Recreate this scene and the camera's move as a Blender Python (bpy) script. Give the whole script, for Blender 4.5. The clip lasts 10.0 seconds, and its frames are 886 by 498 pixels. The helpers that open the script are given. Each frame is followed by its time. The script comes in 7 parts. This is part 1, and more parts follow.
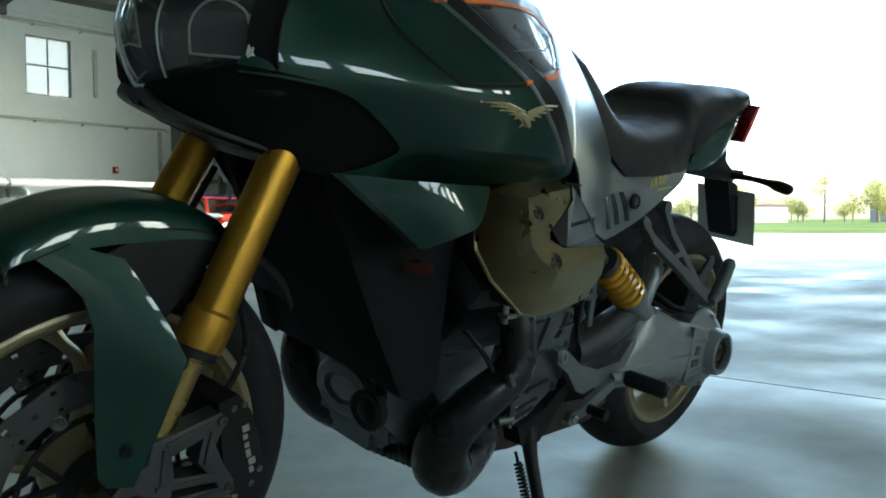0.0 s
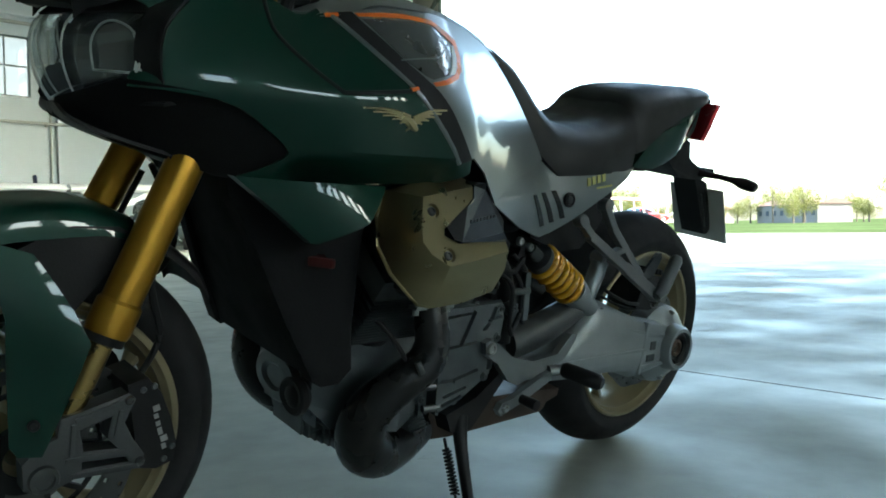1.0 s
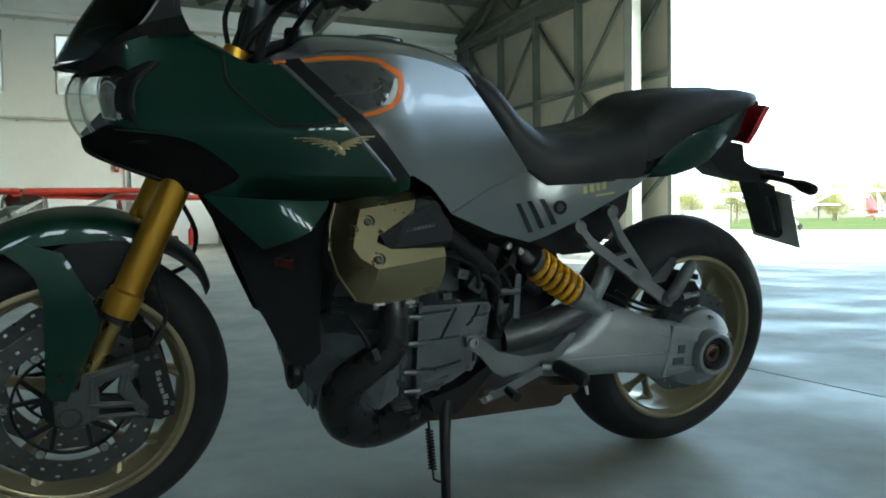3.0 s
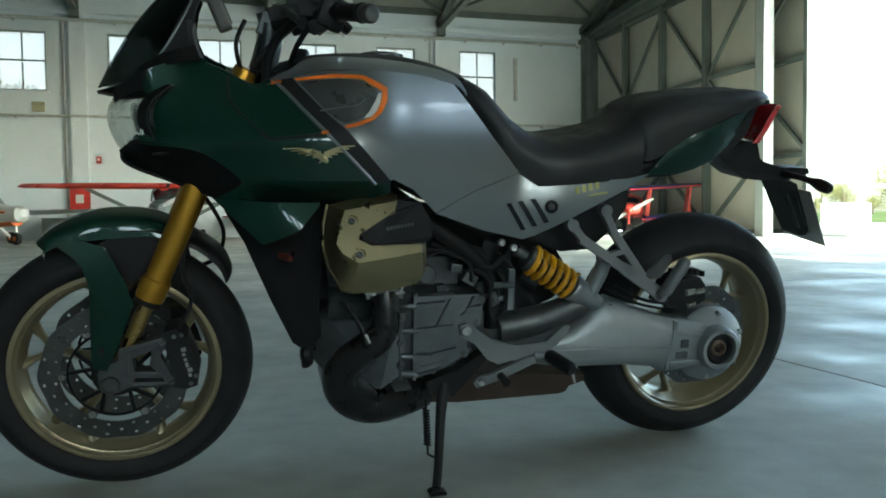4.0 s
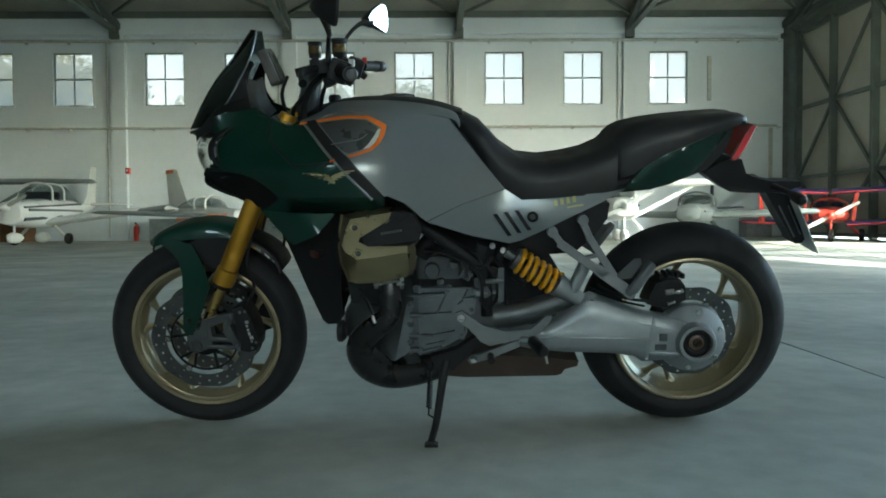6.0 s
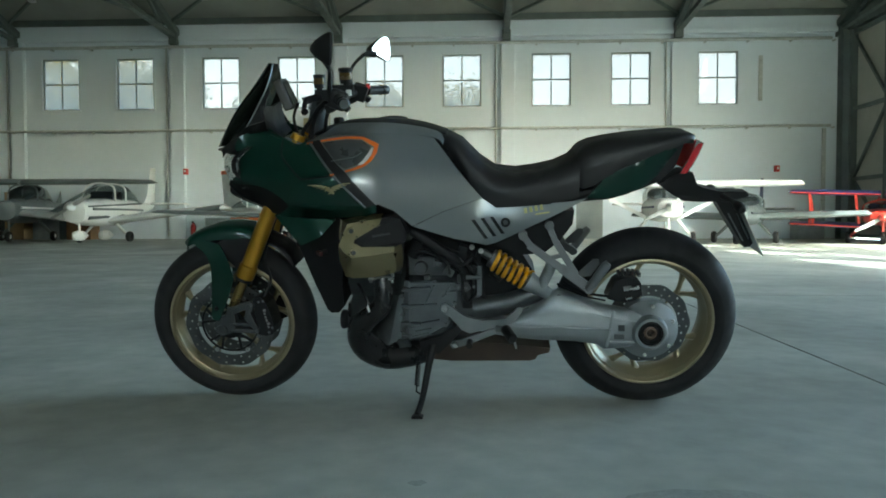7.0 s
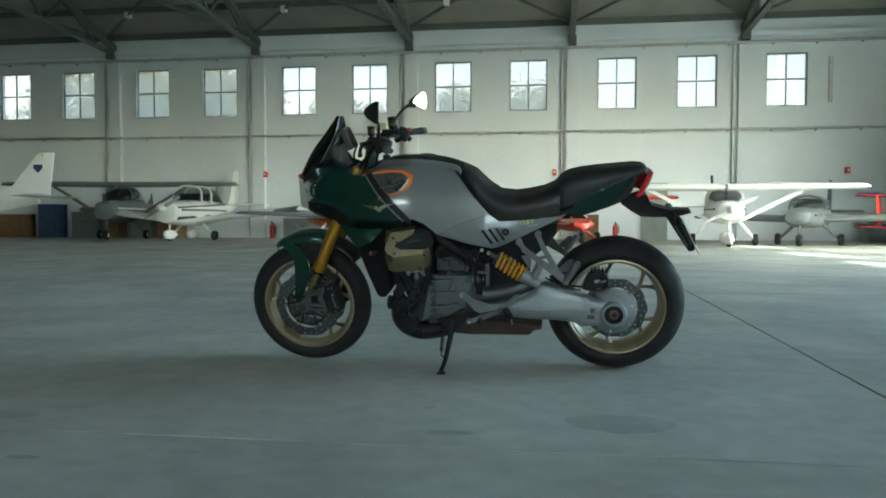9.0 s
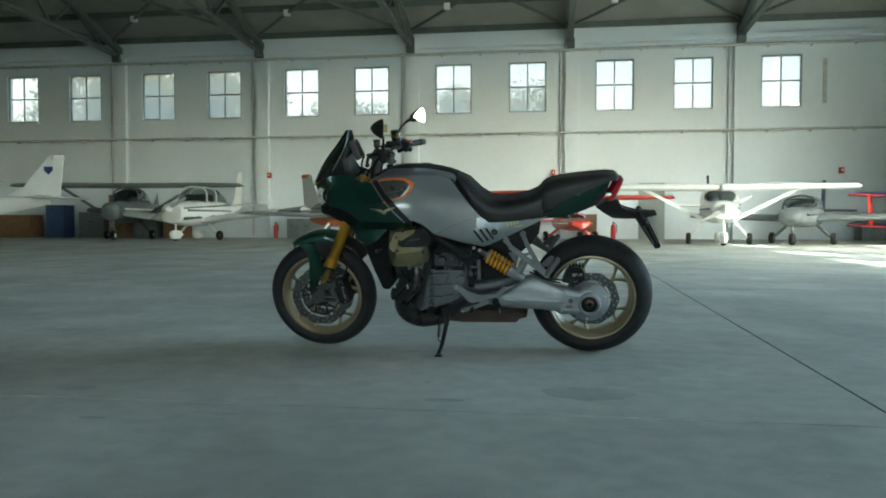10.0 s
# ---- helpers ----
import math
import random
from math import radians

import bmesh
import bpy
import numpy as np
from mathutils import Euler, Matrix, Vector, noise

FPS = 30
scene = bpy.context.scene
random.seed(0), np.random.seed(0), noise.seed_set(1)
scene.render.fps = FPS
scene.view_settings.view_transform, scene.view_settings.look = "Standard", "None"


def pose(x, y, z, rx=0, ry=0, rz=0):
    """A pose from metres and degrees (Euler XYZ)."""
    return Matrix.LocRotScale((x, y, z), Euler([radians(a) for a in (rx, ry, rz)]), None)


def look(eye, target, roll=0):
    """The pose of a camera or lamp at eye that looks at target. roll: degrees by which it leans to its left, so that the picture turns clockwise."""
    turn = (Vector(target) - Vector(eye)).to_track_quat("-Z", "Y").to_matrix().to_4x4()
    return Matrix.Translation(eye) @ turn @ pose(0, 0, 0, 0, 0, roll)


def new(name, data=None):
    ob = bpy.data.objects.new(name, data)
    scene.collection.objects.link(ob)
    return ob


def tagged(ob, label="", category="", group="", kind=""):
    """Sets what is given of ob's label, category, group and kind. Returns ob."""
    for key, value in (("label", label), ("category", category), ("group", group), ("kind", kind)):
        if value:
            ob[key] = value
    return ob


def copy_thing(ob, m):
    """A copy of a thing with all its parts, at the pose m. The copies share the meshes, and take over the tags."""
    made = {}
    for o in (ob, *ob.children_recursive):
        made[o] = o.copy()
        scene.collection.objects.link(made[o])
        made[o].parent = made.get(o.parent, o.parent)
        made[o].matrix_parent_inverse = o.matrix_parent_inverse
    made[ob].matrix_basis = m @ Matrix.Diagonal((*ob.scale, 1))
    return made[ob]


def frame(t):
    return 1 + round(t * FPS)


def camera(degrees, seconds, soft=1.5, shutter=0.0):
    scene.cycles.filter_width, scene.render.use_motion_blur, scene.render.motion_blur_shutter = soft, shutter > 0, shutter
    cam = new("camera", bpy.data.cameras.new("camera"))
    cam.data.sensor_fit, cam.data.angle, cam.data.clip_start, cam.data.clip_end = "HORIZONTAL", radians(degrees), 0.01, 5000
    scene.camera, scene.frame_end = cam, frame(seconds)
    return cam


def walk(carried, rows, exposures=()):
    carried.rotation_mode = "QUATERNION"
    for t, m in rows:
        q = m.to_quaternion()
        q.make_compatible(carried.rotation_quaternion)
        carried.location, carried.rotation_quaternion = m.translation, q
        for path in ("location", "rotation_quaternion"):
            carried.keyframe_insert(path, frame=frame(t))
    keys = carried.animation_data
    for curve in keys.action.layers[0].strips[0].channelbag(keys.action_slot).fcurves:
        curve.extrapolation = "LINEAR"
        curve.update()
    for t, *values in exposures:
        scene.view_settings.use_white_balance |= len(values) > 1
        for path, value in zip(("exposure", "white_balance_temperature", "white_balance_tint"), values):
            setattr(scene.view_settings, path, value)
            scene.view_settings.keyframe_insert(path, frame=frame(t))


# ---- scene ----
cam = camera(59.5, 10.0, soft=1.8)
PATH = [
    (0, (-1.211, -0.807, 0.609), (0.242, 0.565, 0.54), -0.5),
    (0.5, (-1.165, -0.895, 0.606), (0.26, 0.507, 0.538), -0.7),
    (1, (-1.104, -1.024, 0.599), (0.251, 0.445, 0.537), -0.9),
    (1.5, (-1.037, -1.127, 0.609), (0.224, 0.423, 0.541), -0.9),
    (2, (-0.952, -1.236, 0.61), (0.175, 0.414, 0.539), -0.8),
    (2.5, (-0.88, -1.347, 0.611), (0.111, 0.389, 0.549), -0.8),
    (4, (-0.557, -1.71, 0.627), (-0.025, 0.216, 0.543), -0.7),
    (4.5, (-0.463, -1.837, 0.625), (-0.082, 0.125, 0.555), -0.6),
    (5, (-0.338, -1.959, 0.626), (-0.113, 0.027, 0.554), -0.6),
    (5.5, (-0.225, -2.071, 0.63), (-0.111, -0.076, 0.558), -0.5),
    (7, (0.102, -2.572, 0.651), (-0.003, -0.576, 0.579), -0.1),
    (7.5, (0.185, -2.788, 0.658), (0.023, -0.796, 0.587), -0.0),
    (8, (0.249, -3.017, 0.666), (0.038, -1.029, 0.595), 0.0),
    (8.5, (0.321, -3.242, 0.689), (0.061, -1.26, 0.617), 0.1),
    (9, (0.399, -3.501, 0.697), (0.109, -1.524, 0.624), 0.1),
    (9.5, (0.447, -3.752, 0.706), (0.155, -1.774, 0.632), 0.0),
    (10, (0.495, -3.986, 0.706), (0.201, -2.009, 0.632), 0.0),
]
walk(cam, [(t, look(eye, target, roll)) for t, eye, target, roll in PATH],
     exposures=((0.0, 3.82, 6050, -9.0), (5.0, 3.84, 6050, -9.0), (8.0, 3.94, 5950, -9.0), (10.0, 3.98, 5950, -9.0)))

# ---- world, sun, exposure ----
SUN_TO = Vector((-0.56, 0.83, 0.0)).normalized()   # the way the sunlight travels over the ground
SUN_UP = 41.0
sky = bpy.data.worlds.new("sky")
scene.world = sky
sky.use_nodes = True
nt = sky.node_tree
tex = nt.nodes.new("ShaderNodeTexSky")
tex.sky_type = "NISHITA"
tex.sun_disc = False
tex.sun_elevation = radians(SUN_UP)
tex.sun_rotation = math.atan2(-SUN_TO.x, -SUN_TO.y)
tex.air_density, tex.dust_density, tex.ozone_density = 1.0, 3.5, 0.7
nt.nodes["Background"].inputs["Strength"].default_value = 0.15
nt.links.new(tex.outputs[0], nt.nodes["Background"].inputs["Color"])
sun = new("sun", bpy.data.lights.new("sun", "SUN"))
sun.data.energy, sun.data.angle, sun.data.color = 1.3, radians(0.9), (1.0, 0.95, 0.88)
ce = math.cos(radians(SUN_UP))
sun.matrix_world = look((0, 0, 30), (SUN_TO.x * ce, SUN_TO.y * ce, 30 - math.sin(radians(SUN_UP))))

# ---- materials ----
def mat(name, col, rough=0.5, metal=0.0, var=0.15, scale=6.0, bump=0.0, bscale=60.0, coat=0.0, rvar=0.1, fine=0.0, spec=0.5, each=0.0, detail=6.0):
    """A principled surface: two scales of colour variation, roughness variation and fine relief in object space."""
    m = bpy.data.materials.new(name)
    m.use_nodes = True
    t = m.node_tree
    b = t.nodes["Principled BSDF"]
    b.inputs["Roughness"].default_value, b.inputs["Metallic"].default_value = rough, metal
    b.inputs["Coat Weight"].default_value, b.inputs["Coat Roughness"].default_value = coat, 0.04
    b.inputs["Specular IOR Level"].default_value = spec
    b.inputs["Base Color"].default_value = (*col, 1)
    co = t.nodes.new("ShaderNodeTexCoord")
    def noise_node(s, d):
        n = t.nodes.new("ShaderNodeTexNoise")
        n.inputs["Scale"].default_value, n.inputs["Detail"].default_value = s, d
        t.links.new(co.outputs["Object"], n.inputs["Vector"])
        return n.outputs["Fac"]
    def span(src, lo, hi):
        r = t.nodes.new("ShaderNodeMapRange")
        r.inputs["From Min"].default_value, r.inputs["From Max"].default_value = 0.3, 0.7
        r.inputs["To Min"].default_value, r.inputs["To Max"].default_value = lo, hi
        t.links.new(src, r.inputs["Value"])
        return r.outputs["Result"]
    big = noise_node(scale, detail)
    if var or fine or each:
        last = span(big, 1 - var, 1 + var)
        if fine:
            f = span(noise_node(scale * 14, 3), 1 - fine, 1 + fine)
            mu = t.nodes.new("ShaderNodeMath")
            mu.operation = "MULTIPLY"
            t.links.new(last, mu.inputs[0]), t.links.new(f, mu.inputs[1])
            last = mu.outputs[0]
        if each:
            oi = t.nodes.new("ShaderNodeObjectInfo")
            r = t.nodes.new("ShaderNodeMapRange")
            r.inputs["To Min"].default_value, r.inputs["To Max"].default_value = 1 - each, 1 + each
            t.links.new(oi.outputs["Random"], r.inputs["Value"])
            mu = t.nodes.new("ShaderNodeMath")
            mu.operation = "MULTIPLY"
            t.links.new(last, mu.inputs[0]), t.links.new(r.outputs["Result"], mu.inputs[1])
            last = mu.outputs[0]
        mx = t.nodes.new("ShaderNodeVectorMath")
        mx.operation = "SCALE"
        mx.inputs[0].default_value = col
        t.links.new(last, mx.inputs["Scale"])
        t.links.new(mx.outputs[0], b.inputs["Base Color"])
    if rvar:
        t.links.new(span(noise_node(scale * 2.3, 4), max(rough - rvar, 0.02), min(rough + rvar, 1)), b.inputs["Roughness"])
    if bump:
        bp = t.nodes.new("ShaderNodeBump")
        bp.inputs["Strength"].default_value, bp.inputs["Distance"].default_value = bump, 0.002
        t.links.new(noise_node(bscale, 4), bp.inputs["Height"])
        t.links.new(bp.outputs[0], b.inputs["Normal"])
    return m


def glass(name, col=(1, 1, 1), rough=0.0, alpha=0.25):
    """Thin clear pane: mostly see-through, with a real surface gloss."""
    m = bpy.data.materials.new(name)
    m.use_nodes = True
    t = m.node_tree
    t.nodes.clear()
    out, mix = t.nodes.new("ShaderNodeOutputMaterial"), t.nodes.new("ShaderNodeMixShader")
    tr, gl, fr = t.nodes.new("ShaderNodeBsdfTransparent"), t.nodes.new("ShaderNodeBsdfGlossy"), t.nodes.new("ShaderNodeLayerWeight")
    tr.inputs["Color"].default_value = (*col, 1)
    gl.inputs["Roughness"].default_value = rough
    fr.inputs["Blend"].default_value = 0.5
    power, level = t.nodes.new("ShaderNodeMath"), t.nodes.new("ShaderNodeMath")
    power.operation, level.operation = "POWER", "MULTIPLY_ADD"
    power.inputs[1].default_value, level.inputs[1].default_value, level.inputs[2].default_value = 5.0, 0.95, 0.04
    t.links.new(fr.outputs["Facing"], power.inputs[0]), t.links.new(power.outputs[0], level.inputs[0]), t.links.new(level.outputs[0], mix.inputs[0])
    t.links.new(tr.outputs[0], mix.inputs[1]), t.links.new(gl.outputs[0], mix.inputs[2])
    t.links.new(mix.outputs[0], out.inputs["Surface"])
    return m


# building
M_CONC = mat("floor_concrete", (0.342, 0.356, 0.314), 0.58, var=0.22, scale=0.62, bump=0.15, bscale=35, rvar=0.22, fine=0.10, spec=0.27, each=0.04, detail=9)
M_BASE = mat("joint_filler", (0.022, 0.022, 0.021), 0.95, spec=0.05)
M_WALL = mat("painted_wall", (0.77, 0.832, 0.880), 0.75, var=0.04, scale=0.35, bump=0.04, bscale=25, fine=0.01)
M_STEEL = mat("grey_painted_steel", (0.10, 0.12, 0.11), 0.55, var=0.15, scale=2)
M_STEEL_L = mat("light_grey_steel", (0.33, 0.36, 0.35), 0.5, var=0.1, scale=1.5)
M_ROOF = mat("roof_sheet", (0.27, 0.28, 0.245), 0.7, var=0.12, scale=0.7)
M_LEAF = mat("door_panel", (0.42, 0.41, 0.35), 0.7, var=0.1, scale=0.8)
M_PIPE = mat("conduit_grey", (0.50, 0.52, 0.50), 0.5)
M_FRAME = mat("window_frame_paint", (0.22, 0.24, 0.23), 0.5)
M_GLASS = glass("window_glass", (0.60, 0.50, 0.435))
gt = M_GLASS.node_tree                       # old dusty panes: part of the light is scattered
dust, blend = gt.nodes.new("ShaderNodeBsdfTranslucent"), gt.nodes.new("ShaderNodeMixShader")
dust.inputs["Color"].default_value = (0.46, 0.48, 0.46, 1)
blend.inputs[0].default_value = 0.35
last = gt.nodes["Material Output"].inputs["Surface"].links[0].from_socket
gt.links.new(last, blend.inputs[1]), gt.links.new(dust.outputs[0], blend.inputs[2])
gt.links.new(blend.outputs[0], gt.nodes["Material Output"].inputs["Surface"])
M_RED = mat("red_paint", (0.55, 0.035, 0.03), 0.4)
M_GRASS = mat("grass", (0.045, 0.058, 0.024), 0.95, spec=0.0, var=0.3, scale=0.08, fine=0.2)
M_APRON = mat("apron_concrete", (0.25, 0.247, 0.232), 0.85, spec=0.1, var=0.1, scale=0.3, fine=0.08)
M_FOLN = mat("sunlit_foliage", (0.115, 0.112, 0.036), 0.9, var=0.2, scale=0.9, spec=0.05)
M_FOLW = mat("yellow_green_foliage", (0.12, 0.116, 0.036), 0.9, var=0.25, scale=0.9, spec=0.05)
for leaf, share, through_col in ((M_FOLN, 0.30, (0.25, 0.24, 0.075, 1)), (M_FOLW, 0.48, (0.42, 0.39, 0.09, 1))):
    ft = leaf.node_tree                      # thin leaves let light through
    glow, both = ft.nodes.new("ShaderNodeBsdfTranslucent"), ft.nodes.new("ShaderNodeMixShader")
    glow.inputs["Color"].default_value = through_col
    both.inputs[0].default_value = share
    ft.links.new(ft.nodes["Principled BSDF"].outputs[0], both.inputs[1]), ft.links.new(glow.outputs[0], both.inputs[2])
    ft.links.new(both.outputs[0], ft.nodes["Material Output"].inputs["Surface"])
M_BARK = mat("bark", (0.12, 0.09, 0.06), 0.9, bump=0.5, bscale=12)
M_FAR = mat("far_plaster", (0.20, 0.17, 0.15), 0.85)
M_TILE = mat("far_roof", (0.16, 0.085, 0.065), 0.8)

# ---- mesh helpers ----
def part(name, bm, material, parent=None, label="", smooth=False, bevel=0.0, sharp=35.0):
    """Links a bmesh as one mesh object, under a thing or a part."""
    if bevel:
        bmesh.ops.bevel(bm, geom=[e for e in bm.edges if len(e.link_faces) == 2 and e.calc_face_angle(0) > 0.5], offset=bevel, segments=2, affect="EDGES", profile=0.7, clamp_overlap=True)
    bmesh.ops.recalc_face_normals(bm, faces=bm.faces[:])
    me = bpy.data.meshes.new(name)
    if smooth:
        for f in bm.faces:
            f.smooth = True
        for e in bm.edges:
            if len(e.link_faces) == 2 and e.calc_face_angle(0) > radians(sharp):
                e.smooth = False
    bm.to_mesh(me)
    bm.free()
    me.materials.append(material)
    ob = new(name, me)
    if parent:
        ob.parent = parent
    if label:
        ob["label"] = label
    return ob


def BM():
    return bmesh.new()


def box(bm, c, s, rot=None):
    """A box: centre, full sizes, optional rotation matrix."""
    m = Matrix.Translation(c) @ (rot.to_4x4() if rot else Matrix()) @ Matrix.Diagonal((*s, 1))
    bmesh.ops.create_cube(bm, size=1.0, matrix=m)
    return bm


def bar(bm, a, b, w, h=None, up=(0, 0, 1)):
    """A rectangular bar from a to b, w across and h along up."""
    a, b = Vector(a), Vector(b)
    z = (b - a).normalized()
    x = Vector(up).cross(z)
    x = x.normalized() if x.length > 1e-4 else Vector((1, 0, 0))
    y = z.cross(x)
    r = Matrix((x, y, z)).transposed()
    return box(bm, (a + b) / 2, (w, h or w, (b - a).length), r)


def pierced(bm, outline, holes, y0, y1):
    """A plate between y0 and y1 with an (x, z) outline and openings cut through it."""
    loops = []
    for pts in [outline] + holes:
        vs = [bm.verts.new((x, y0, z)) for x, z in pts]
        loops += [bm.edges.new((p, q)) for p, q in zip(vs, vs[1:] + vs[:1])]
    made = bmesh.ops.triangle_fill(bm, edges=loops, use_beauty=True, normal=(0, 1, 0))
    flat = [f for f in made["geom"] if isinstance(f, bmesh.types.BMFace)]
    far = bmesh.ops.extrude_face_region(bm, geom=flat)
    for v in [q for q in far["geom"] if isinstance(q, bmesh.types.BMVert)]:
        v.co.y = y1
    return bm


def smooth_path(pts, n=6):
    """Catmull-Rom points through pts."""
    p = [Vector(q) for q in pts]
    out = []
    for i in range(len(p) - 1):
        a, b, c, d = p[max(i - 1, 0)], p[i], p[i + 1], p[min(i + 2, len(p) - 1)]
        for k in range(n):
            t = k / n
            out.append(0.5 * (2 * b + (c - a) * t + (2 * a - 5 * b + 4 * c - d) * t * t + (3 * b - a - 3 * c + d) * t ** 3))
    out.append(p[-1])
    return out


def tube(bm, pts, r, seg=10, n=1, cap=True, flat=1.0, side=None):
    """A round tube swept along pts; r is a number or one radius a point; flat squeezes it across side."""
    rs = [r] * len(pts) if isinstance(r, (int, float)) else list(r)
    if n > 1:
        rs = [x.x for x in smooth_path([(q, 0, 0) for q in rs], n)]
        pts = smooth_path(pts, n)
    p = [Vector(q) for q in pts]
    up = Vector(side) if side else Vector((0.13, 0.21, 1))
    rings = []
    for i, q in enumerate(p):
        d = (p[min(i + 1, len(p) - 1)] - p[max(i - 1, 0)]).normalized()
        x = d.cross(up)
        if x.length < 1e-3:
            x = d.cross(Vector((1, 0, 0)))
        x.normalize()
        y = x.cross(d)
        rings.append([bm.verts.new(q + (x * math.cos(a) + y * math.sin(a) * flat) * rs[i]) for a in (2 * math.pi * k / seg for k in range(seg))])
    for a, b in zip(rings, rings[1:]):
        for k in range(seg):
            bm.faces.new((a[k], a[(k + 1) % seg], b[(k + 1) % seg], b[k]))
    if cap:
        bm.faces.new(rings[0][::-1]), bm.faces.new(rings[-1])
    return bm


def lathe(bm, prof, c=(0, 0, 0), axis="y", seg=32, closed=False):
    """Turns (radius, along) pairs round an axis through c."""
    rings = []
    for r, h in prof:
        ring = []
        for k in range(seg):
            a = 2 * math.pi * k / seg
            u, v = r * math.cos(a), r * math.sin(a)
            q = {"y": (u, h, v), "z": (u, v, h), "x": (h, u, v)}[axis]
            ring.append(bm.verts.new(Vector(c) + Vector(q)))
        rings.append(ring)
    pairs = list(zip(rings, rings[1:])) + ([(rings[-1], rings[0])] if closed else [])
    for a, b in pairs:
        for k in range(seg):
            bm.faces.new((a[k], a[(k + 1) % seg], b[(k + 1) % seg], b[k]))
    if not closed:
        for ring in (rings[0], rings[-1]):
            if (ring[0].co - ring[seg // 2].co).length > 1e-4:
                bm.faces.new(ring)
    return bm


def prism(bm, outline, y0, y1, rot=None):
    """A plate: an (x, z) outline between y0 and y1 (numbers, or one y a point)."""
    n = len(outline)
    f = lambda y, i: y if isinstance(y, (int, float)) else y[i]
    a = [bm.verts.new((x, f(y0, i), z)) for i, (x, z) in enumerate(outline)]
    b = [bm.verts.new((x, f(y1, i), z)) for i, (x, z) in enumerate(outline)]
    bm.faces.new(a), bm.faces.new(b[::-1])
    for i in range(n):
        bm.faces.new((a[i], b[i], b[(i + 1) % n], a[(i + 1) % n]))
    if rot:
        bmesh.ops.transform(bm, matrix=rot, verts=a + b)
    return bm


def loft(bm, rings, cap=True, closed=True):
    """Skins a list of rings with the same number of points."""
    v = [[bm.verts.new(q) for q in r] for r in rings]
    n = len(rings[0])
    for a, b in zip(v, v[1:]):
        for k in range(n if closed else n - 1):
            q = (a[k], a[(k + 1) % n], b[(k + 1) % n], b[k])
            bm.faces.new(q)
    if cap and closed:
        bm.faces.new(v[0][::-1]), bm.faces.new(v[-1])
    return bm


def sheet(bm, rows, nu=5, nv=4, thick=0.004, mirror=False, out=(0, -1, 0)):
    """A smooth shell through rows of points, with thickness away from out; mirror adds its twin across y = 0."""
    cols = [smooth_path(r, nu) for r in rows]
    m = len(cols[0])
    grid = list(zip(*[smooth_path([c[j] for c in cols], nv) for j in range(m)]))
    for s in ((1, -1) if mirror else (1,)):
        o = Vector((out[0], out[1] * s, out[2]))
        def flip(q):
            return Vector((q.x, q.y * s, q.z))
        g = [[flip(q) for q in r] for r in grid]
        R, C = len(g), len(g[0])
        inner = []
        for i in range(R):
            row = []
            for j in range(C):
                du = g[i][min(j + 1, C - 1)] - g[i][max(j - 1, 0)]
                dv = g[min(i + 1, R - 1)][j] - g[max(i - 1, 0)][j]
                nrm = du.cross(dv)
                nrm = nrm.normalized() if nrm.length > 1e-9 else o
                if nrm.dot(o) < 0:
                    nrm = -nrm
                row.append(g[i][j] - nrm * thick)
            inner.append(row)
        A = [[bm.verts.new(q) for q in r] for r in g]
        B = [[bm.verts.new(q) for q in r] for r in inner]
        for i in range(R - 1):
            for j in range(C - 1):
                bm.faces.new((A[i][j], A[i][j + 1], A[i + 1][j + 1], A[i + 1][j]))
                bm.faces.new((B[i][j], B[i + 1][j], B[i + 1][j + 1], B[i][j + 1]))
        for i in range(R - 1):
            bm.faces.new((A[i][0], A[i + 1][0], B[i + 1][0], B[i][0]))
            bm.faces.new((A[i][-1], B[i][-1], B[i + 1][-1], A[i + 1][-1]))
        for j in range(C - 1):
            bm.faces.new((A[0][j], B[0][j], B[0][j + 1], A[0][j + 1]))
            bm.faces.new((A[-1][j], A[-1][j + 1], B[-1][j + 1], B[-1][j]))
    return bm


def thing(name, m, label, category, group=""):
    """An empty at a thing's base, tagged."""
    e = new(name)
    e.empty_display_size = 0.1
    e.matrix_world = m
    return tagged(e, label, category, group)

# ---- the hangar ----
NY, EX, WX, SY = 26.0, 13.0, -35.0, -20.0      # north wall, east doors, west wall, south wall
BAY, PIL0 = 6.12, 0.92                          # bay width and one pilaster's middle
EAVE, SLOPE = 7.75, 0.325
RIDGE_Y = (NY + SY) / 2
SLAB, JX, JY = 5.45, 1.69, -1.17
WIN_W, WIN_Z0, WIN_Z1 = 1.42, 4.84, 6.75


def roof_z(y):
    return EAVE + SLOPE * (NY - y if y > RIDGE_Y else y - SY)


def structure(name, bm, material, label="", smooth=False, bevel=0.0):
    return tagged(part(name, bm, material, None, label, smooth, bevel), kind="structure")


floor = structure("floor", box(BM(), ((EX + WX) / 2, (NY + SY) / 2, -0.1035), (EX - WX + 0.6, NY - SY + 0.6, 0.2)), M_BASE, "dark joint filler under the hangar's concrete slabs")

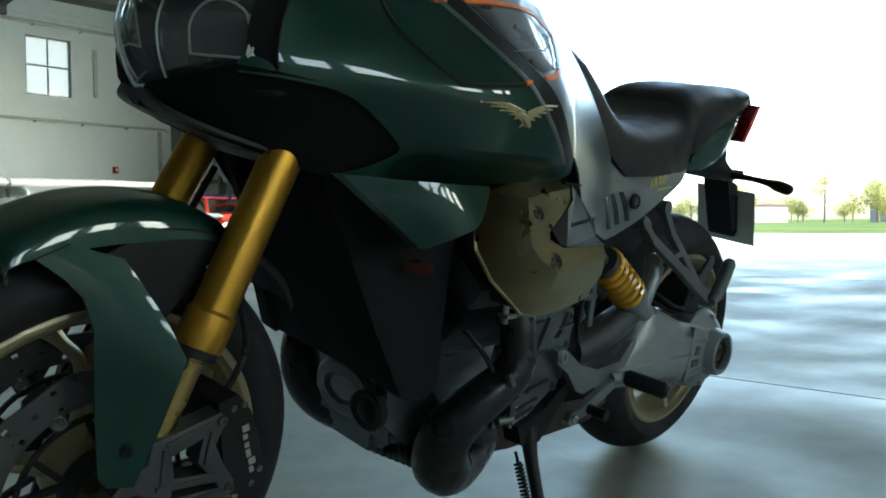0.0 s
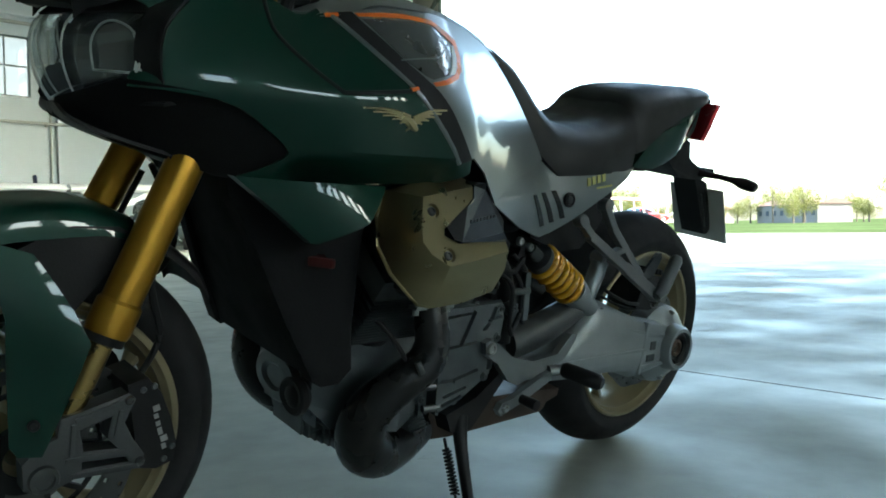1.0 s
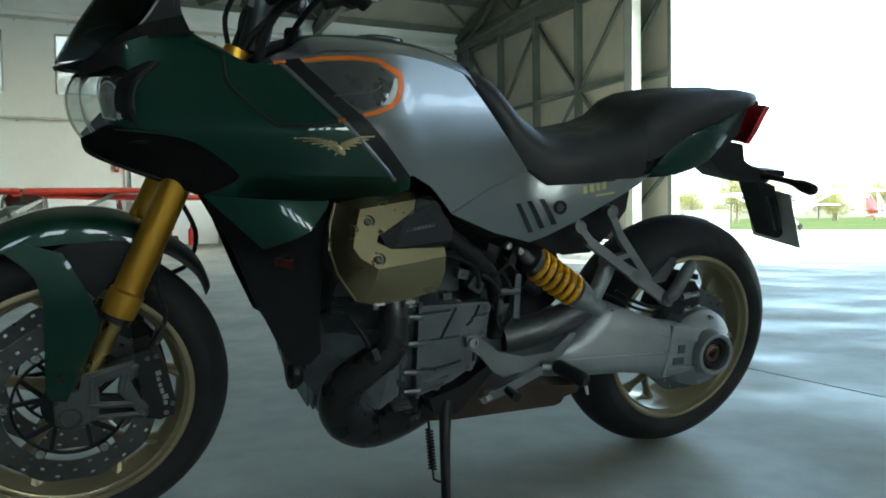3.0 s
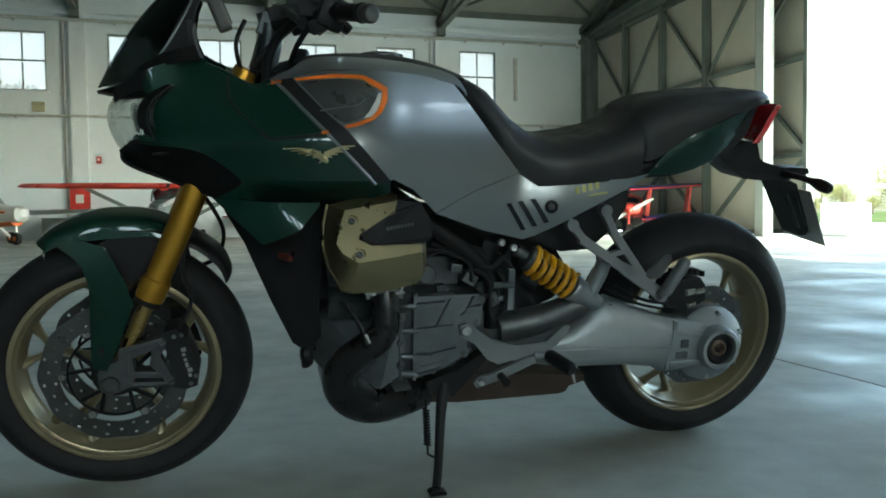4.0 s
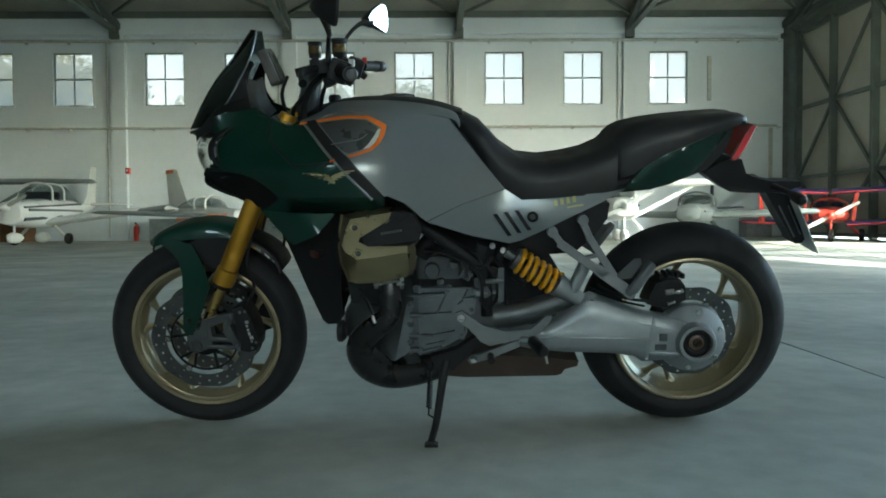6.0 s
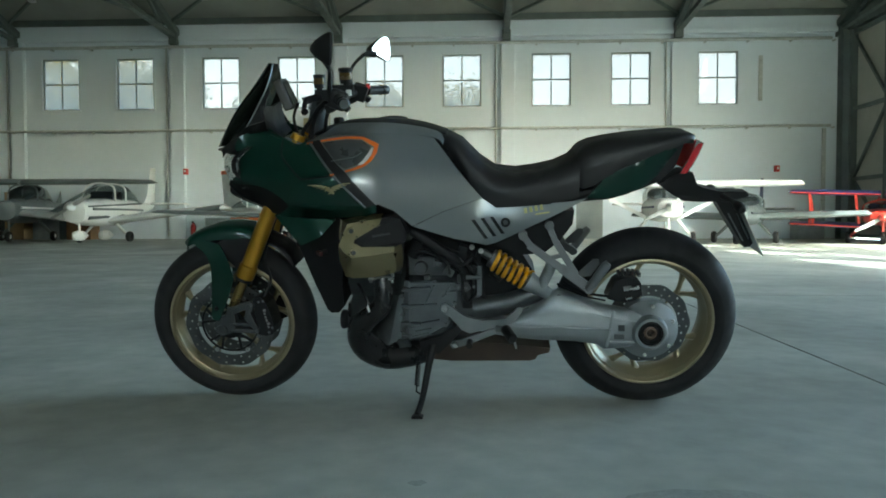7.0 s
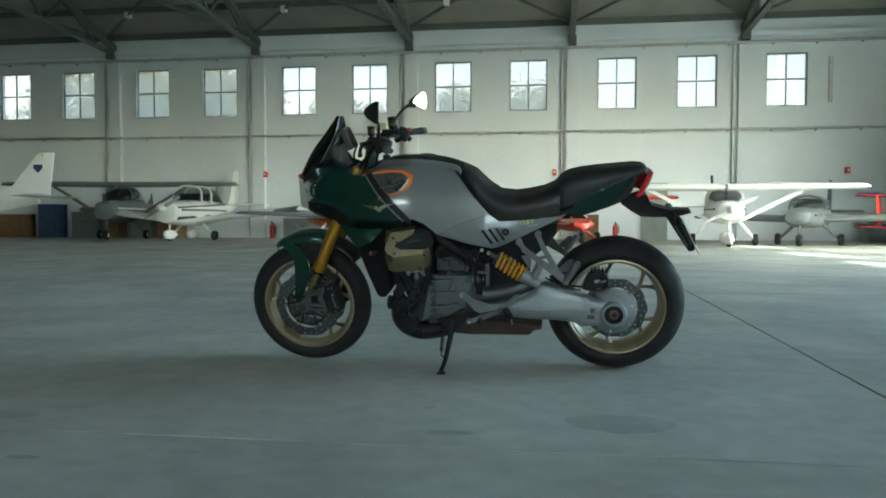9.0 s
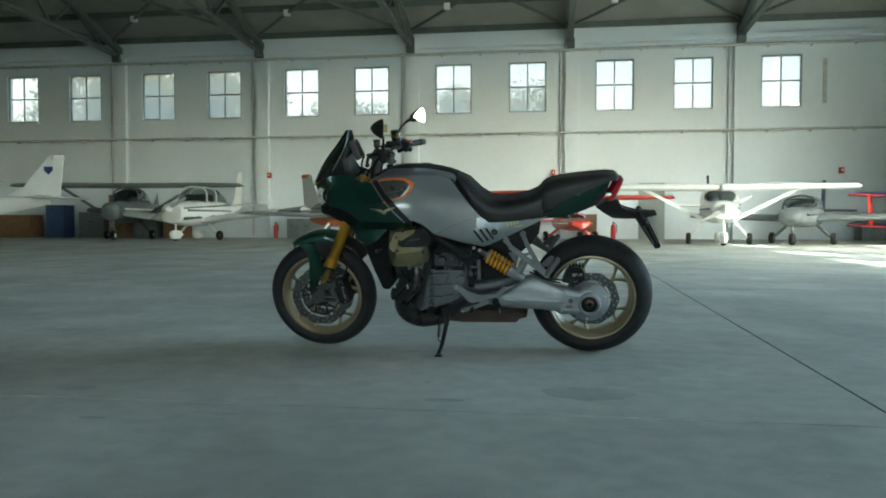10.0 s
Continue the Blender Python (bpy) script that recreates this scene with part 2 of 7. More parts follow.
# north wall, built between its window openings
win_x = []
for k in range(-6, 3):
    p = PIL0 + BAY * k
    for off in (0.96, 3.82):
        if WX + 0.5 < p + off and p + off + WIN_W < EX - 1.0 and not (k == 1 and off > 3):
            win_x.append(p + off - (0.18 if k == 1 else 0.03))
bm = BM()
T = 0.35
box(bm, ((EX + WX) / 2, NY + T / 2, WIN_Z0 / 2), (EX - WX, T, WIN_Z0))
box(bm, ((EX + WX) / 2, NY + T / 2, (WIN_Z1 + EAVE + 0.4) / 2), (EX - WX, T, EAVE + 0.4 - WIN_Z1))
edges = [WX] + [e for x in sorted(win_x) for e in (x, x + WIN_W)] + [EX]
for a, b in zip(edges[::2], edges[1::2]):
    box(bm, ((a + b) / 2, NY + T / 2, (WIN_Z0 + WIN_Z1) / 2), (b - a, T, WIN_Z1 - WIN_Z0))
wall_north = structure("wall_north", bm, M_WALL, "off-white painted hangar wall with a row of high windows")
for i, x in enumerate(sorted(win_x)):
    w = structure("window_%d" % (i + 1), box(BM(), (x + WIN_W / 2, NY + 0.10, WIN_Z0 - 0.03), (WIN_W + 0.16, 0.3, 0.06)), M_WALL, "four-pane window with a grey metal frame")
    bm = BM()
    f = 0.05
    for s in (0, 1):
        box(bm, (x + f / 2 + s * (WIN_W - f), NY + 0.12, (WIN_Z0 + WIN_Z1) / 2), (f, 0.07, WIN_Z1 - WIN_Z0))
        box(bm, (x + WIN_W / 2, NY + 0.12, WIN_Z0 + f / 2 + s * (WIN_Z1 - WIN_Z0 - f)), (WIN_W - 2 * f, 0.07, f))
    box(bm, (x + WIN_W / 2, NY + 0.12, (WIN_Z0 + WIN_Z1) / 2 + 0.02), (WIN_W - 2 * f, 0.05, 0.05))
    for s in (0, 1):
        h = (WIN_Z1 - WIN_Z0) / 2
        box(bm, (x + WIN_W / 2, NY + 0.12, WIN_Z0 + h * (0.5 + s) + 0.01), (0.045, 0.05, h - 0.1))
    part("window_frame", bm, M_FRAME, w)
    for sx in (0, 1):
        for sz in (0, 1):
            pw, ph = WIN_W / 2 - 0.004, (WIN_Z1 - WIN_Z0) / 2 - 0.004
            g = part("pane", box(BM(), (x + WIN_W * (0.25 + 0.5 * sx), NY + 0.13, WIN_Z0 + (WIN_Z1 - WIN_Z0) * (0.25 + 0.5 * sz)), (pw, 0.008, ph)), M_GLASS, w)
            g.visible_shadow = False
# pilasters, the ledge under the eaves, service pipes
for k in range(-5, 3):
    p = PIL0 + BAY * k
    structure("pilaster", box(BM(), (p + 0.05, NY - 0.09, EAVE / 2 - 0.2), (0.5, 0.18, EAVE - 0.4)), M_WALL, "white painted wall pilaster", bevel=0.01)
    bm = BM()
    tube(bm, [(p - 0.38, NY - 0.07, 0.1), (p - 0.38, NY - 0.07, EAVE - 0.55)], 0.032)
    structure("pipe", bm, M_PIPE, "grey vertical service pipe on the wall", True)
bm = BM()
box(bm, ((EX + WX) / 2, NY - 0.12, 7.42), (EX - WX, 0.24, 0.16))
structure("ledge", bm, M_WALL, "white ledge along the top of the wall", bevel=0.01)
for z, r in ((7.10, 0.055), (4.02, 0.045)):
    bm = BM()
    tube(bm, [(WX, NY - 0.24, z), (EX - 0.6, NY - 0.24, z)], r)
    for k in range(int((EX - WX) / 1.5)):
        box(bm, (WX + 1 + 1.5 * k, NY - 0.17, z - 0.06), (0.05, 0.2, 0.05))
    structure("pipe", bm, M_PIPE, "grey horizontal service pipe on brackets along the wall", True)
bm = BM()
for x in (EX - 3.0, EX - 0.75):
    box(bm, (x, NY - 0.05, 5.75 if x < EX - 1 else 2.0), (0.12, 0.08, 1.6 if x < EX - 1 else 3.9))
structure("conduit", bm, M_PIPE, "grey cable conduit on the wall")
# other walls
structure("wall_west", box(BM(), (WX - 0.15, (NY + SY) / 2, 8), (0.3, NY - SY, 16)), M_WALL, "plain off-white end wall")
bm = BM()
SZ0, SZ1 = 3.9, 7.0                             # out of view: openings added here to throw fill light on the bike
box(bm, ((EX + WX) / 2, SY - T / 2, SZ0 / 2), (EX - WX, T, SZ0))
box(bm, ((EX + WX) / 2, SY - T / 2, (SZ1 + EAVE + 0.4) / 2), (EX - WX, T, EAVE + 0.4 - SZ1))
fill_openings = [e for x in sorted(win_x) if x > -9 for e in (x - 0.15, x + WIN_W + 0.15)]
sedges = [WX] + fill_openings + [EX]
for a, b in zip(sedges[::2], sedges[1::2]):
    box(bm, ((a + b) / 2, SY - T / 2, (SZ0 + SZ1) / 2), (b - a, T, SZ1 - SZ0))
structure("wall_south", bm, M_WALL, "off-white side wall with openings added out of view for fill light")

# roof: two pitched sheets, purlins and lattice trusses
bm = BM()
for s in (0, 1):
    y0, y1 = (NY + 0.5, RIDGE_Y) if s == 0 else (SY - 0.5, RIDGE_Y)
    vs = [bm.verts.new(q) for q in ((WX - 0.3, y0, roof_z(y0) + 0.25), (EX + 0.5, y0, roof_z(y0) + 0.25), (EX + 0.5, y1, roof_z(y1) + 0.25), (WX - 0.3, y1, roof_z(y1) + 0.25))]
    vt = [bm.verts.new(v.co + Vector((0, 0, 0.15))) for v in vs]
    bm.faces.new(vs), bm.faces.new(vt[::-1])
    for i in range(4):
        bm.faces.new((vs[i], vt[i], vt[(i + 1) % 4], vs[(i + 1) % 4]))
ceiling = structure("ceiling", bm, M_ROOF, "grey-green corrugated roof sheets seen from below")
bm = BM()
for j in range(1, 14):
    for y in (NY - 0.35 - 1.75 * (j - 1), SY + 0.35 + 1.75 * (j - 1)):
        box(bm, ((EX + WX) / 2, y, roof_z(y) + 0.13), (EX - WX, 0.10, 0.22))
structure("purlins", bm, M_STEEL, "grey steel roof purlins")


def truss(x):
    bm = BM()
    z0 = 7.45
    for y0 in (NY, SY):
        d = 1 if y0 == SY else -1
        end = abs(RIDGE_Y - y0)
        bar(bm, (x, y0, roof_z(y0) - 0.1), (x, RIDGE_Y, roof_z(RIDGE_Y) - 0.1), 0.22, 0.24)
        bar(bm, (x, y0 + d * 0.1, z0), (x, RIDGE_Y, z0 + 1.2), 0.20, 0.14)
        n = 7
        for i in range(n):
            a, b = (i + 0.35) / n * end, (i + 1) / n * end
            za = z0 + 1.2 * a / end
            bar(bm, (x, y0 + d * a, za), (x, y0 + d * b, roof_z(y0 + d * b) - 0.1), 0.09)
            if i < n - 1:
                c = (i + 1.35) / n * end
                bar(bm, (x, y0 + d * b, roof_z(y0 + d * b) - 0.1), (x, y0 + d * c, z0 + 1.2 * c / end), 0.09)
        box(bm, (x, y0 + d * 0.2, z0 - 0.1), (0.3, 0.4, 0.35))
    structure("truss", bm, M_STEEL, "grey steel lattice roof truss")


for k in range(-5, 3):
    truss(PIL0 + BAY * k - (0.4 if k == 2 else 0))
bm = BM()
for k in range(-5, 2):
    x = PIL0 + BAY * k
    for s in (0, 1):
        a, b = (x, x + BAY) if s == 0 else (x + BAY, x)
        bar(bm, (a, NY - 0.6, roof_z(NY - 0.6) - 0.05), (b, NY - 5.6, roof_z(NY - 5.6) - 0.05), 0.09)
    bar(bm, (x, NY - 5.6, roof_z(NY - 5.6) - 0.1), (x + BAY, NY - 5.6, roof_z(NY - 5.6) - 0.1), 0.12)
structure("roof_bracing", bm, M_STEEL, "grey steel diagonal roof bracing")

# east side: sliding door leaves, opened
HEAD = 7.3


def door_leaf(name, y0, y1, x):
    """A steel-framed sliding leaf between y0 and y1."""
    d = structure(name, box(BM(), (x + 0.16, (y0 + y1) / 2, HEAD / 2 + 0.05), (0.06, y1 - y0, HEAD - 0.1)), M_LEAF, "tall sliding hangar door leaf with grey steel bracing")
    n = max(1, round((y1 - y0) / 2.45))
    ys = [y1 - (y1 - y0) * i / n for i in range(n + 1)]
    for y in ys:
        part("stud", box(BM(), (x, y, HEAD / 2), (0.22, 0.14, HEAD)), M_STEEL, d)
    for z in (0.12, 2.1, 4.55, HEAD - 0.1):
        part("rail", box(BM(), (x + 0.03, (y0 + y1) / 2, z), (0.12, y1 - y0, 0.12)), M_STEEL, d)
    for i in range(n):
        for za, zb in ((4.55, 2.1), (4.55, 7.1), (0.15, 2.1)):
            a, b = (ys[i], ys[i + 1]) if i % 2 else (ys[i + 1], ys[i])
            part("brace", bar(BM(), (x + 0.02, a, za), (x + 0.02, b, zb), 0.09), M_STEEL, d)
    return d


door_leaf("door_1", 15.85, 25.4, EX)
door_leaf("door_2", 14.72, 19.9, EX + 0.55)
# the next two leaves, out of view, are placed to block sky light
door_leaf("door_3", -19.8, -7.5, EX)
door_leaf("door_4", -7.7, 0.8, EX + 0.55)
structure("door_column", box(BM(), (EX - 0.05, 15.62, HEAD / 2), (0.3, 0.34, HEAD)), M_STEEL_L, "light grey steel column at the end of the door leaf", bevel=0.01)
structure("corner_column", box(BM(), (EX - 0.1, 25.75, HEAD / 2), (0.4, 0.45, HEAD)), M_STEEL, "dark steel corner column")
structure("door_header", box(BM(), (EX + 0.3, (NY + SY) / 2, HEAD + 0.3), (0.9, NY - SY, 0.6)), M_STEEL, "dark steel door header with the upper track")
structure("door_track", box(BM(), (EX + 0.3, (NY + SY) / 2, -0.006), (1.0, NY - SY + 0.6, 0.02)), M_STEEL_L, "steel floor track of the sliding doors")
# gable above the doors, with a row of openings for daylight
bm = BM()
ys = [SY - 0.3, -3.5, -0.5, 1.4, 3.4, 6.2, 8.2, NY + 0.3]
for i, (a, b) in enumerate(zip(ys, ys[1:])):
    lo, hi = HEAD + 0.6, lambda y: roof_z(min(max(y, SY), NY)) + 0.3
    def pan(z0a, z0b, z1a, z1b):
        v = [bm.verts.new((EX + dx, y, z)) for dx in (0.2, 0.4) for y, z in ((a, z0a), (b, z0b), (b, z1b), (a, z1a))]
        bm.faces.new(v[:4]), bm.faces.new(v[4:][::-1])
        for j in range(4):
            bm.faces.new((v[j], v[4 + j], v[4 + (j + 1) % 4], v[(j + 1) % 4]))
    if i % 2 == 1:
        pan(lo, lo, lo + 0.5, lo + 0.5), pan(10.3, 10.3, 10.8, 10.8)
        if min(hi(a), hi(b)) > 12.6:
            pan(12.5, 12.5, hi(a), hi(b))
        else:
            pan(10.8, 10.8, hi(a), hi(b))
    else:
        pan(lo, lo, hi(a), hi(b))
structure("wall_east", bm, M_LEAF, "sheet-metal gable wall above the hangar doors")

# floor slabs with open joints
for i in range(-7, 3):
    for j in range(-4, 6):
        x0, x1 = max(JX + SLAB * i, WX), min(JX + SLAB * (i + 1), EX - 0.22)
        y0, y1 = max(JY + SLAB * j, SY), min(JY + SLAB * (j + 1), NY)
        if x1 - x0 < 0.2 or y1 - y0 < 0.2:
            continue
        g = 0.0062
        bm = box(BM(), ((x0 + x1) / 2, (y0 + y1) / 2, -0.01), (x1 - x0 - 2 * g, y1 - y0 - 2 * g, 0.02))
        part("slab", bm, M_CONC, floor)

# worn stains on the floor
M_STAIN = mat("old_oil_stain", (0.30, 0.315, 0.28), 0.6, spec=0.3, var=0.15, scale=5, fine=0.1)
rs = random.Random(8)
for x, y, a, b in ((0.62, -0.80, 0.17, 0.13), (-1.52, -1.00, 0.10, 0.05), (0.05, -1.0, 0.08, 0.03), (-0.75, -1.32, 0.09, 0.03), (-1.15, -1.45, 0.05, 0.02), (0.95, -2.1, 0.03, 0.02), (2.9, 1.2, 0.2, 0.1), (-2.6, 0.6, 0.2, 0.07), (1.2, -1.75, 0.10, 0.05)):
    bm = BM()
    vs = []
    w = [rs.uniform(0, 6.28) for _ in range(3)]
    for i in range(44):
        t = 2 * math.pi * i / 44
        k = 1 + 0.09 * math.sin(2 * t + w[0]) + 0.06 * math.sin(3 * t + w[1]) + 0.04 * math.sin(7 * t + w[2])
        vs.append(bm.verts.new((x + a * k * math.cos(t), y + b * k * math.sin(t), 0.0008)))
    bm.faces.new(vs)
    structure("floor_stain", bm, M_STAIN, "dull dark stain on the concrete")

for k in range(34):                             # small spots and drips
    x, y = rs.uniform(-4.5, 5.5), rs.uniform(-3.6, 7.0)
    a = rs.uniform(0.008, 0.035)
    bm = BM()
    bm.faces.new([bm.verts.new((x + a * rs.uniform(0.7, 1.3) * math.cos(t), y + a * rs.uniform(0.5, 1.1) * math.sin(t), 0.0009)) for t in (2 * math.pi * i / 11 for i in range(11))])
    structure("floor_stain", bm, M_STAIN, "small dark spot on the concrete")

# ---- outdoors ----
bm = BM()
vs = [bm.verts.new(q) for q in ((-2500, -2500, -0.25), (2500, -2500, -0.25), (2500, 2500, -0.25), (-2500, 2500, -0.25))]
bm.faces.new(vs)
structure("ground", bm, M_GRASS, "flat airfield grass reaching the horizon")
structure("pavement", box(BM(), (23.5, 0, -0.13), (20.0, 300, 0.24)), M_APRON, "pale sunlit concrete apron outside the doors")

# ---- the motorcycle ----
# its own axes: x to the rear, y to its right, z up; it leans on its side stand
UPRIGHT = pose(-0.068, 0.228, 0, 0, 0, -1.2) @ pose(0, 0, 0, 8.0, 0, 0)     # the stance on which the flanks are laid out
STANCE = pose(-0.068, 0.290, 0, 0, 0, -0.3) @ pose(0, 0, 0, 12.5, 0, 0)     # the machine's own lean
bike = thing("motorcycle", STANCE, "dark green and silver sport touring motorcycle leaning on its side stand", "motorcycle")
FAX, RAX = Vector((-0.740, 0, 0.3035)), Vector((0.737, 0, 0.3230))
AXLE = Vector((-0.738, 0, 0.293))


def settle(m):
    """Brings the laid-out flanks over to the machine's own lean, alike on both sides of its middle plane."""
    for ob in bike.children_recursive:
        if ob.type == "MESH" and not ob.get("turned"):
            for v in ob.data.vertices:
                q = m @ Vector((v.co.x, -abs(v.co.y), v.co.z))
                v.co = (q.x, math.copysign(q.y, -v.co.y * q.y) * math.tanh(abs(v.co.y) / 0.025), q.z)


M_RUB = mat("tyre_rubber", (0.013, 0.013, 0.0135), 0.68, spec=0.25, var=0.25, scale=9, bump=0.15, bscale=220)
M_GREEN = mat("green_paint", (0.0050, 0.029, 0.0192), 0.42, metal=0.25, coat=0.75, var=0.04, scale=4, rvar=0.03, spec=0.15)
M_SILV = mat("silver_paint", (0.225, 0.242, 0.248), 0.34, metal=0.72, coat=0.4, var=0.02, scale=5, rvar=0.02)
M_BLK = mat("black_plastic", (0.0115, 0.0115, 0.012), 0.5, spec=0.2, bump=0.15, bscale=300)
M_MATT = mat("matt_black_shroud", (0.010, 0.010, 0.0106), 0.72, spec=0.10, bump=0.2, bscale=260)
M_BLKG = mat("gloss_black", (0.008, 0.008, 0.009), 0.18, coat=0.6)
M_SEAT = mat("seat_vinyl", (0.017, 0.0168, 0.0172), 0.44, spec=0.3, var=0.2, scale=8, bump=0.35, bscale=420)
M_GOLD = mat("gold_anodised", (0.50, 0.27, 0.035), 0.36, metal=0.85, var=0.03, scale=12, rvar=0.03)
M_CHAMP = mat("champagne_wheel_paint", (0.30, 0.255, 0.16), 0.36, metal=0.6, var=0.03, scale=9, rvar=0.03)
M_COVER = mat("bronze_gold_cover", (0.34, 0.295, 0.175), 0.30, metal=0.9, var=0.04, scale=12, bump=0.08, bscale=300, rvar=0.04)
M_ALU = mat("cast_aluminium", (0.255, 0.272, 0.28), 0.46, metal=0.6, var=0.06, scale=14, bump=0.22, bscale=300, rvar=0.05)
M_ALUD = mat("dark_cast_aluminium", (0.085, 0.09, 0.092), 0.46, metal=0.7, var=0.15, scale=14, bump=0.25, bscale=280)
M_ALUM = mat("grey_cast_aluminium", (0.140, 0.150, 0.155), 0.36, metal=0.85, var=0.25, scale=14, bump=0.25, bscale=280, rvar=0.06)
M_BRKT = mat("satin_grey_casting", (0.115, 0.121, 0.124), 0.5, metal=0.25, var=0.08, scale=12, bump=0.15, bscale=280, spec=0.3)
M_HANG = mat("grey_forged_hanger", (0.185, 0.196, 0.20), 0.42, metal=0.6, var=0.08, scale=14, bump=0.2, bscale=300)
M_CARR = mat("grey_cast_fork_lug", (0.075, 0.079, 0.081), 0.44, metal=0.7, var=0.12, scale=14, bump=0.25, bscale=280)
M_DISC = mat("brushed_steel", (0.125, 0.13, 0.13), 0.36, metal=0.9, var=0.1, scale=30)
M_BOLT = mat("bolt_steel", (0.5, 0.5, 0.49), 0.3, metal=1.0)
M_SPRING = mat("yellow_spring", (0.62, 0.30, 0.012), 0.35, coat=0.4)
M_ORANGE = mat("orange_trim", (0.75, 0.16, 0.015), 0.35)
M_LAMP = mat("red_lens", (0.42, 0.008, 0.016), 0.2, coat=0.4)
M_EXH = mat("black_exhaust", (0.012, 0.012, 0.0122), 0.30, spec=0.4, var=0.25, scale=9)
M_BRONZE = mat("bronze_muffler", (0.050, 0.035, 0.026), 0.42, metal=0.5, var=0.2, scale=9)
M_MIRROR = mat("mirror_glass", (0.9, 0.92, 0.92), 0.02, metal=1.0, var=0, rvar=0)
M_PALE = mat("pale_trim", (0.62, 0.62, 0.58), 0.4)
M_BADGE = mat("badge_gold", (0.62, 0.52, 0.30), 0.3, metal=0.8)
M_TINT = glass("smoked_screen", (0.30, 0.33, 0.33))
M_LENS = glass("clear_lens", (0.95, 0.97, 0.97))
gt = M_LENS.node_tree                        # thick clear moulded plastic; pale diffuse put in for its milky reflections
pale_sheen, blend = gt.nodes.new("ShaderNodeBsdfDiffuse"), gt.nodes.new("ShaderNodeMixShader")
pale_sheen.inputs["Color"].default_value = (0.75, 0.78, 0.79, 1)
blend.inputs[0].default_value = 0.025
last = gt.nodes["Material Output"].inputs["Surface"].links[0].from_socket
gt.links.new(last, blend.inputs[1]), gt.links.new(pale_sheen.outputs[0], blend.inputs[2])
gt.links.new(blend.outputs[0], gt.nodes["Material Output"].inputs["Surface"])
M_TEXT = mat("pale_print", (0.24, 0.24, 0.235), 0.5)
M_YTEXT = mat("yellow_print", (0.42, 0.39, 0.14), 0.5)


def bolt(parent, c, r=0.008, h=0.006, axis="y", material=None):
    """A round-headed bolt with a socket, its head towards -axis."""
    bm = BM()
    lathe(bm, [(r, h), (r, 0), (r * 0.8, -h * 0.5), (r * 0.5, -h * 0.5), (r * 0.45, 0.0), (0.0001, 0.0)], c, axis, 14)
    return part("bolt", bm, material or M_BOLT, parent, smooth=True)


class Skin:
    """A smooth half-width y(x, z) of the bodywork through a few known widths (thin-plate spline)."""
    def __init__(self, rows):
        p = np.array(rows, float)
        self.p = p[:, :2]
        n = len(p)
        d = np.linalg.norm(self.p[:, None] - self.p[None], axis=2)
        a = np.zeros((n + 3, n + 3))
        a[:n, :n] = self.k(d) + np.eye(n) * 1e-4
        a[:n, n] = 1
        a[:n, n + 1:] = self.p
        a[n:, :n] = a[:n, n:].T
        self.w = np.linalg.solve(a, np.r_[p[:, 2], 0, 0, 0])

    def k(self, d):
        return d * d * np.log(d + 1e-9)

    def __call__(self, x, z):
        d = np.linalg.norm(self.p - (x, z), axis=1)
        n = len(self.p)
        return float(self.k(d) @ self.w[:n] + self.w[n] + self.w[n + 1] * x + self.w[n + 2] * z)


def dense(outline, step=0.015):
    out = []
    for a, b in zip(outline, outline[1:] + outline[:1]):
        n = max(1, int(math.dist(a, b) / step))
        out += [(a[0] + (b[0] - a[0]) * i / n, a[1] + (b[1] - a[1]) * i / n) for i in range(n)]
    return out


def curve2(pts, n=5):
    return [(q.x, q.z) for q in smooth_path([(x, 0, z) for x, z in pts], n)]


def panel(name, outline, skin, material, parent, off=0.0, thick=0.004, step=0.018, label="", sides=(-1, 1), edge=0.0):
    """A body panel for each side: an (x, z) outline laid on a skin, off proud of it; edge rolls the rim inwards. Returns the left one."""
    o = dense(outline, step)
    made = []
    for s in sides:
        m = BM()
        m.faces.new([m.verts.new((x, 0, z)) for x, z in o])
        xs, zs = [q[0] for q in o], [q[1] for q in o]
        for lo, hi, nrm, k in ((min(xs), max(xs), (1, 0, 0), 0), (min(zs), max(zs), (0, 0, 1), 2)):
            for i in range(1, int((hi - lo) / step) + 1):
                c = [0, 0, 0]
                c[k] = lo + i * step
                bmesh.ops.bisect_plane(m, geom=m.verts[:] + m.edges[:] + m.faces[:], plane_co=c, plane_no=nrm)
        bmesh.ops.triangulate(m, faces=[f for f in m.faces if len(f.verts) > 4])
        rim = {v for e in m.edges if len(e.link_faces) == 1 for v in e.verts}
        for v in m.verts:
            v.co.y = s * (skin(v.co.x, v.co.z) + off - (edge if v in rim else 0))
        g = bmesh.ops.extrude_face_region(m, geom=m.faces[:])
        for v in [e for e in g["geom"] if isinstance(e, bmesh.types.BMVert)]:
            v.co.y -= s * thick
        made.append(part(name, m, material, parent, label, True, sharp=30))
    return made[0]


def ribbon(name, pts, skin, material, parent, r=0.005, off=0.001, sides=(-1, 1), n=6):
    """A thin raised line along (x, z) points on a skin, for each side."""
    for s in sides:
        q = [(x, s * (skin(x, z) + off), z) for x, z in (curve2(pts, n) if n > 1 else dense(pts, 0.02)[:-1])]
        part(name, tube(BM(), q, r, 8), material, parent, smooth=True)


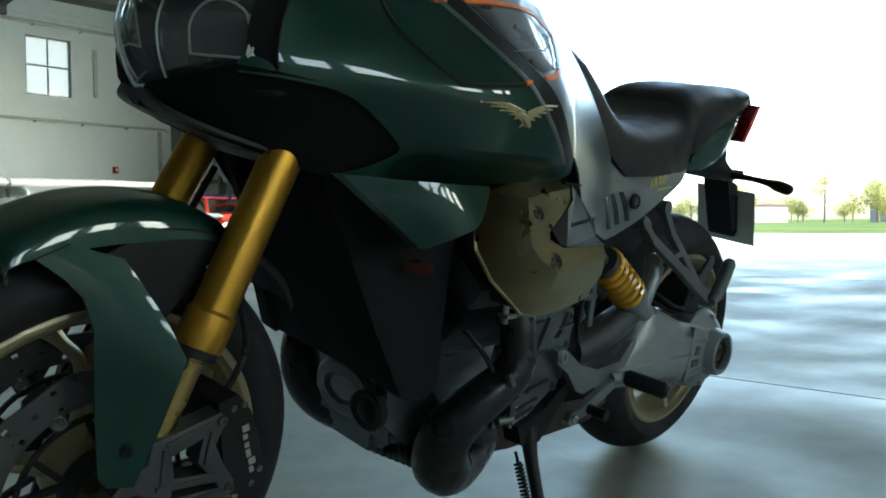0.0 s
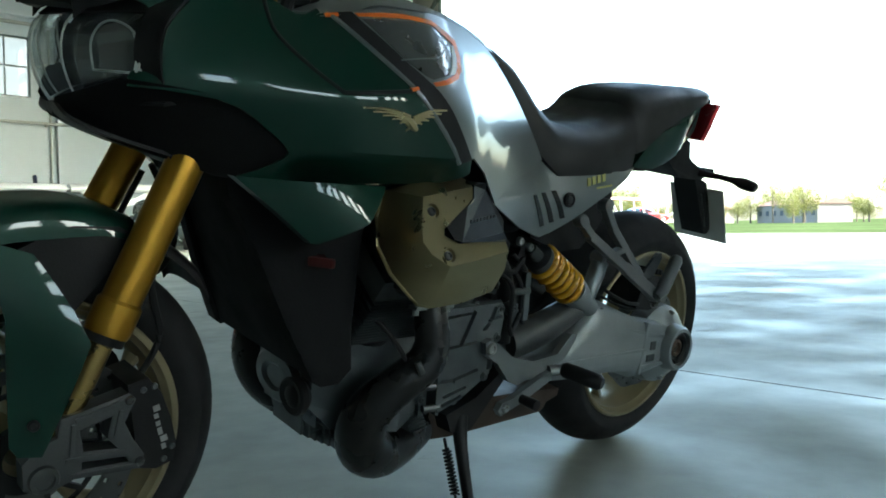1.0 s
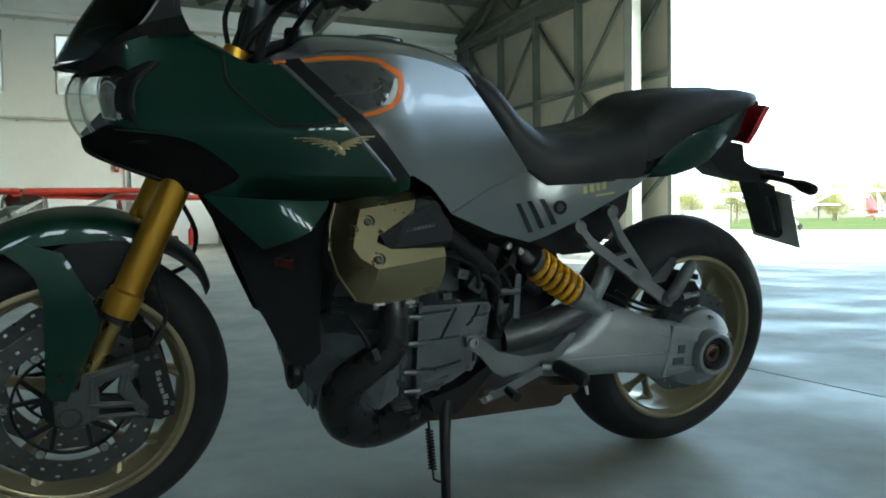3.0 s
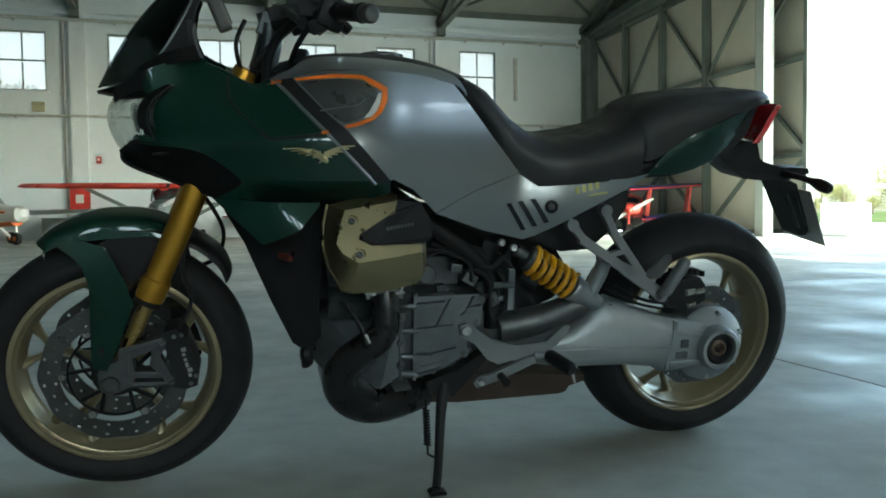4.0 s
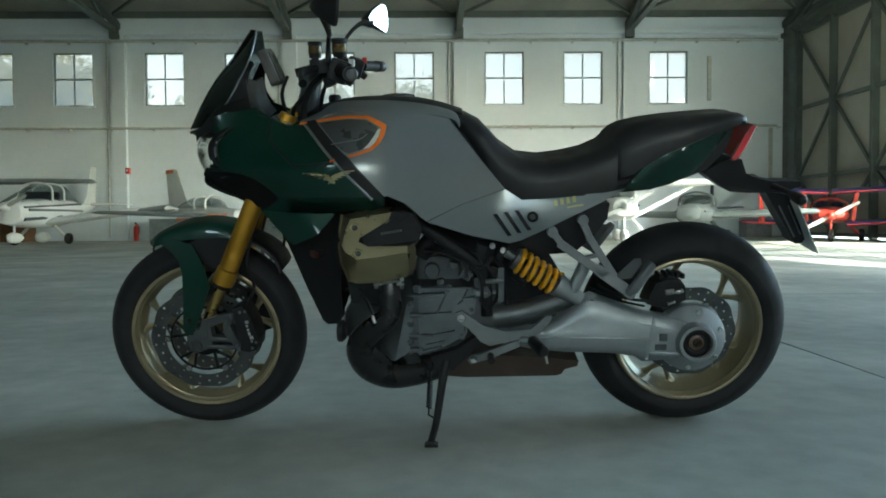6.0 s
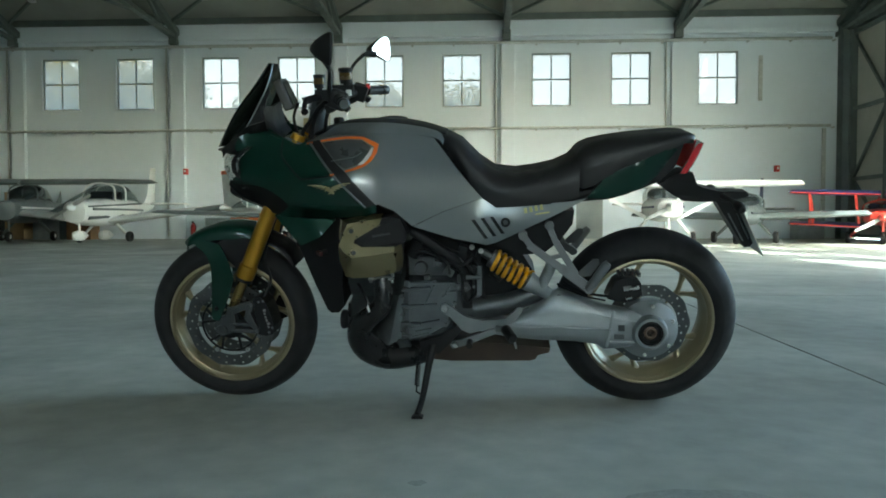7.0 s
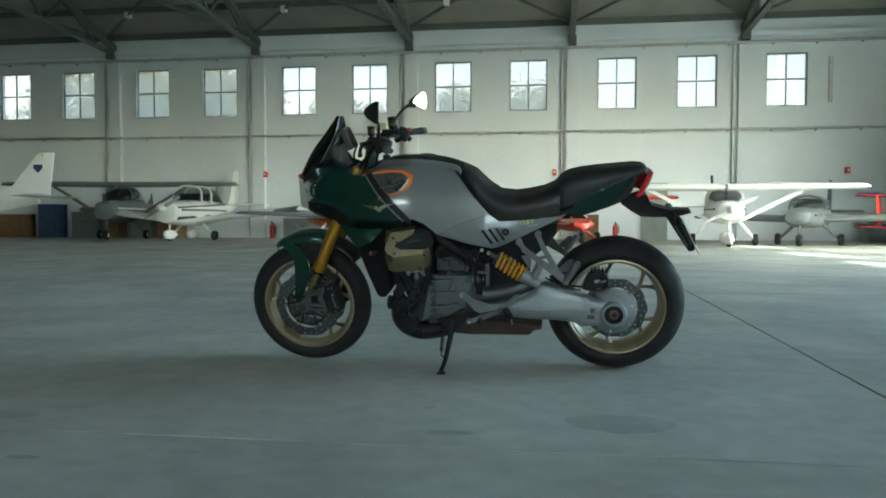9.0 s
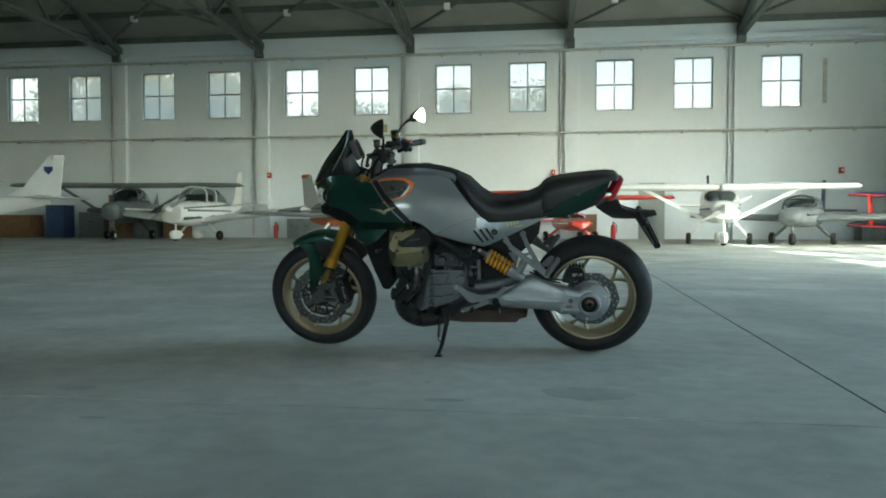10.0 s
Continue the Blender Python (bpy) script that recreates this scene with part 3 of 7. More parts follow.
# wheels
def wheel(name, c, r, half, rim_half, spokes, label, turn=0.3):
    bm = BM()
    ri = 0.220
    side = [(ri + 0.010, 1.0), (ri + 0.007, 1.06), (ri + 0.003, 1.08), (ri - 0.002, 1.06), (ri - 0.004, 0.98), (ri - 0.006, 0.90), (ri - 0.011, 0.84), (ri - 0.012, 0.62), (ri - 0.020, 0.40)]
    lathe(bm, [(q, -rim_half * k) for q, k in side] + [(ri - 0.024, 0)] + [(q, rim_half * k) for q, k in side[::-1]] + [(ri - 0.002, 0)], c, "y", 96, True)
    w = part(name, bm, M_CHAMP, bike, label, True)
    bm = BM()
    prof = []
    for i in range(25):                     # rounded crown and upright side walls
        a = -math.pi / 2 + math.pi * i / 24
        yy = half * math.sin(a)
        prof.append((r - 1.06 * half + math.sqrt((1.06 * half) ** 2 - yy * yy), yy))
    prof = [(ri + 0.006, -rim_half + 0.004), (ri + 0.012, -rim_half - 0.005)] + prof[1:-1] + [(ri + 0.012, rim_half + 0.005), (ri + 0.006, rim_half - 0.004)]
    lathe(bm, prof, c, "y", 72, True)
    part("tyre", bm, M_RUB, w, "black road tyre with shallow grooves", True, sharp=50)
    hub = BM()
    lathe(hub, [(0.022, -rim_half * 0.9), (0.040, -rim_half * 0.85), (0.046, -0.03), (0.052, -0.012), (0.052, 0.012), (0.046, 0.03), (0.040, rim_half * 0.85), (0.022, rim_half * 0.9)], c, "y", 36, True)
    part("hub", hub, M_CHAMP, w, smooth=True)
    polar = lambda r_, a, y_=0.0: (c.x + r_ * math.cos(a), y_, c.z + r_ * math.sin(a))
    for i in range(spokes):                 # a stem that forks towards the rim
        a0 = 2 * math.pi * i / spokes + turn
        bm = BM()
        tube(bm, [polar(0.040, a0), polar(0.075, a0 + 0.01), polar(0.115, a0), polar(0.142, a0)], [0.019, 0.0125, 0.0105, 0.0125], 10, 4, flat=1.35, side=(0, 1, 0))
        for d in (-1, 1):
            tube(bm, [polar(0.132, a0 + d * 0.012), polar(0.152, a0 + d * 0.060), polar(0.178, a0 + d * 0.165), polar(0.203, a0 + d * 0.235)], [0.0095, 0.0085, 0.0085, 0.015], 10, 4, flat=1.45, side=(0, 1, 0))
        part("spoke", bm, M_CHAMP, w, smooth=True)
    return w


def disc(parent, c, y, r0, r1, label):
    """A drilled brake disc with a scalloped edge, its carrier and buttons."""
    bm = BM()
    n, rows = 120, 7
    th = 0.0045
    def ring(yy):
        out = []
        for j in range(rows + 1):
            row = []
            for i in range(n):
                a = 2 * math.pi * i / n
                rr = r0 + (r1 - r0) * j / rows
                if j == rows:
                    rr += 0.0025 * math.cos(a * 10)
                row.append(bm.verts.new((c.x + rr * math.cos(a), yy, c.z + rr * math.sin(a))))
            out.append(row)
        return out
    f, b = ring(y - th / 2), ring(y + th / 2)
    hole = {(i, j) for i in range(n) for j in (1, 3, 5) if (i + j * 2) % 8 in (0,)}
    quad = lambda q: bm.faces.new(q)
    for j in range(rows):
        for i in range(n):
            k = (i + 1) % n
            if (i, j) in hole:
                for p, q in (((i, j), (k, j)), ((k, j), (k, j + 1)), ((k, j + 1), (i, j + 1)), ((i, j + 1), (i, j))):
                    quad((f[p[1]][p[0]], f[q[1]][q[0]], b[q[1]][q[0]], b[p[1]][p[0]]))
            else:
                quad((f[j][i], f[j][k], f[j + 1][k], f[j + 1][i]))
                quad((b[j][i], b[j + 1][i], b[j + 1][k], b[j][k]))
    for j in (0, rows):
        for i in range(n):
            k = (i + 1) % n
            quad((f[j][i], b[j][i], b[j][k], f[j][k]))
    d = part("brake_disc", bm, M_DISC, parent, label)
    bm = BM()
    lathe(bm, [(0.03, y - 0.006), (0.052, y - 0.006), (0.052, y + 0.006), (0.03, y + 0.006)], c, "y", 32, True)
    car = part("carrier", bm, M_BLK, parent, "black disc carrier")
    bm = BM()
    lathe(bm, [(r0 - 0.020, y - 0.003), (r0 - 0.0145, y - 0.003), (r0 - 0.0145, y + 0.003), (r0 - 0.020, y + 0.003)], c, "y", 48, True)
    part("carrier_ring", bm, M_BLK, parent)
    for i in range(5):
        a = 2 * math.pi * i / 5 + 0.3
        for e in (-0.10, 0.10):
            p0 = (c.x + 0.05 * math.cos(a + e * 0.6), y, c.z + 0.05 * math.sin(a + e * 0.6))
            p1 = (c.x + (r0 - 0.017) * math.cos(a + e * 2.6), y, c.z + (r0 - 0.017) * math.sin(a + e * 2.6))
            part("carrier_arm", bar(BM(), p0, p1, 0.008, 0.007, (0, 1, 0)), M_BLK, parent)
    for i in range(6):
        a = 2 * math.pi * i / 6
        lug = bar(BM(), (c.x + (r0 - 0.018) * math.cos(a), y, c.z + (r0 - 0.018) * math.sin(a)), (c.x + (r0 + 0.006) * math.cos(a), y, c.z + (r0 + 0.006) * math.sin(a)), 0.020, 0.0052, (0, 1, 0))
        part("disc_lug", lug, M_DISC, parent)
        bolt(parent, (c.x + (r0 - 0.006) * math.cos(a), y - 0.004, c.z + (r0 - 0.006) * math.sin(a)), 0.0085, 0.004)
    return d


fw = wheel("front_wheel", FAX, 0.302, 0.060, 0.046, 5, "champagne gold cast front wheel", 2.86)
rw = wheel("rear_wheel", RAX, 0.3205, 0.095, 0.078, 5, "champagne gold cast rear wheel", 0.62)
for y in (-0.066, 0.066):
    disc(fw, FAX, y, 0.118, 0.160, "drilled steel front brake disc")
disc(rw, RAX, -0.086, 0.100, 0.141, "drilled steel rear brake disc")
for ob in (fw, rw, *fw.children_recursive, *rw.children_recursive):
    ob["turned"] = 1                        # already round the true axles

# fork
FDIR = Vector((0.100, 0, 0.227)).normalized()
FLOW = Vector((-0.655, 0, 0.476))
for s in (-1, 1):
    y = s * 0.105
    o = Vector((0, y, 0))
    bm = BM()
    a = FLOW + o
    tube(bm, [a, a + FDIR * 0.01, a + FDIR * 0.045, a + FDIR * 0.05, a + FDIR * 0.30, a + FDIR * 0.50], [0.030, 0.0315, 0.0315, 0.0275, 0.0275, 0.0285], 24)
    leg = part("fork_leg", bm, M_GOLD, bike, "gold anodised upside-down fork tube", True)
    bm = BM()
    tube(bm, [a + FDIR * 0.002, a - FDIR * 0.15], 0.0165, 20)
    part("stanchion", bm, mat("golden_stanchion", (0.36, 0.26, 0.10), 0.25, metal=0.9), leg, "golden polished fork stanchion", True)
    bm = BM()
    tube(bm, [a, a - FDIR * 0.012], 0.0285, 20)
    part("dust_seal", bm, M_BLK, leg, smooth=True)
    yo, yi = s * 0.128, s * 0.094
    bm = BM()                               # axle carrier with the caliper arms
    pierced(bm, [(-0.764, 0.318), (-0.744, 0.338), (-0.722, 0.346), (-0.718, 0.372), (-0.690, 0.378), (-0.630, 0.394), (-0.622, 0.378), (-0.634, 0.352), (-0.622, 0.325), (-0.606, 0.300), (-0.612, 0.280), (-0.700, 0.284), (-0.722, 0.276), (-0.740, 0.270), (-0.762, 0.282)], [[(-0.692, 0.350), (-0.652, 0.364), (-0.658, 0.334), (-0.644, 0.317), (-0.688, 0.321)], [(-0.690, 0.306), (-0.632, 0.302), (-0.628, 0.294), (-0.690, 0.296)]], min(yo, yi), max(yo, yi))
    car = part("axle_carrier", bm, M_CARR, bike, "cast aluminium axle carrier with openings", bevel=0.003)
    for p_, q_ in (((-0.712, 0.313), (-0.632, 0.310)), ((-0.704, 0.290), (-0.616, 0.287)), ((-0.700, 0.366), (-0.636, 0.384)), ((-0.704, 0.318), (-0.702, 0.362)), ((-0.640, 0.372), (-0.648, 0.330))):
        part("rib", bar(BM(), (p_[0], yo, p_[1]), (q_[0], yo, q_[1]), 0.006, 0.006, (0, 1, 0)), M_CARR, car, bevel=0.0015)
    for q_ in ((-0.628, 0.383), (-0.613, 0.291)):
        bolt(car, (q_[0], s * 0.129, q_[1]), 0.0070, 0.006 * -s, material=M_DISC)
    lathe_bm = BM()
    lathe(lathe_bm, [(0.020, s * 0.09), (0.020, s * 0.130), (0.018, s * 0.134), (0.0135, s * 0.134), (0.013, s * 0.112), (0.0001, s * 0.112)], AXLE, "y", 28)
    part("axle_boss", lathe_bm, M_CARR, car, smooth=True)
    lathe_bm = BM()
    lathe(lathe_bm, [(0.0128, s * 0.1125), (0.0128, s * 0.118), (0.009, s * 0.118), (0.008, s * 0.114), (0.0001, s * 0.114)], AXLE, "y", 6)
    part("axle_nut", lathe_bm, M_BLK, car)
    bm = BM()                               # radial caliper
    prism(bm, [(-0.628, 0.402), (-0.600, 0.410), (-0.580, 0.385), (-0.565, 0.345), (-0.556, 0.305), (-0.560, 0.278), (-0.585, 0.270), (-0.610, 0.276), (-0.618, 0.330)], min(s * 0.118, s * 0.03), max(s * 0.118, s * 0.03))
    cal = part("caliper", bm, M_BLK, bike, "black radial brake caliper", bevel=0.007)
    for q in ((-0.606, 0.392), (-0.574, 0.283), (-0.562, 0.300), (-0.590, 0.395)):
        bolt(cal, (q[0], s * 0.1185, q[1]), 0.0048, 0.003 * -s, material=M_ALUM)
    if s < 0:                               # maker's lettering as plain bars
        bm = BM()
        for i, w in enumerate((0.009, 0.007, 0.007, 0.011, 0.009, 0.008)):
            z = 0.362 - i * 0.0118
            box(bm, (-0.590 + 0.0030 * i + (0.003 if i in (0, 4) else 0), -0.1188, z), (0.010 if i in (0, 4) else 0.0065, 0.0012, w), Matrix.Rotation(radians(-14), 3, "Y"))
        part("lettering", bm, M_TEXT, cal, "pale maker's lettering as plain bars")
    bm = BM()
    tube(bm, [(-0.600, s * 0.085, 0.402), (-0.57, s * 0.08, 0.46), (-0.585, s * 0.085, 0.55), (-0.545, s * 0.07, 0.68)], 0.005, 8, 6)
    part("brake_hose", bm, M_BLK, bike, smooth=True)
bm = BM()
box(bm, FLOW + FDIR * 0.275, (0.055, 0.235, 0.045), Matrix.Rotation(radians(23.8), 3, "Y"))
part("lower_yoke", bm, M_BLK, bike, bevel=0.008)
bm = BM()
box(bm, FLOW + FDIR * 0.50, (0.075, 0.27, 0.028), Matrix.Rotation(radians(23.8), 3, "Y"))
part("top_yoke", bm, M_ALUD, bike, bevel=0.008)
for s in (-1, 1):
    bm = BM()
    a = FLOW + FDIR * 0.50 + Vector((0, s * 0.105, 0))
    tube(bm, [a, a + FDIR * 0.012, a + FDIR * 0.013, a + FDIR * 0.034], [0.031, 0.031, 0.025, 0.023], 20)
    part("fork_cap", bm, M_GOLD, bike, "gold fork cap", True)

# front mudguard
bm = BM()
rows = []
for y, dz in ((-0.078, -0.022), (-0.070, -0.008), (-0.045, 0.006), (0, 0.012), (0.045, 0.006), (0.070, -0.008), (0.078, -0.022)):
    row = []
    for x, z in ((-0.885, 0.585), (-0.855, 0.612), (-0.785, 0.640), (-0.716, 0.648), (-0.650, 0.641), (-0.600, 0.620)):
        side = 0.022 * math.sin(math.pi * min(1.0, (x + 0.885) / 0.285)) if abs(y) > 0.075 else 0
        row.append((x + (0.02 if abs(y) > 0.06 and x < -0.88 else 0), y, z + dz - side))
    rows.append(row)
sheet(bm, rows, 5, 3, 0.004, out=(0, 0, 1))
mud = part("front_mudguard", bm, M_GREEN, bike, "dark green front mudguard", True)
bm = BM()
rows = []
for y, d in ((-0.070, 0.014), (-0.064, 0.004), (-0.04, -0.002), (0, -0.004), (0.04, -0.002), (0.064, 0.004), (0.070, 0.014)):
    rows.append([(x - d * 0.7, y, z - d) for x, z in ((-0.625, 0.628), (-0.580, 0.604), (-0.538, 0.582), (-0.500, 0.547), (-0.484, 0.510))])
sheet(bm, rows, 4, 3, 0.004, out=(0.5, 0, 0.8))
part("mudguard_rear", bm, M_BLK, mud, "black rear mudguard section", True)
mud_skin = Skin([(-0.86, 0.6, 0.080), (-0.80, 0.56, 0.090), (-0.74, 0.585, 0.090), (-0.78, 0.45, 0.097), (-0.69, 0.47, 0.134), (-0.775, 0.33, 0.120), (-0.735, 0.33, 0.139), (-0.65, 0.62, 0.086)])
panel("side_blade", [(-0.836, 0.590), (-0.806, 0.566), (-0.788, 0.545), (-0.776, 0.505), (-0.776, 0.340), (-0.768, 0.328), (-0.742, 0.328), (-0.712, 0.395), (-0.683, 0.472), (-0.700, 0.515), (-0.722, 0.555), (-0.742, 0.588), (-0.80, 0.606)], mud_skin, M_GREEN, mud, step=0.012)
inner = lambda x, z: 0.076
panel("mudguard_inner", [(-0.770, 0.585), (-0.742, 0.600), (-0.690, 0.622), (-0.630, 0.620), (-0.600, 0.606), (-0.640, 0.560), (-0.690, 0.500), (-0.735, 0.545)], inner, M_BLK, mud, step=0.03, thick=0.006, label="black inner side of the mudguard")
for s in (-1, 1):
    bolt(mud, (-0.752, s * 0.137, 0.372), 0.0075, 0.004 * -s, material=M_BLK)

# fairing and tank
def glide(rows):
    """A smooth curve value(x) through (x, value) rows."""
    xs = np.linspace(rows[0][0], rows[-1][0], 400)
    ys = np.interp(xs, [q[0] for q in rows], [q[1] for q in rows])
    k = np.hanning(33)
    ys = np.convolve(np.pad(ys, 16, mode="edge"), k / k.sum(), "valid")
    return lambda x: float(np.interp(x, xs, ys))


wide = glide([(-0.76, 0.085), (-0.70, 0.122), (-0.66, 0.165), (-0.63, 0.188), (-0.56, 0.218), (-0.46, 0.256), (-0.40, 0.277), (-0.33, 0.298), (-0.22, 0.308), (-0.16, 0.294), (-0.10, 0.264), (0.0, 0.214), (0.10, 0.168), (0.20, 0.128)])
lean_in = glide([(-0.76, 0.05), (-0.64, 0.10), (-0.56, 0.40), (-0.46, 0.66), (-0.38, 0.74), (0.20, 0.76)])
lean_low = glide([(-0.76, 0.60), (-0.50, 0.50), (-0.43, 0.30), (-0.37, 0.12), (-0.20, 0.10), (-0.10, 0.04), (0.20, -0.06)])
soft = glide([(-0.76, 0.010), (-0.32, 0.006), (-0.24, 0.014), (-0.12, 0.040), (0.20, 0.045)])
under = glide([(-0.76, 0.0), (-0.46, 0.0), (-0.42, 1.5), (-0.205, 1.5), (-0.170, 0.0), (0.20, 0.0)])


def fold(v, w):
    """Zero below, v above, rounded over w."""
    return w * math.log(1 + math.exp(min(40.0, v / w))) if v < 40 * w else v


def body(x, z):
    """Half-width of the bodywork: an upright flank, leaning in above a crease and undercut below."""
    zc = 0.826 + 0.09 * (min(x, -0.30) + 0.40)
    w = soft(x)
    zl = 0.826 + 0.40 * (x + 0.622)          # a second crease rises from the lamp to the panel gap
    g = min(1.0, max(0.0, (x + 0.53) / 0.15))
    g = g * g * (3 - 2 * g)
    lean = lean_in(x) * ((0.60 + 0.40 * g) * fold(z - zc, w) + 0.60 * (1 - g) * fold(z - zl, 0.005))
    return wide(x) - lean - lean_low(x) * fold(zc - z, w) - under(x) * fold(0.743 - z, 0.0015)


WEDGE = [(-0.590, 0.808), (-0.555, 0.804), (-0.528, 0.796), (-0.505, 0.783), (-0.481, 0.766), (-0.463, 0.751), (-0.455, 0.741), (-0.458, 0.733), (-0.470, 0.724), (-0.490, 0.712), (-0.512, 0.702)]
fairing = panel("fairing", [(-0.388, 0.943), (-0.430, 0.928), (-0.494, 0.966), (-0.525, 0.985), (-0.600, 0.972), (-0.628, 0.961), (-0.640, 0.938), (-0.642, 0.918), (-0.633, 0.913), (-0.628, 0.896), (-0.632, 0.869), (-0.641, 0.845), (-0.654, 0.824), (-0.654, 0.811), (-0.620, 0.810), *WEDGE, (-0.470, 0.698), (-0.315, 0.700), (-0.200, 0.706), (-0.160, 0.726), (-0.160, 0.747), (-0.192, 0.742), (-0.284, 0.837), (-0.320, 0.874), (-0.370, 0.929)], body, M_GREEN, bike, step=0.010, label="dark green side fairing")
panel("nose_side", [(-0.600, 0.972), (-0.660, 0.948), (-0.706, 0.918), (-0.703, 0.890), (-0.691, 0.903), (-0.650, 0.919), (-0.640, 0.917), (-0.638, 0.938), (-0.626, 0.961)], body, M_BLK, fairing, off=-0.001, step=0.010, label="black nose side over the headlight")
stripe = panel("black_stripe", [(-0.388, 0.943), (-0.350, 0.950), (-0.340, 0.937), (-0.287, 0.881), (-0.247, 0.846), (-0.160, 0.748), (-0.190, 0.740), (-0.284, 0.836), (-0.320, 0.873), (-0.370, 0.928)], body, M_BLK, fairing, off=0.0006, step=0.012, label="satin black stripe")
ribbon("pale_line", [(-0.388, 0.943), (-0.370, 0.928), (-0.320, 0.873), (-0.284, 0.836), (-0.192, 0.741)], body, M_SILV, fairing, 0.0042, -0.001, n=4)
tank = panel("fuel_tank", [(-0.351, 0.950), (-0.300, 0.964), (-0.187, 0.972), (-0.073, 0.966), (0.012, 0.950), (0.034, 0.922), (0.102, 0.832), (0.169, 0.753), (0.045, 0.716), (-0.052, 0.674), (-0.075, 0.697), (-0.107, 0.727), (-0.153, 0.750), (-0.160, 0.748), (-0.247, 0.846), (-0.287, 0.881), (-0.340, 0.937)], body, M_SILV, bike, step=0.012, label="silver painted fuel tank cover")
border = [(-0.346, 0.948), (-0.305, 0.955), (-0.262, 0.960), (-0.205, 0.959), (-0.172, 0.944), (-0.156, 0.935), (-0.160, 0.908), (-0.174, 0.885), (-0.192, 0.870), (-0.224, 0.858), (-0.251, 0.852), (-0.254, 0.8575), (-0.228, 0.864), (-0.199, 0.875), (-0.185, 0.887), (-0.174, 0.905), (-0.169, 0.927), (-0.177, 0.932), (-0.209, 0.951), (-0.254, 0.953), (-0.305, 0.9485), (-0.342, 0.9435)]
orange = panel("orange_border", border, body, M_ORANGE, tank, off=0.0022, thick=0.004, step=0.012, label="orange border of the vent panel")
vent = [(-0.337, 0.9405), (-0.300, 0.946), (-0.254, 0.9505), (-0.211, 0.948), (-0.181, 0.929), (-0.180, 0.924), (-0.187, 0.908), (-0.202, 0.886), (-0.216, 0.873), (-0.251, 0.862), (-0.263, 0.866), (-0.287, 0.883)]
panel("vent_panel", vent, body, mat("gloss_grey_panel", (0.085, 0.092, 0.092), 0.3, metal=0.5, coat=1.0, var=0.03), tank, off=0.0026, label="dark grey gloss vent panel", edge=0.0012, step=0.012)
panel("vent_edge", [(-0.171, 0.925), (-0.178, 0.923), (-0.186, 0.908), (-0.201, 0.886), (-0.214, 0.873), (-0.199, 0.876), (-0.186, 0.888), (-0.176, 0.905)], body, M_PALE, tank, off=0.0032, thick=0.004, step=0.012, label="pale rear edge of the vent")
ribbon("vent_crease", [(-0.300, 0.885), (-0.255, 0.893), (-0.225, 0.898), (-0.205, 0.912)], body, M_SILV, tank, 0.0012, 0.0026, n=3)
ribbon("orange_line", [(-0.300, 0.842), (-0.287, 0.845)], body, M_ORANGE, fairing, 0.0036, 0.0004, n=2)
ribbon("orange_line", [(-0.392, 0.938), (-0.372, 0.942)], body, M_ORANGE, fairing, 0.0036, 0.0004, n=2)
for s in ([(-0.476, 0.952), (-0.477, 0.924), (-0.471, 0.896), (-0.439, 0.862), (-0.405, 0.833), (-0.390, 0.829), (-0.321, 0.837), (-0.290, 0.842)],):
    ribbon("panel_gap", s, body, M_BLK, fairing, 0.0035, -0.0012, n=3)
lower = Skin([(-0.515, 0.700, 0.181), (-0.50, 0.694, 0.190), (-0.296, 0.697, 0.244), (-0.343, 0.648, 0.268), (-0.42, 0.617, 0.234), (-0.40, 0.69, 0.246), (-0.40, 0.65, 0.250)])
panel("winglet", [(-0.515, 0.704), (-0.440, 0.702), (-0.300, 0.700), (-0.302, 0.692), (-0.342, 0.647), (-0.350, 0.642), (-0.410, 0.614), (-0.418, 0.614)], lower, M_GREEN, fairing, off=0.004, step=0.013, thick=0.02, label="dark green winglet of the fairing")
cowl = Skin([(x, z, body(x, z) - 0.004) for x, z in ((-0.66, 0.808), (-0.61, 0.807), (-0.56, 0.803), (-0.50, 0.778), (-0.456, 0.738))] + [(-0.700, 0.778, 0.045), (-0.517, 0.708, 0.152), (-0.62, 0.745, 0.100)])
panel("lower_cowl", [(-0.708, 0.792), (-0.664, 0.820), (-0.615, 0.816), *[(x + 0.005, z + 0.005) for x, z in WEDGE[:7]], *[(x + 0.005, z - 0.004) for x, z in WEDGE[7:]], (-0.520, 0.700), (-0.637, 0.738), (-0.702, 0.766)], cowl, M_MATT, fairing, off=-0.003, step=0.015, label="matt black lower cowl")
bm = BM()                                   # belly between the cowl sides
sheet(bm, [[(-0.708, y, 0.786), (-0.695, y * 1.6, 0.764), (-0.63, y * 2.2, 0.738), (-0.53, y * 2.8, 0.712)] for y in (-0.045, 0, 0.045)], 4, 4, 0.005, out=(0, 0, -1))
part("cowl_floor", bm, M_BLK, fairing, smooth=True)
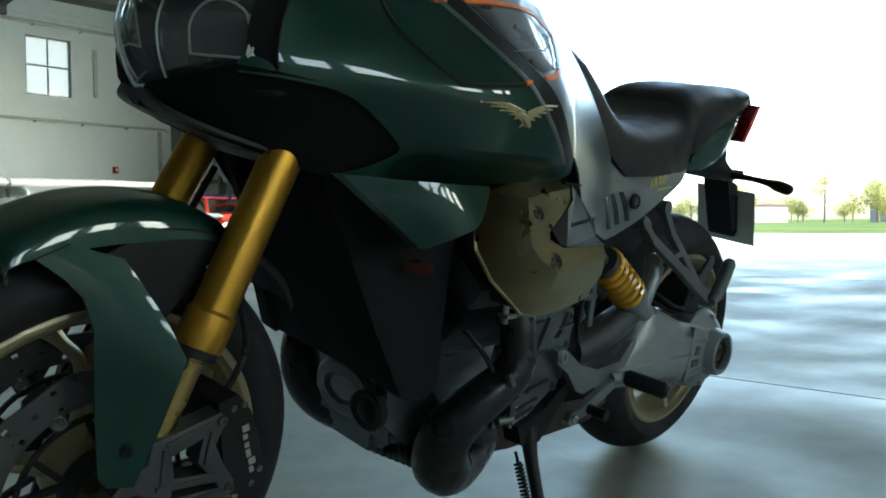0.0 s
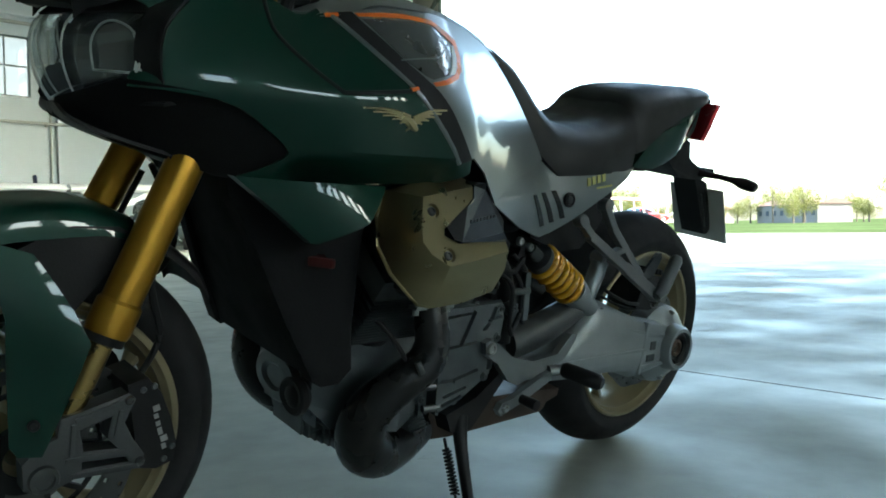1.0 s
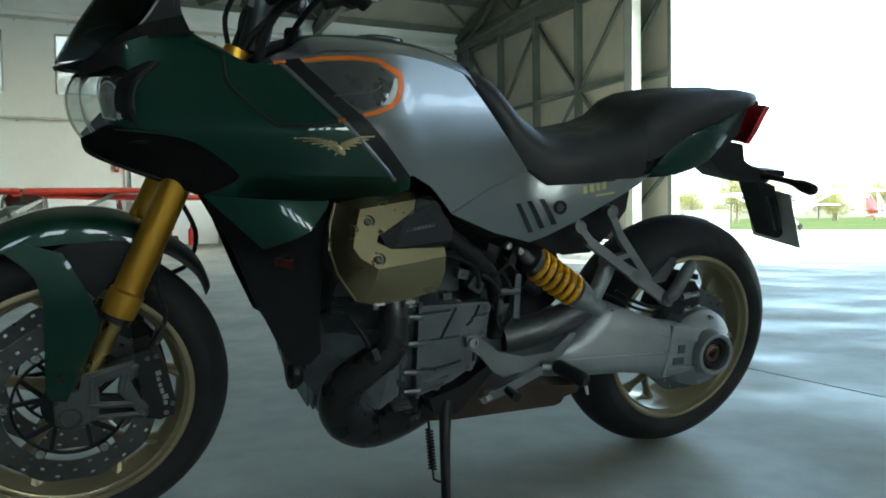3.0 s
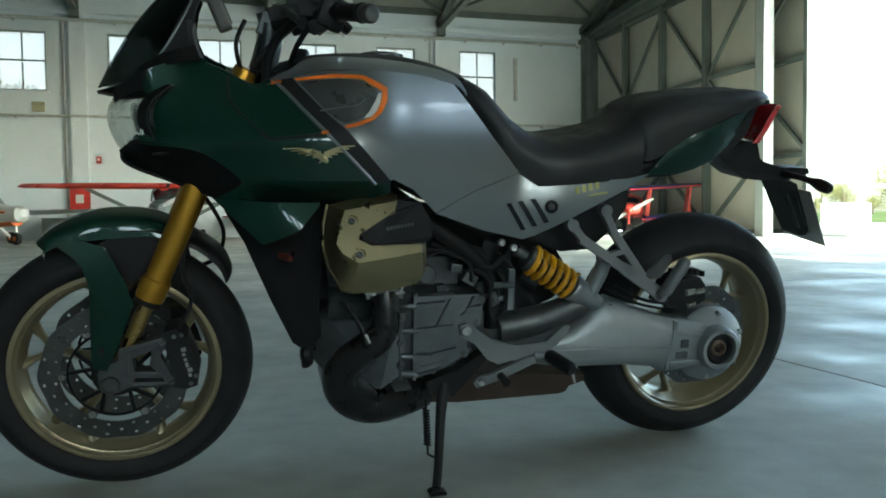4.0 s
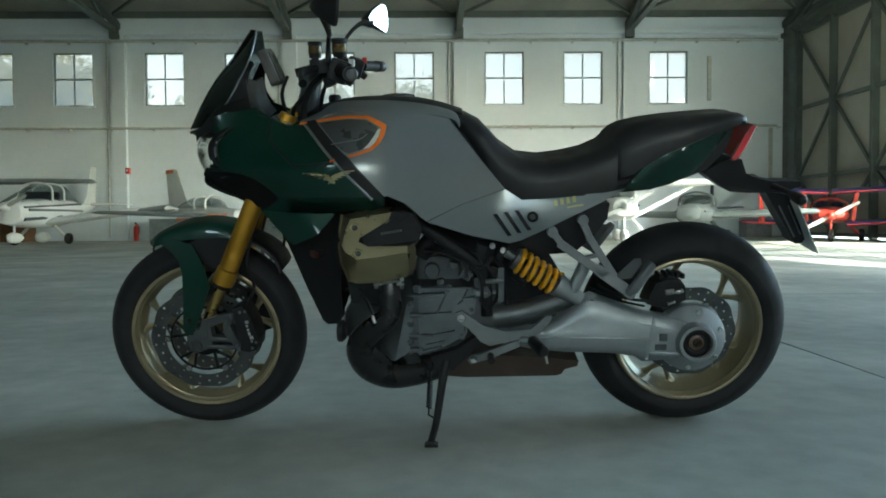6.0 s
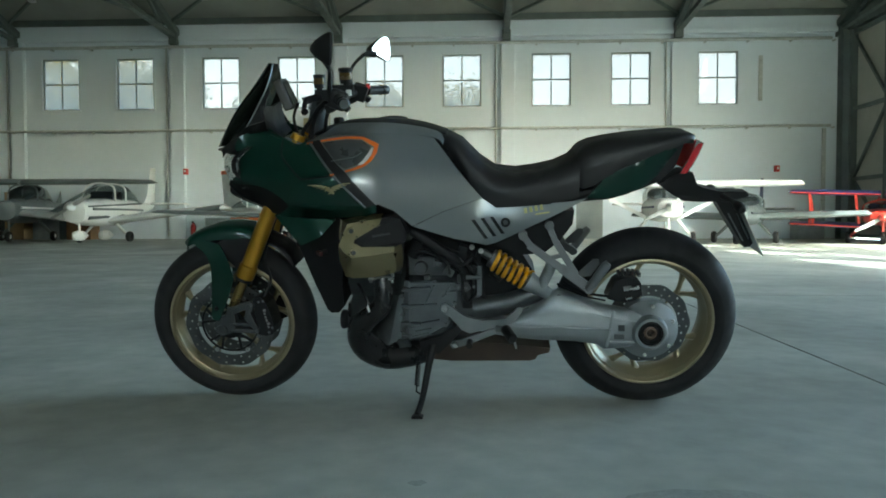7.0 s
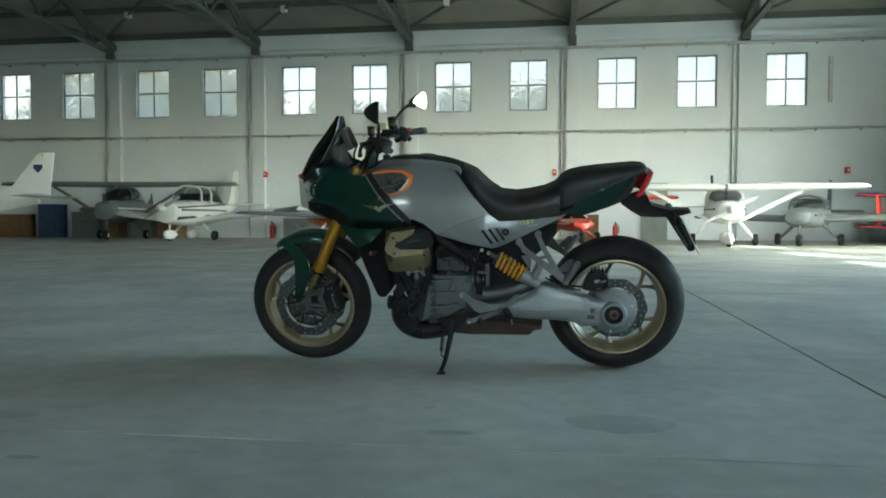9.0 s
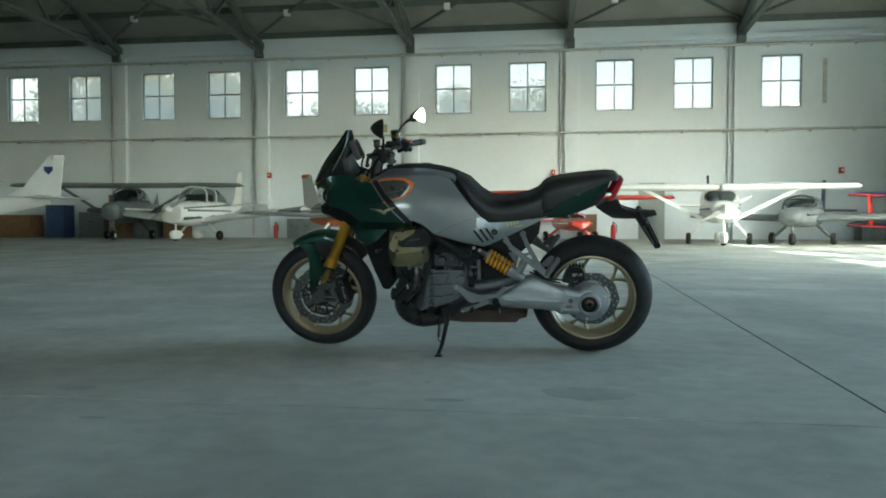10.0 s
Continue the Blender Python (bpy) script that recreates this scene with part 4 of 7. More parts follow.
# top of the tank: silver shoulders and black centre cover
for s in (-1, 1):
    bm = BM()
    rows = []
    for f, dz in ((1.0, 0.0), (0.86, 0.016), (0.66, 0.027), (0.5, 0.031)):
        rows.append([(x, s * (w * f), z + dz * k) for x, z, w, k in ((-0.40, 0.936, body(-0.39, 0.938), 0.4), (-0.35, 0.947, body(-0.35, 0.948), 0.8), (-0.30, 0.967, body(-0.30, 0.967), 1), (-0.187, 0.971, body(-0.187, 0.971), 1), (-0.073, 0.965, body(-0.073, 0.965), 1), (0.019, 0.949, body(0.019, 0.949), 0.9), (0.043, 0.926, body(0.041, 0.924), 0.8))])
    sheet(bm, rows, 4, 3, 0.004, out=(0, 0, 1))
    part("tank_shoulder", bm, M_SILV, tank, smooth=True)
bm = BM()
rows = []
for y in (-0.096, -0.07, -0.035, 0, 0.035, 0.07, 0.096):
    e = 0.016 * (1 - (y / 0.096) ** 2)
    rows.append([(x, y * w, z + e) for x, z, w in ((-0.415, 0.958, 0.95), (-0.36, 0.976, 0.95), (-0.29, 0.994, 1.0), (-0.19, 1.001, 1.0), (-0.10, 0.998, 1.0), (-0.02, 0.984, 0.9), (0.05, 0.962, 0.8))])
sheet(bm, rows, 4, 3, 0.008, out=(0, 0, 1))
part("tank_top_cover", bm, M_BLK, tank, "matt black centre cover of the tank", True)
bm = BM()
lathe(bm, [(0.0001, 1.022), (0.030, 1.022), (0.034, 1.019), (0.046, 1.019), (0.050, 1.016), (0.050, 1.000)], (-0.135, 0, 0), "z", 36)
part("fuel_cap", bm, M_ALUD, tank, "round black and steel fuel cap", True)
# wing badge: spread wings with feathers
for side in (-1, 1):
    bm = BM()
    def feather(x0, z0, x1, z1, w, lift=0.004):
        m = [(x0 + (x1 - x0) * t, z0 + (z1 - z0) * t + lift * math.sin(math.pi * t)) for t in (0, 0.3, 0.6, 1)]
        tube(bm, [(x, side * (body(x, z) + 0.001), z) for x, z in m], [w, w, w * 0.85, 0.0012], 6, 2)
    for i in range(5):                      # the leading wing lies flat, the trailing one lifts
        feather(-0.302, 0.804 - 0.0032 * i, -0.374 + 0.014 * i, 0.8105 - 0.0042 * i, 0.0026)
        feather(-0.296, 0.803 - 0.0032 * i, -0.236 - 0.011 * i, 0.8185 - 0.0058 * i, 0.0026)
    tube(bm, [(x, side * (body(x, z) + 0.0015), z) for x, z in ((-0.316, 0.800), (-0.304, 0.799), (-0.296, 0.792), (-0.288, 0.786))], [0.0018, 0.005, 0.0065, 0.003], 6, 2)
    feather(-0.296, 0.792, -0.306, 0.784, 0.0022, 0)
    bmesh.ops.remove_doubles(bm, verts=bm.verts[:], dist=0.0004)
    part("badge", bm, M_BADGE, fairing, "gilt winged badge", True)

# nose: headlight, beak, windscreen
bm = BM()
sheet(bm, [[(-0.755 + dx, y, 0.918 - 0.012 * abs(y) / 0.13), (-0.70 + dx * 0.6, y, 0.935), (-0.62, y * 1.2, 0.962)] for y, dx in ((-0.100, 0.050), (-0.05, 0.022), (0, 0.004), (0.05, 0.022), (0.100, 0.050))], 4, 4, 0.008, out=(0, 0, 1))
part("beak", bm, M_BLK, fairing, "black beak over the headlight", True)
bm = BM()
mid = [(-0.748, 0.925), (-0.713, 0.990), (-0.668, 1.058), (-0.600, 1.138), (-0.550, 1.205)]
edge = [(-0.665, -0.120, 0.932), (-0.612, -0.140, 0.985), (-0.570, -0.140, 1.050), (-0.535, -0.124, 1.125), (-0.528, -0.075, 1.196)]
rows = []
for k in (-1, -0.8, -0.4, 0, 0.4, 0.8, 1):
    row = []
    for (mx, mz), (ex, ey, ez) in zip(mid, edge):
        q = k * k
        row.append((mx + (ex - mx) * q, -ey * k, mz + (ez - mz) * q))
    rows.append(row)
sheet(bm, rows, 5, 3, 0.004, out=(-1, 0, 0.5))
screen = part("windscreen", bm, M_TINT, bike, "dark smoked windscreen", True)
for s in (-1, 1):
    part("screen_edge", tube(BM(), [(x, s * y, z) for x, y, z in edge], 0.0022, 6, 4), M_SILV, screen, "bright polished edge of the screen", True)
# painted side under the screen, black side above it
for s in (-1, 1):
    shell = Skin([(-0.70, 0.915, 0.100), (-0.66, 0.946, 0.130), (-0.60, 0.972, 0.152), (-0.525, 0.985, 0.172), (-0.60, 1.00, 0.142), (-0.53, 1.01, 0.156), (-0.54, 1.09, 0.130), (-0.505, 1.16, 0.085), (-0.57, 1.06, 0.136)])
    panel("screen_shell", [(-0.700, 0.912), (-0.655, 0.945), (-0.600, 0.968), (-0.522, 0.982), (-0.530, 0.985), (-0.540, 1.012), (-0.606, 0.992), (-0.655, 0.962)], shell, M_BLKG, fairing, off=0.002, sides=(s,), thick=0.006, step=0.014, label="gloss black strip under the screen")
    panel("screen_side", [(-0.606, 0.990), (-0.540, 1.010), (-0.545, 1.037), (-0.537, 1.080), (-0.528, 1.102), (-0.534, 1.112), (-0.548, 1.102), (-0.574, 1.058)], shell, M_BLK, screen, sides=(s,), thick=0.010, step=0.014, label="black side of the windscreen")
bm = BM()
sheet(bm, [[(-0.515, y, 0.955), (-0.54, y, 1.0), (-0.545, y, 1.06)] for y in (-0.15, 0, 0.15)], 3, 4, 0.01, out=(1, 0, 0))
part("cockpit_liner", bm, M_BLK, fairing, smooth=True)
bm = BM()
box(bm, (-0.498, 0, 1.095), (0.030, 0.165, 0.105), Matrix.Rotation(radians(-22), 3, "Y"))
dash = part("dashboard", bm, mat("taupe_plastic", (0.034, 0.031, 0.027), 0.5), bike, "dark taupe dashboard display", bevel=0.008)
bm = BM()
box(bm, (-0.4825, 0, 1.1015), (0.003, 0.140, 0.082), Matrix.Rotation(radians(-22), 3, "Y"))
part("display_glass", bm, M_BLKG, dash)
for s in (-1, 1):                           # cockpit edge trim
    bm = BM()
    tube(bm, [(-0.520, s * 0.160, 0.970), (-0.498, s * 0.165, 0.963), (-0.43, s * 0.182, 0.930), (-0.394, s * 0.182, 0.943)], 0.006, 8, 3)
    part("cockpit_edge", bm, M_GREEN, fairing, smooth=True)

# handlebar, grips, mirrors
bm = BM()
tube(bm, [(-0.234, -0.385, 1.063), (-0.262, -0.30, 1.075), (-0.325, -0.14, 1.072), (-0.382, -0.06, 1.062), (-0.385, 0.06, 1.062), (-0.325, 0.14, 1.072), (-0.262, 0.30, 1.075), (-0.214, 0.385, 1.063)], 0.0125, 14, 5)
bars = part("handlebar", bm, M_BLK, bike, "black handlebar", True)
bm = BM()
for s in (-1, 1):
    tube(bm, [(-0.405, s * 0.055, 0.965), (-0.390, s * 0.055, 1.02), (-0.382, s * 0.055, 1.066)], [0.030, 0.026, 0.026], 14)
    box(bm, (-0.384, s * 0.055, 1.062), (0.052, 0.034, 0.046), Matrix.Rotation(radians(20), 3, "Y"))
part("riser", bm, M_ALUD, bars, "grey handlebar risers", True)
for s in (-1, 1):
    a, b = Vector((-0.265, s * 0.275, 1.076)), Vector((-0.232 if s < 0 else -0.212, s * 0.388, 1.062))
    d = (b - a).normalized()
    bm = BM()
    tube(bm, [a + d * 0.012, a + d * 0.02, a + d * 0.11, a + d * 0.113], [0.020, 0.0165, 0.0165, 0.019], 18)
    part("grip", bm, M_BLK, bars, "black rubber grip", True)
    bm = BM()
    tube(bm, [b, b + d * 0.006, b + d * 0.030, b + d * 0.036], [0.013, 0.0175, 0.0175, 0.013], 18)
    part("bar_end", bm, M_ALUD, bars, "grey bar-end weight", True)
    bm = BM()
    box(bm, a - d * 0.03 + Vector((0, 0, -0.006)), (0.054, 0.058, 0.060), Matrix.Rotation(0.35, 3, "Y"))
    box(bm, a - d * 0.035 + Vector((-0.026, 0, -0.030)), (0.034, 0.036, 0.030), Matrix.Rotation(-0.4, 3, "Y"))
    box(bm, a - d * 0.022 + Vector((0.022, 0, -0.030)), (0.026, 0.032, 0.022), Matrix.Rotation(0.7, 3, "Y"))
    sw = part("switch_pod", bm, M_BLK, bars, "black switch housing", bevel=0.012)
    bm = BM()
    box(bm, a - d * 0.03 + Vector((0.032, 0, 0.016)), (0.014, 0.022, 0.018))
    part("switch", bm, M_RED if s > 0 else M_PALE, sw, bevel=0.002)
    bm = BM()                               # lever with its perch
    tube(bm, [a - d * 0.085 + Vector((-0.050, 0, 0)), a - d * 0.01 + Vector((-0.098, 0, -0.004)), a + d * 0.06 + Vector((-0.112, 0, -0.008)), a + d * 0.125 + Vector((-0.116, 0, -0.020)), a + d * 0.135 + Vector((-0.116, 0, -0.022))], [0.011, 0.009, 0.0075, 0.0075, 0.011], 10, 4)
    box(bm, a - d * 0.085 + Vector((-0.030, 0, 0.004)), (0.080, 0.030, 0.034))
    box(bm, a - d * 0.070 + Vector((-0.086, 0, -0.006)), (0.050, 0.022, 0.022), Matrix.Rotation(-0.25, 3, "Y"))
    part("lever", bm, M_BLK, bars, "black control lever", True)
    bm = BM()
    c = Vector((-0.345 if s < 0 else -0.318, s * 0.195, 1.112))
    k = 1.0 if s < 0 else 1.3
    lathe(bm, [(0.015 * k, 0.0), (0.017 * k, 0.010 * k), (0.017 * k, 0.032 * k), (0.019 * k, 0.034 * k), (0.019 * k, 0.042 * k), (0.0001, 0.044 * k)], c, "z", 22)
    tube(bm, [c, c - Vector((0, 0, 0.035))], 0.010, 10)
    part("fluid_reservoir", bm, M_BLK, bars, "small round fluid reservoir", True)
    bm = BM()
    lathe(bm, [(0.0172 * k, 0.012 * k), (0.0176 * k, 0.014 * k), (0.0176 * k, 0.029 * k), (0.0172 * k, 0.031 * k)], c, "z", 22)
    part("fluid_band", bm, mat("amber_fluid", (0.10, 0.065, 0.02), 0.25), bars, smooth=True)
    # mirror
    bm = BM()
    hub = Vector((-0.306, s * 0.225, 1.098))
    mc = Vector((-0.204, 0.345, 1.218)) if s > 0 else Vector((-0.266, -0.420, 1.214))
    tube(bm, [hub, hub + Vector((0.004, s * 0.006, 0.06)), hub + Vector((0.045 if s > 0 else 0.012, s * 0.05, 0.105 if s > 0 else 0.07)), mc + Vector((-0.022, -s * 0.03, -0.014))], [0.009, 0.006, 0.007, 0.014], 10, 5)
    n = Vector((0.84, -0.53, 0.08) if s > 0 else (0.90, 0.43, -0.05)).normalized()
    u = Vector((-n.y, n.x, 0)).normalized()
    v = n.cross(u)
    rim = smooth_path([Vector(q) for q in ((-0.066, 0.006, 0), (-0.034, 0.030, 0), (0.012, 0.048, 0), (0.042, 0.050, 0), (0.058, 0.032, 0), (0.060, -0.010, 0), (0.052, -0.042, 0), (0.036, -0.054, 0), (0.002, -0.040, 0), (-0.050, -0.014, 0), (-0.066, 0.006, 0))], 3)[:-1]
    def face(off, sc):
        return [mc + n * off + u * (s * 0.88 * (q.x * sc - 0.030 * (1 - sc))) + v * (q.y * sc * 0.88) for q in rim]
    loft(bm, [face(*k) for k in ((-0.044, 0.22), (-0.036, 0.52), (-0.018, 0.84), (-0.005, 1.0), (0.003, 0.985))])
    mir = part("mirror", bm, M_BLK, bars, "black rear-view mirror with a pointed housing", True, sharp=50)
    bm = BM()
    loft(bm, [face(o, 0.92) for o in (0.0015, 0.0045)])
    part("mirror_glass", bm, M_MIRROR, mir, "clear mirror glass")
for p, r in (([(-0.33, -0.17, 1.07), (-0.37, -0.13, 1.04), (-0.395, -0.11, 0.99), (-0.40, -0.10, 0.93)], 0.010), ([(-0.34, -0.14, 1.06), (-0.385, -0.12, 1.02), (-0.425, -0.11, 0.975), (-0.43, -0.10, 0.92)], 0.0065), ([(-0.35, 0.17, 1.07), (-0.40, 0.10, 1.04), (-0.42, 0.04, 0.99), (-0.43, 0.0, 0.90)], 0.006), ([(-0.31, -0.20, 1.06), (-0.335, -0.15, 1.02), (-0.350, -0.11, 0.98), (-0.37, -0.09, 0.93)], 0.006), ([(-0.44, -0.10, 1.07), (-0.46, -0.09, 1.02), (-0.45, -0.08, 0.96)], 0.005), ([(-0.55, 0.03, 0.70), (-0.50, 0.035, 0.60), (-0.515, 0.035, 0.53), (-0.56, 0.05, 0.50)], 0.005)):
    bm = BM()
    tube(bm, p, r, 8, 6)
    part("cable", bm, M_BLK, bars, smooth=True)
bm = BM()
lathe(bm, [(0.0001, 0.036), (0.014, 0.034), (0.018, 0.028), (0.018, 0.0), (0.022, -0.02)], (-0.32, -0.03, 0.985), "z", 20)
part("ignition_lock", bm, M_BLK, tank, smooth=True)

# seat and tail
def seat_ring(x, zt, zl, w, crown=0.35):
    pts = []
    for i in range(17):
        a = math.pi * i / 16
        c, s = math.cos(a), math.sin(a)
        y = -w * math.copysign(abs(c) ** 0.55, c)
        z = zl + (zt - zl) * (abs(s) ** 0.62)
        pts.append((x + 0.0, y * (1.0 if s > 0.02 else 0.96), z))
    return pts


ST = [(0.030, 0.970, 0.930, 0.085), (0.060, 0.966, 0.900, 0.106), (0.100, 0.944, 0.838, 0.128), (0.130, 0.912, 0.800, 0.140), (0.160, 0.880, 0.764, 0.146), (0.215, 0.842, 0.722, 0.155), (0.285, 0.832, 0.726, 0.163), (0.350, 0.841, 0.730, 0.158), (0.415, 0.857, 0.735, 0.150), (0.462, 0.880, 0.742, 0.143), (0.486, 0.905, 0.752, 0.140)]
bm = BM()
loft(bm, [seat_ring(*q) for q in ST])
seat = part("seat", bm, M_SEAT, bike, "black vinyl rider's seat", True, sharp=60)
ST2 = [(0.474, 0.888, 0.80, 0.118), (0.482, 0.905, 0.790, 0.130), (0.500, 0.921, 0.780, 0.138), (0.530, 0.934, 0.790, 0.138), (0.580, 0.944, 0.822, 0.135), (0.650, 0.953, 0.852, 0.130), (0.740, 0.960, 0.890, 0.122), (0.810, 0.964, 0.918, 0.112), (0.845, 0.961, 0.930, 0.098), (0.862, 0.953, 0.934, 0.082), (0.868, 0.943, 0.936, 0.06)]
bm = BM()
loft(bm, [seat_ring(*q) for q in ST2])
pill = part("pillion_seat", bm, M_SEAT, bike, "black vinyl raised pillion seat", True, sharp=60)
bm = BM()                                   # small mark stitched on the pillion seat
box(bm, (0.545, -0.112, 0.900), (0.05, 0.004, 0.006), Matrix.Rotation(radians(-24), 3, "Y"))
part("stitched_mark", bm, M_YTEXT, pill)
tail = Skin([(0.514, 0.747, 0.118), (0.60, 0.75, 0.118), (0.62, 0.845, 0.134), (0.70, 0.80, 0.116), (0.787, 0.914, 0.112), (0.74, 0.82, 0.104), (0.80, 0.90, 0.100), (0.68, 0.845, 0.136)])
panel("tail_panel", [(0.512, 0.748), (0.545, 0.790), (0.575, 0.824), (0.623, 0.846), (0.700, 0.878), (0.787, 0.914), (0.803, 0.904), (0.782, 0.878), (0.742, 0.822), (0.694, 0.783), (0.640, 0.760), (0.590, 0.747)], tail, M_GREEN, bike, edge=0.004, thick=0.02, label="dark green tail panel")
bm = BM()
prism(bm, [(0.45, 0.73), (0.52, 0.76), (0.60, 0.83), (0.78, 0.905), (0.825, 0.922), (0.80, 0.85), (0.75, 0.80), (0.69, 0.775), (0.59, 0.742), (0.50, 0.735)], -0.090, 0.090)
part("tail_core", bm, M_BLK, bike, "black tail structure", bevel=0.006)
bm = BM()
sheet(bm, [[(0.800 + 0.03 * k, y, 0.938 - 0.004), (0.86 + 0.012 * k, y * 0.95, 0.936)] for y, k in ((-0.10, -0.5), (0, 0.5), (0.10, -0.5))], 3, 4, 0.012, out=(0, 0, 1))
part("tail_lip", bm, M_BLK, bike, smooth=True)
# side panel with three slots and its lock
sp = Skin([(x, z, body(x, z) - 0.001) for x, z in ((-0.046, 0.672), (0.01, 0.698), (0.06, 0.715), (0.12, 0.737), (0.172, 0.752))] + [(0.240, 0.676, 0.157), (0.330, 0.71, 0.150), (0.456, 0.738, 0.142), (0.512, 0.748, 0.122), (0.20, 0.600, 0.138), (0.077, 0.623, 0.178)])
side = panel("side_panel", [(-0.050, 0.672), (-0.005, 0.692), (0.045, 0.714), (0.169, 0.751), (0.190, 0.738), (0.206, 0.728), (0.330, 0.734), (0.456, 0.740), (0.514, 0.749), (0.448, 0.716), (0.330, 0.660), (0.215, 0.604), (0.184, 0.596), (0.077, 0.624)], sp, M_SILV, bike, off=-0.0015, thick=0.006, label="silver side panel with three slots")
for i in range(3):
    x, z = 0.134 + 0.0305 * i, 0.680 + 0.0045 * i
    ln = 0.060 - 0.004 * i
    panel("slot", [(x, z + 0.003), (x + 0.012, z + 0.004), (x + 0.012 + ln * 0.72, z - ln), (x + ln * 0.72, z - ln - 0.002)], sp, M_BLKG, side, off=0.0008, thick=0.002)
for s in (-1, 1):
    c = (0.246, s * (sp(0.246, 0.675) + 0.001), 0.675)
    bm = BM()
    lathe(bm, [(0.0155, -0.004 * s), (0.0155, 0.002 * s), (0.012, 0.004 * s), (0.0095, 0.001 * s), (0.0001, 0.001 * s)], c, "y", 24)
    part("panel_lock", bm, M_BLK, side, "black round panel lock", True)
    bm = BM()
    lathe(bm, [(0.008, 0.0), (0.008, 0.003 * s), (0.0001, 0.003 * s)], c, "y", 16)
    part("lock_core", bm, M_ALUD, side, smooth=True)
bm = BM()
for i in range(4):
    x = 0.312 + 0.017 * i
    box(bm, (x, -sp(x, 0.712 + 0.004 * i) - 0.0006, 0.713 + 0.0035 * i), (0.009, 0.002, 0.017), Matrix.Rotation(radians(-10), 3, "Y") @ Matrix.Rotation(radians(-8), 3, "Z"))
box(bm, (0.362, -sp(0.362, 0.70) - 0.0006, 0.703), (0.055, 0.002, 0.004), Matrix.Rotation(radians(-10), 3, "Y") @ Matrix.Rotation(radians(-8), 3, "Z"))
part("model_mark", bm, M_YTEXT, side, "yellow model lettering as plain bars")

# engine
cas = BM()
prism(cas, [(-0.300, 0.360), (-0.280, 0.430), (-0.20, 0.490), (-0.100, 0.490), (-0.100, 0.280), (-0.150, 0.245), (-0.255, 0.250), (-0.300, 0.300)], -0.132, 0.132)
for v in cas.verts:                         # the case narrows towards its front
    v.co.y *= 1 - 0.62 * max(0.0, min(1.0, (-0.17 - v.co.x) / 0.13))
engine = part("engine_case", cas, M_ALUM, bike, "cast aluminium engine case", bevel=0.012)
bm = BM()
prism(bm, [(-0.079, 0.468), (-0.02, 0.476), (0.050, 0.472), (0.086, 0.466), (0.088, 0.440), (0.082, 0.394), (0.064, 0.386), (0.060, 0.330), (-0.002, 0.295), (-0.079, 0.270)], -0.150, 0.150)
part("gearbox", bm, M_ALUM, engine, "cast aluminium gearbox case with ribs", bevel=0.010)
bm = BM()                                   # sunken dark joint between crankcase and gearbox, with its two lips
prism(bm, [(-0.102, 0.470), (-0.077, 0.474), (-0.077, 0.275), (-0.102, 0.278)], -0.128, 0.128)
part("case_flange", bm, M_ALUD, engine, bevel=0.004)
for x0, x1, y in ((-0.108, -0.099, 0.140), (-0.079, -0.071, 0.155)):
    bm = BM()
    prism(bm, [(x0, 0.474), (x1, 0.478), (x1, 0.268), (x0, 0.270)], -y, y)
    part("flange_lip", bm, M_ALUM, engine, bevel=0.002)


def rib(a, b, w0, w1, y=-0.150, rise=0.008):
    """A cast rib from a to b on the gearbox side, tapering from w0 to w1, with sloping flanks."""
    a, b = Vector((a[0], 0, a[1])), Vector((b[0], 0, b[1]))
    d = (b - a).normalized()
    n = Vector((-d.z, 0, d.x))
    lo, hi = Vector((0, y + 0.004, 0)), Vector((0, y - rise, 0))
    base = [a + n * w0 * 1.5, b + n * w1 * 1.8, b - n * w1 * 1.8, a - n * w0 * 1.5]
    top = [a + n * w0 * 0.7 + d * 0.003, b + n * w1 * 0.5 - d * 0.006, b - n * w1 * 0.5 - d * 0.006, a - n * w0 * 0.7 + d * 0.003]
    bm = loft(BM(), [[q + lo for q in base], [q + hi for q in top]])
    return part("case_rib", bm, M_ALUM, engine, bevel=0.0015)


for q in (((-0.077, 0.446), (-0.001, 0.455), 0.007, 0.003), ((-0.077, 0.468), (0.080, 0.471), 0.004, 0.003), ((0.009, 0.462), (-0.027, 0.391), 0.0022, 0.0022), ((0.064, 0.466), (0.050, 0.433), 0.0022, 0.0022), ((0.050, 0.433), (0.032, 0.418), 0.0022, 0.0016), ((-0.081, 0.388), (0.020, 0.398), 0.005, 0.002), ((-0.084, 0.325), (-0.036, 0.328), 0.008, 0.004), ((-0.040, 0.328), (0.028, 0.343), 0.0035, 0.0018), ((-0.060, 0.300), (0.000, 0.313), 0.0016, 0.0012), ((-0.079, 0.277), (-0.010, 0.297), 0.004, 0.002), ((0.045, 0.438), (0.086, 0.442), 0.002, 0.004), ((0.058, 0.380), (0.056, 0.336), 0.003, 0.003)):
    rib(*q)
for q in ((-0.074, 0.446), (-0.074, 0.388), (-0.076, 0.326), (-0.074, 0.284)):
    bm = BM()                               # long bosses over the joint
    tube(bm, [(q[0] - 0.030, -0.146, q[1]), (q[0] + 0.006, -0.150, q[1])], [0.0075, 0.0085], 12)
    part("bolt_boss", bm, M_ALUM, engine, smooth=True)
